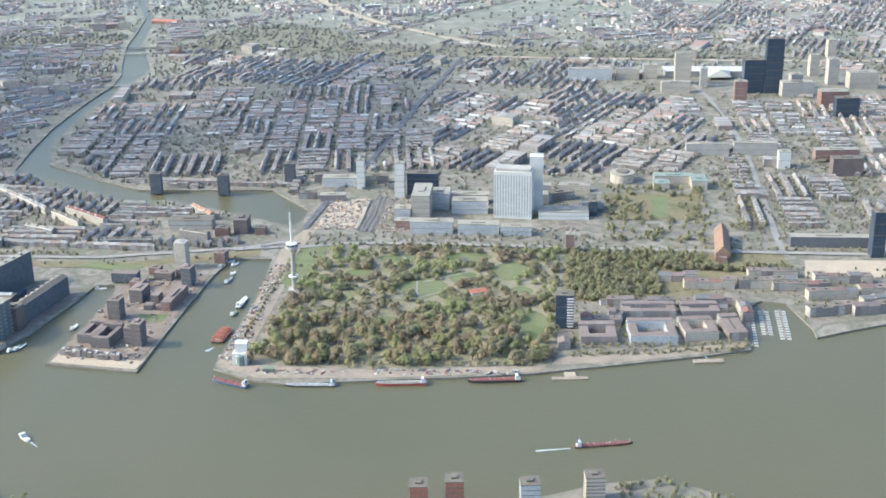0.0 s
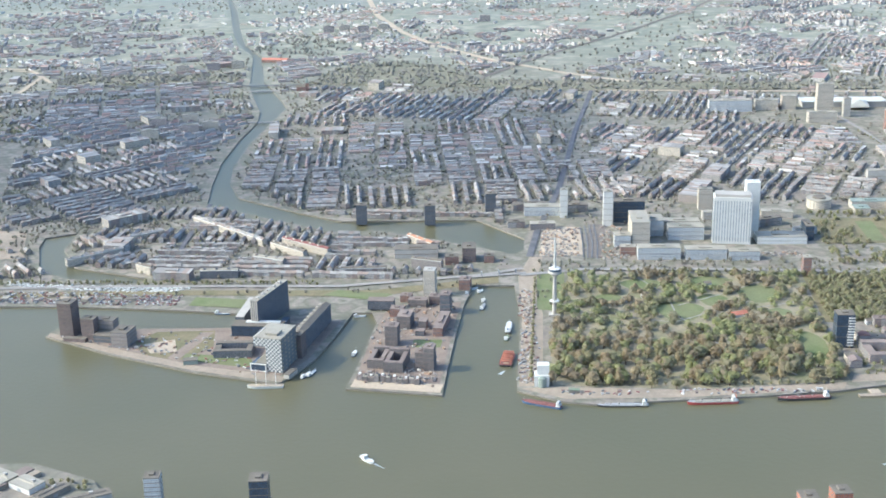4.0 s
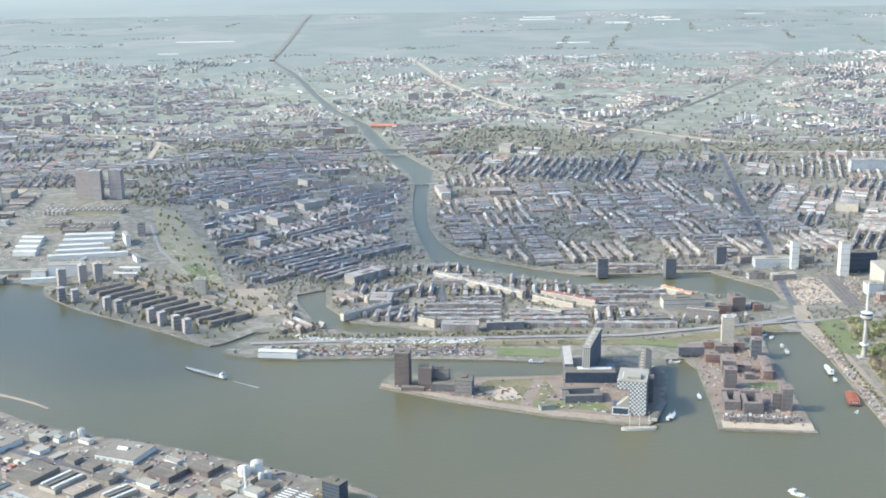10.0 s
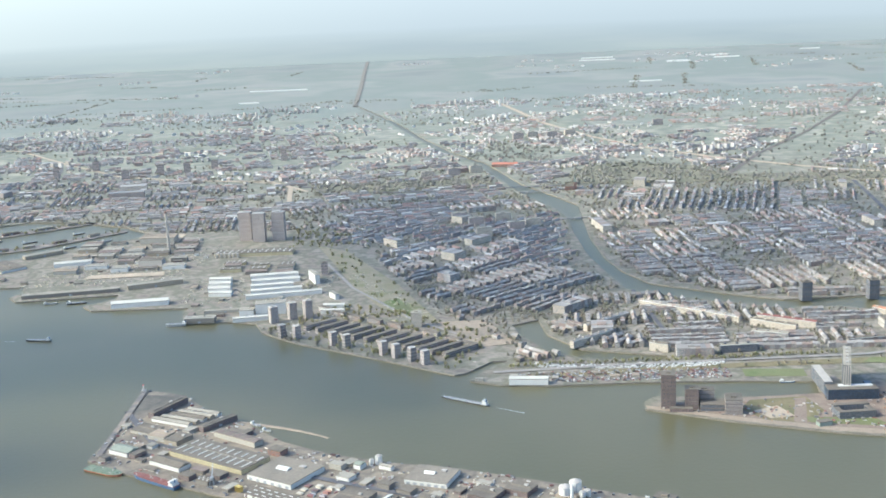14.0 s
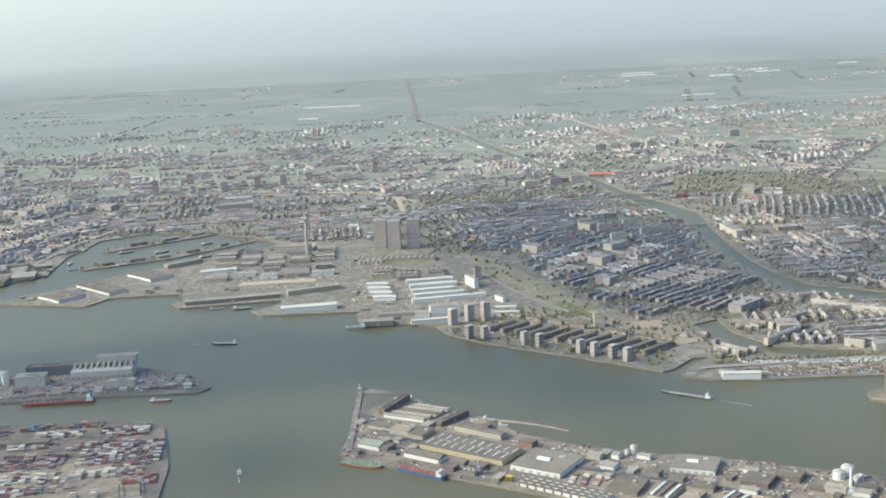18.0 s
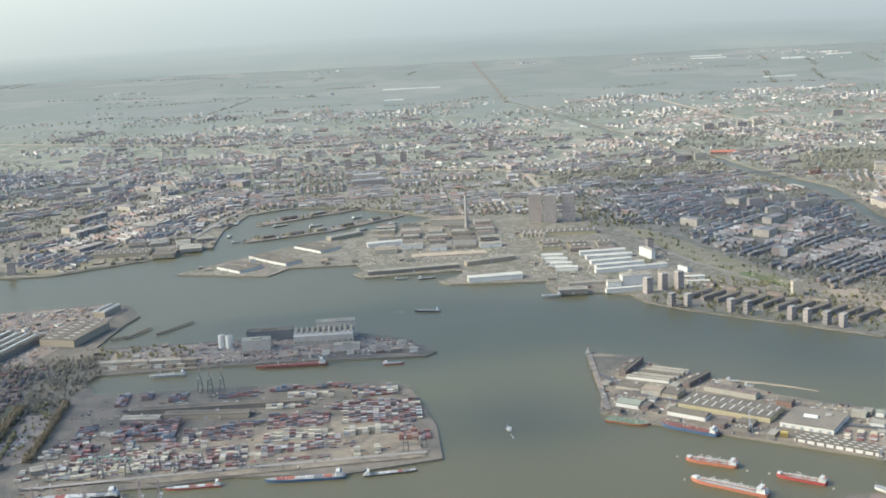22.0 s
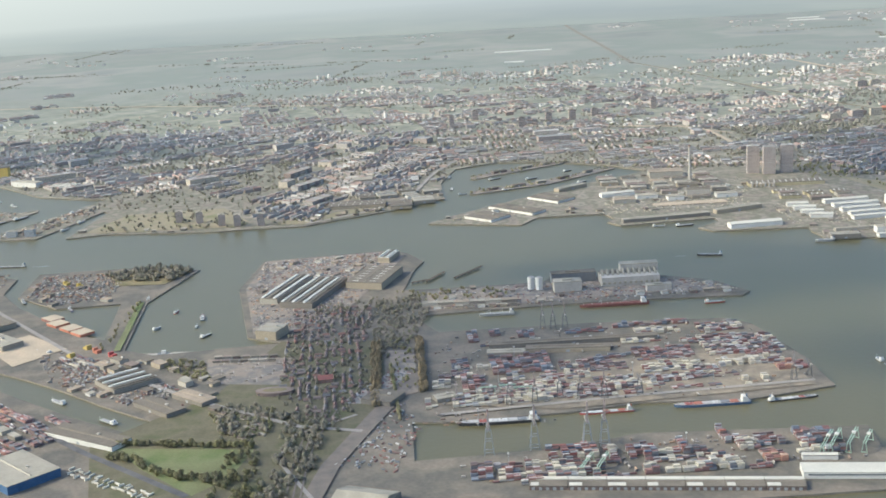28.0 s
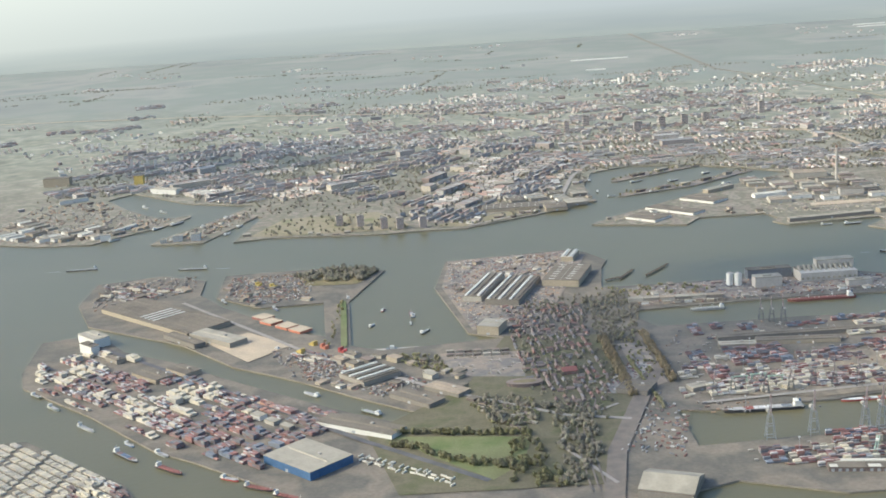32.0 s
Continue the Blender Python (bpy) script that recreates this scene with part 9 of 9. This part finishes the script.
for ring, n in (([(-962, 192), (-874, 204), (-862, 186), (-900, 30), (-944, 18), (-964, 120)], 900), ([(-1127, 184), (-1062, 188), (-1060, 112), (-1095, 105), (-1122, 130)], 420), ([(-838, 92), (-690, 98), (-650, 82), (-640, 56), (-838, 46)], 420), ([(-1070, -4), (-1010, -30), (-960, -110), (-984, -108), (-1050, -54)], 260), ([(-1225, 186), (-1156, 196), (-1148, 150), (-1215, 112)], 300)):
    for x, y in spots_in(ring, n, FP):
        goods.block(x, y, GROUND + 0.06, rng.uniform(0.5, 2.8), rng.uniform(0.4, 1.1), rng.uniform(0.3, 1.3), rng.uniform(0, 180))
for x, y in spots_in(T1, 240) + spots_in(T2, 120) + spots_in([(-842, -150), (-770, -150), (-830, -128)], 30):
    goods.block(x, y, GROUND + 0.3, rng.uniform(0.7, 3.0), 0.6, rng.uniform(0.4, 0.9), rng.choice((4, 94)))
tagged(new("stored_goods", goods.mesh("stored_goods", M["goods"])), "strewn rusty steel sections and stored goods", "goods", kind="stuff")
# mooring dolphins and old jetties by the silo isle
for x, y, r, L in ((-835, 128, 62, 26), (-812, 136, 55, 34), (-846, 118, 30, 12)):
    ob = thing("old_jetty", x, y, r, "dark timber jetty standing in the river", "jetty", z=0.0)
    part("deck", Shape().box(-L / 2, -0.9, 1.0, L / 2, 0.9, 1.4), M["bark"], ob)
    for k in range(int(L // 4)):
        part("pile", Shape().tube(-L / 2 + 1 + 4 * k, 0, -0.5, 0.995, 0.4, 0.4, 6), M["bark"], ob)
for x, y, r, L in ((-1205, 340, 62, 14), (-1186, 390, 62, 16), (-1172, 425, 62, 14), (-1218, 410, 62, 18), (-1232, 392, 60, 14), (-1262, 352, 50, 12), (-1160, 350, 75, 12), (-1154, 380, 75, 12), (-1270, 500, -50, 12), (-1245, 470, -40, 10)):
    ship("workboat", x, y, r, L, L * 0.2, 0.9, "hullblack" if L > 13 else "steel", "deckgrey" if L > 12 else "white", "vessel moored in the lower docks", 0.25, 2, group="lower dock boats")
lower = Shape()
for x, y in spots_in(LOWER_DOCK, 500, FN) + spots_in([(-1208, 335), (-1180, 330), (-1150, 418), (-1160, 450), (-1182, 410)], 160):
    lower.block(x, y, GROUND + 0.06, rng.uniform(0.8, 3.0), rng.uniform(0.5, 1.2), rng.uniform(0.4, 1.4), rng.choice((48, -42, 62)))
tagged(new("dock_goods", lower.mesh("dock_goods", M["goods"])), "stored goods and vehicles on the lower docks", "goods", kind="stuff")
# wakes on the water
for x, y, r, L, w in ((-76, -165, -42, 6, 1.2), (133, -159.5, 11, 14, 1.6), (-334, -21, 145, 18, 1.2), (-597, -93, 100, 7, 1.0), (-1142, 223, 176, 14, 1.2), (-1283, 245, 182, 12, 1.2), (-660, 152, 168, 7, 1.0), (-27, -72, 60, 5, 2.5)):
    c, s = math.cos(radians(r)), math.sin(radians(r))
    wk = Shape().add([(x + c * a - s * b, y + s * a + c * b, 0.05) for a, b in ((-L / 2, -w * 0.4), (L / 2, -w * 0.15), (L / 2, w * 0.15), (-L / 2, w * 0.4))], [(0, 1, 2, 3)])
    tagged(new("wake", wk.mesh("wake", M["foam"])), "foaming white wake of a boat", "wake", kind="stuff")

# ---- village and trees of the harbour peninsula ----
rng.seed(31)
VILL = [(-924, 62), (-874, 62), (-876, -5), (-872, -100), (-884, -138), (-911, -116), (-920, -40)]
COTTAGE = {}
for L in (3, 4):
    COTTAGE[L] = (Shape().box(-L / 2, -0.8, 0, L / 2, 0.8, 1.15).mesh("cottage", M["cottage_wall"]), Shape().gable(-L / 2 - 0.1, -0.95, L / 2 + 0.1, 0.95, 1.155, 0.9).mesh("roof", M["cottage_roof"]))
vill_rng = random.Random(31)
for i in range(13):
    for j in range(42):
        x, y = -928 + i * 4.6 + vill_rng.uniform(-0.5, 0.5) + j * 0.45, 62 - j * 5.0 + vill_rng.uniform(-0.6, 0.6) + 2.4 * (i % 2)
        if not inside(x, y, VILL) or any(inside(x, y, k) for k in FP) or vill_rng.random() < 0.34 or math.hypot(x + 892, y + 76) < 6 or math.hypot(x + 918, (y + 91) * 1.8) < 13:
            continue
        L = vill_rng.choice((3, 4, 4))
        ob = new("cottage", COTTAGE[L][0])
        ob.matrix_basis = pose(x, y, GROUND, 0, 0, 98 + vill_rng.choice((0, 0, 0, 90)) + vill_rng.uniform(-6, 6))
        tagged(ob, "brick village cottage with a steep tiled roof", "house", "village cottages")
        part("roof", COTTAGE[L][1], None, ob)
ob = thing("village_hall", -892.6, -76, 8, "village hall with a broad red tiled roof", "building")
part("wall", Shape().box(-4, -3, 0, 4, 3, 2.2), M["redbrick"], ob)
part("roof", Shape().gable(-4.2, -3.2, 4.2, 3.2, 2.205, 1.8), M["deckred"], ob)
ob = thing("crescent_building", -918, -91, 0, "low dark oval building with a flat roof", "building")
part("wall", Shape().prism([(10 * math.cos(k * 0.393), 5 * math.sin(k * 0.393)) for k in range(16)], 0, 2.0), M["darkbrick"], ob)
part("roof", Shape().prism([(10.2 * math.cos(k * 0.393), 5.2 * math.sin(k * 0.393)) for k in range(16)], 2.005, 2.3), M["brownroof"], ob)
part("court", Shape().prism([(6.5 * math.cos(k * 0.393), 2.6 * math.sin(k * 0.393)) for k in range(16)], 2.305, 2.36), M["scrub"], ob)
# half-built plot: low walls and footings
plot = [(-962, -24), (-922, -28), (-917, -74), (-954, -68)]
for x, y in spots_in(plot, 42):
    ob = thing("footing", x, y, 8 + rng.choice((0, 90)), "low pale masonry footing on a building plot", "wall", "footings")
    w, d = rng.uniform(2, 6), rng.uniform(1.5, 3)
    part("wall_strip", Shape().box(-w / 2, -d / 2, 0, w / 2, -d / 2 + 0.35, 0.6), M["concrete"], ob)
    part("cross_wall", Shape().box(-w / 2, -d / 2 + 0.355, 0, -w / 2 + 0.35, d / 2, 0.8), M["hallwall"], ob)
for k in range(7):
    for q in range(2):
        x, y = -959 + 5.4 * k, -28 - 7 * q - 0.4 * k
        hall(x, y, 8 + 0 * k, 4.2, 2.6, 2.2, rng.choice(("pale", "dark", "grey", "brown")))
for x, y in spots_in([(-946, -116), (-918, -116), (-916, -150), (-930, -160)], 30):
    hall(x, y, -35, rng.uniform(2.5, 4.5), 1.6, 1.6, rng.choice(("dark", "grey", "brown", "pale")))
ob = thing("jetty", -994, -12, 0, "floating jetty with a pale deck at the basin", "jetty", z=0.0)
part("deck", Shape().box(-17, -1.2, 0.1, -4, 1.2, 0.7).box(3, -1.2, 0.1, 17, 1.2, 0.7), M["concrete"], ob)
part("pontoon", Shape().box(-4, -2, -0.2, 3, 2, 0.9), M["slate"], ob)
part("cabin", Shape().box(-1.5, -1, 0.905, 1, 1, 2.6), M["white"], ob)
tree_mass("village_trees", spots_in([(-926, 70), (-862, 70), (-858, -60), (-880, -150), (-915, -120)], 420, FP) + spots_in([(-866, 60), (-848, 84), (-838, 40), (-846, -20), (-868, -30), (-872, 0)], 260) + spots_in([(-916, 78), (-850, 80), (-846, 20), (-870, 10), (-912, 40)], 120), "bare and budding village trees", 12, (0.7, 1.4), "twigs")
tree_mass("poplar_belt", [(-868.5 + 5.5 * k / 60 + rng.uniform(-2.6, 2.6), -18 - 100 * k / 60) for k in range(61) for _ in (0, 1, 2, 3)] + [(-843.5 + 4.5 * k / 46 + rng.uniform(-2.0, 2.0), -14 - 86 * k / 46) for k in range(47) for _ in (0, 1, 2)], "belts of bare brown poplars beside the village", 14, (0.9, 1.4), "poplar", 1.5)
tree_mass("allotment_trees", spots_in([(-862, -10), (-848, -8), (-842, -90), (-856, -100)], 60) + spots_in([(-1000, -28), (-968, -30), (-956, -66), (-972, -58)], 120) + spots_in([(-950, -118), (-914, -112), (-912, -155), (-932, -165)], 60), "low bushes and small trees by the gardens", 12, (0.6, 1.3))
hedge = [(-986 + 62 * k / 70 + rng.uniform(-1.8, 1.8), -168 - 40 * k / 70 + 3 * math.sin(k * 0.13) + rng.uniform(-2.2, 2.2)) for k in range(71)] + spots_in([(-932, -172), (-914, -168), (-906, -226), (-930, -222)], 70) + [(-984 + 66 * k / 50 + rng.uniform(-1, 1), -153 - 10 * k / 50 + rng.uniform(-1.5, 1.5)) for k in range(51)]
tree_mass("meadow_hedge_trees", hedge, "thick belt of olive trees round the meadow", 18, (1.1, 2.1), "olive")
tree_mass("embankment_wood", spots_in([(-912, -122), (-886, -126), (-886, -190), (-900, -228), (-910, -222), (-905, -170)], 190) + spots_in([(-946, -104), (-914, -108), (-914, -150), (-936, -156)], 70), "dark wood along the railway bank", 14, (1.0, 2.0), "twigs")
for dx in (0, 3.2, 6.4):
    ribbon("rail_track", [(-896 + dx, -232), (-897 + dx, -190), (-896 + dx, -160), (-889 + dx, -120)], 0.9, M["rail"], "rail track beside the wood")
for k in range(40):
    x, y = -419 + 26 * (k // 2) / 19 + 2.5 * (k % 2), -152 - 19.5 * (k // 2) / 19 + 3.6 * (k % 2)
    ob = thing("trailer", x, y, 12 + rng.uniform(-4, 4), "white box trailer parked on the quay", "trailer", "quay trailers")
    part("box_body", Shape().box(-1.7, -0.36, 0.3, 1.7, 0.36, 1.1), M["whiteroof"], ob)
    part("wheel_set", Shape().box(0.6, -0.3, 0, 1.4, 0.3, 0.295), M["hullblack"], ob)
for k in range(34):
    x, y = -1000 + 44 * (k // 2) / 16 + rng.uniform(-1, 1), -178 - 34 * (k // 2) / 16 - 5 * (k % 2) + rng.uniform(-1, 1)
    ob = thing("trailer", x, y, -38 + rng.choice((0, 90)), "pale box trailer parked beside the harbour road", "trailer", "parked trailers")
    part("box_body", Shape().box(-1.6, -0.32, 0.3, 1.6, 0.32, 1.1), M["whiteroof"], ob)
    part("wheel_set", Shape().box(0.6, -0.3, 0, 1.4, 0.3, 0.295), M["hullblack"], ob)
tree_mass("headland_wood", spots_in([(-1078, 176), (-1047, 196), (-1014, 181), (-1026, 152), (-1066, 160)], 190), "low wood on the headland", 18, (1.3, 2.4), "twigs")
tree_mass("dike_trees", [(-1034 + rng.uniform(-3, 2), y) for y in range(0, 100, 7)] + spots_in([(-862, 92), (-800, 94), (-785, 70), (-846, 68)], 50) + [(-858 + 0.2 * k, -60 - 2 * k) for k in range(0, 40)], "scrub and small trees along the dike", 12, (0.8, 1.6))
tree_mass("shore_trees", spots_in([(-1130, 335), (-1112, 392), (-1030, 402), (-998, 341), (-1000, 322), (-1120, 326)], 110) + spots_in([(-944, 318), (-880, 360), (-900, 372), (-985, 325)], 30), "riverside park trees", 10, (1.0, 1.8), "twigs")
tree_mass("yard_trees", spots_in([(-475, 402), (-446, 372), (-401, 254), (-372, 154), (-391, 160), (-434, 251), (-456, 334)], 70) + spots_in(box_ring(-500, 395, -430, 470), 160) + spots_in([(-486, 146), (-462, 120), (-410, 82), (-365, 48), (-352, 62), (-332, 110), (-380, 165), (-440, 208)], 420), "small trees among the flats and sidings", 10, (0.9, 1.6))
for x, y in ((-1060, 352), (-1041, 346), (-1019, 330), (-1005, 326), (-985, 326)):
    block_thing("apartment_tower", x, y, 10, 6, 6, 10, "tower_wall", "paleroof", "riverside tower of flats in a row", 2)
yc = thing("silo", -1309, 632, 0, "yellow storage tower by the far dock", "silo")
part("tower", Shape().box(-5, -4, 0, 5, 4, 12), M["yellow"], yc)
part("roof", Shape().box(-5.2, -4.2, 12.005, 5.2, 4.2, 12.5), M["greyroof"], yc)

# ---- greenhouses and far villages on the plain ----
plain_rng = random.Random(91)
lines = []
for k in range(46):
    x, y, a, L = plain_rng.uniform(-1900, 1100), 1480 + 900 * plain_rng.random(), radians(plain_rng.choice((-12, 8, 80))), plain_rng.uniform(60, 260)
    for j in range(int(L / 4)):
        e = plain_rng.uniform(-L / 2, L / 2)
        lines.append((x + e * math.cos(a) + plain_rng.gauss(0, 3), y + e * math.sin(a) + plain_rng.gauss(0, 3)))
tufts("polder_trees", lines, "long bare tree lines between the polder fields", (0.9, 1.7))
farms = Shape()
for k in range(26):
    x, y = plain_rng.uniform(-1800, 1000), 1490 + 850 * plain_rng.random()
    for j in range(plain_rng.randint(4, 16)):
        far_house(farms, x + plain_rng.gauss(0, 26), y + plain_rng.gauss(0, 14), plain_rng.uniform(0, 180), plain_rng.uniform(3, 9), plain_rng.uniform(2.2, 4), plain_rng.uniform(1.8, 3), False)
tagged(new("farm_houses", farms.mesh("farm_houses", [M["pale_far"], M["roof_far"]])), "far farms and hamlets on the polder", "houses", kind="stuff")
ribbon("far_canal", [(-505, 1480), (-514, 1872), (-525, 2196), (-530, 2446)], 8, M["stonewall"], "pale straight canal across the polder", 0.4, "canal")
for x, y, w in ((210, 3522, 133), (286, 3315, 93), (505, 3664, 130), (665, 3601, 93), (162, 2075, 77), (281, 2141, 83), (11, 1453, 75), (956, 4212, 132), (1, 2197, 119), (-702, 1593, 53), (503, 2267, 66), (203, 3487, 176), (317, 3435, 252), (-6, 2751, 51), (163, 2098, 70), (269, 2211, 58), (9, 2262, 110), (-673, 1803, 170), (24, 1684, 91)):
    if y > 2420:
        continue
    ob = thing("greenhouse", x, y, 0, "long pale row of distant greenhouses", "greenhouse", "greenhouses")
    part("wall", Shape().box(-w / 3, -4, 0, w / 3, 4, 1.2), M["skylight"], ob)
    part("roof", Shape().gable(-w / 3, -4, w / 3, 4, 1.205, 1.0), M["skylight"], ob)
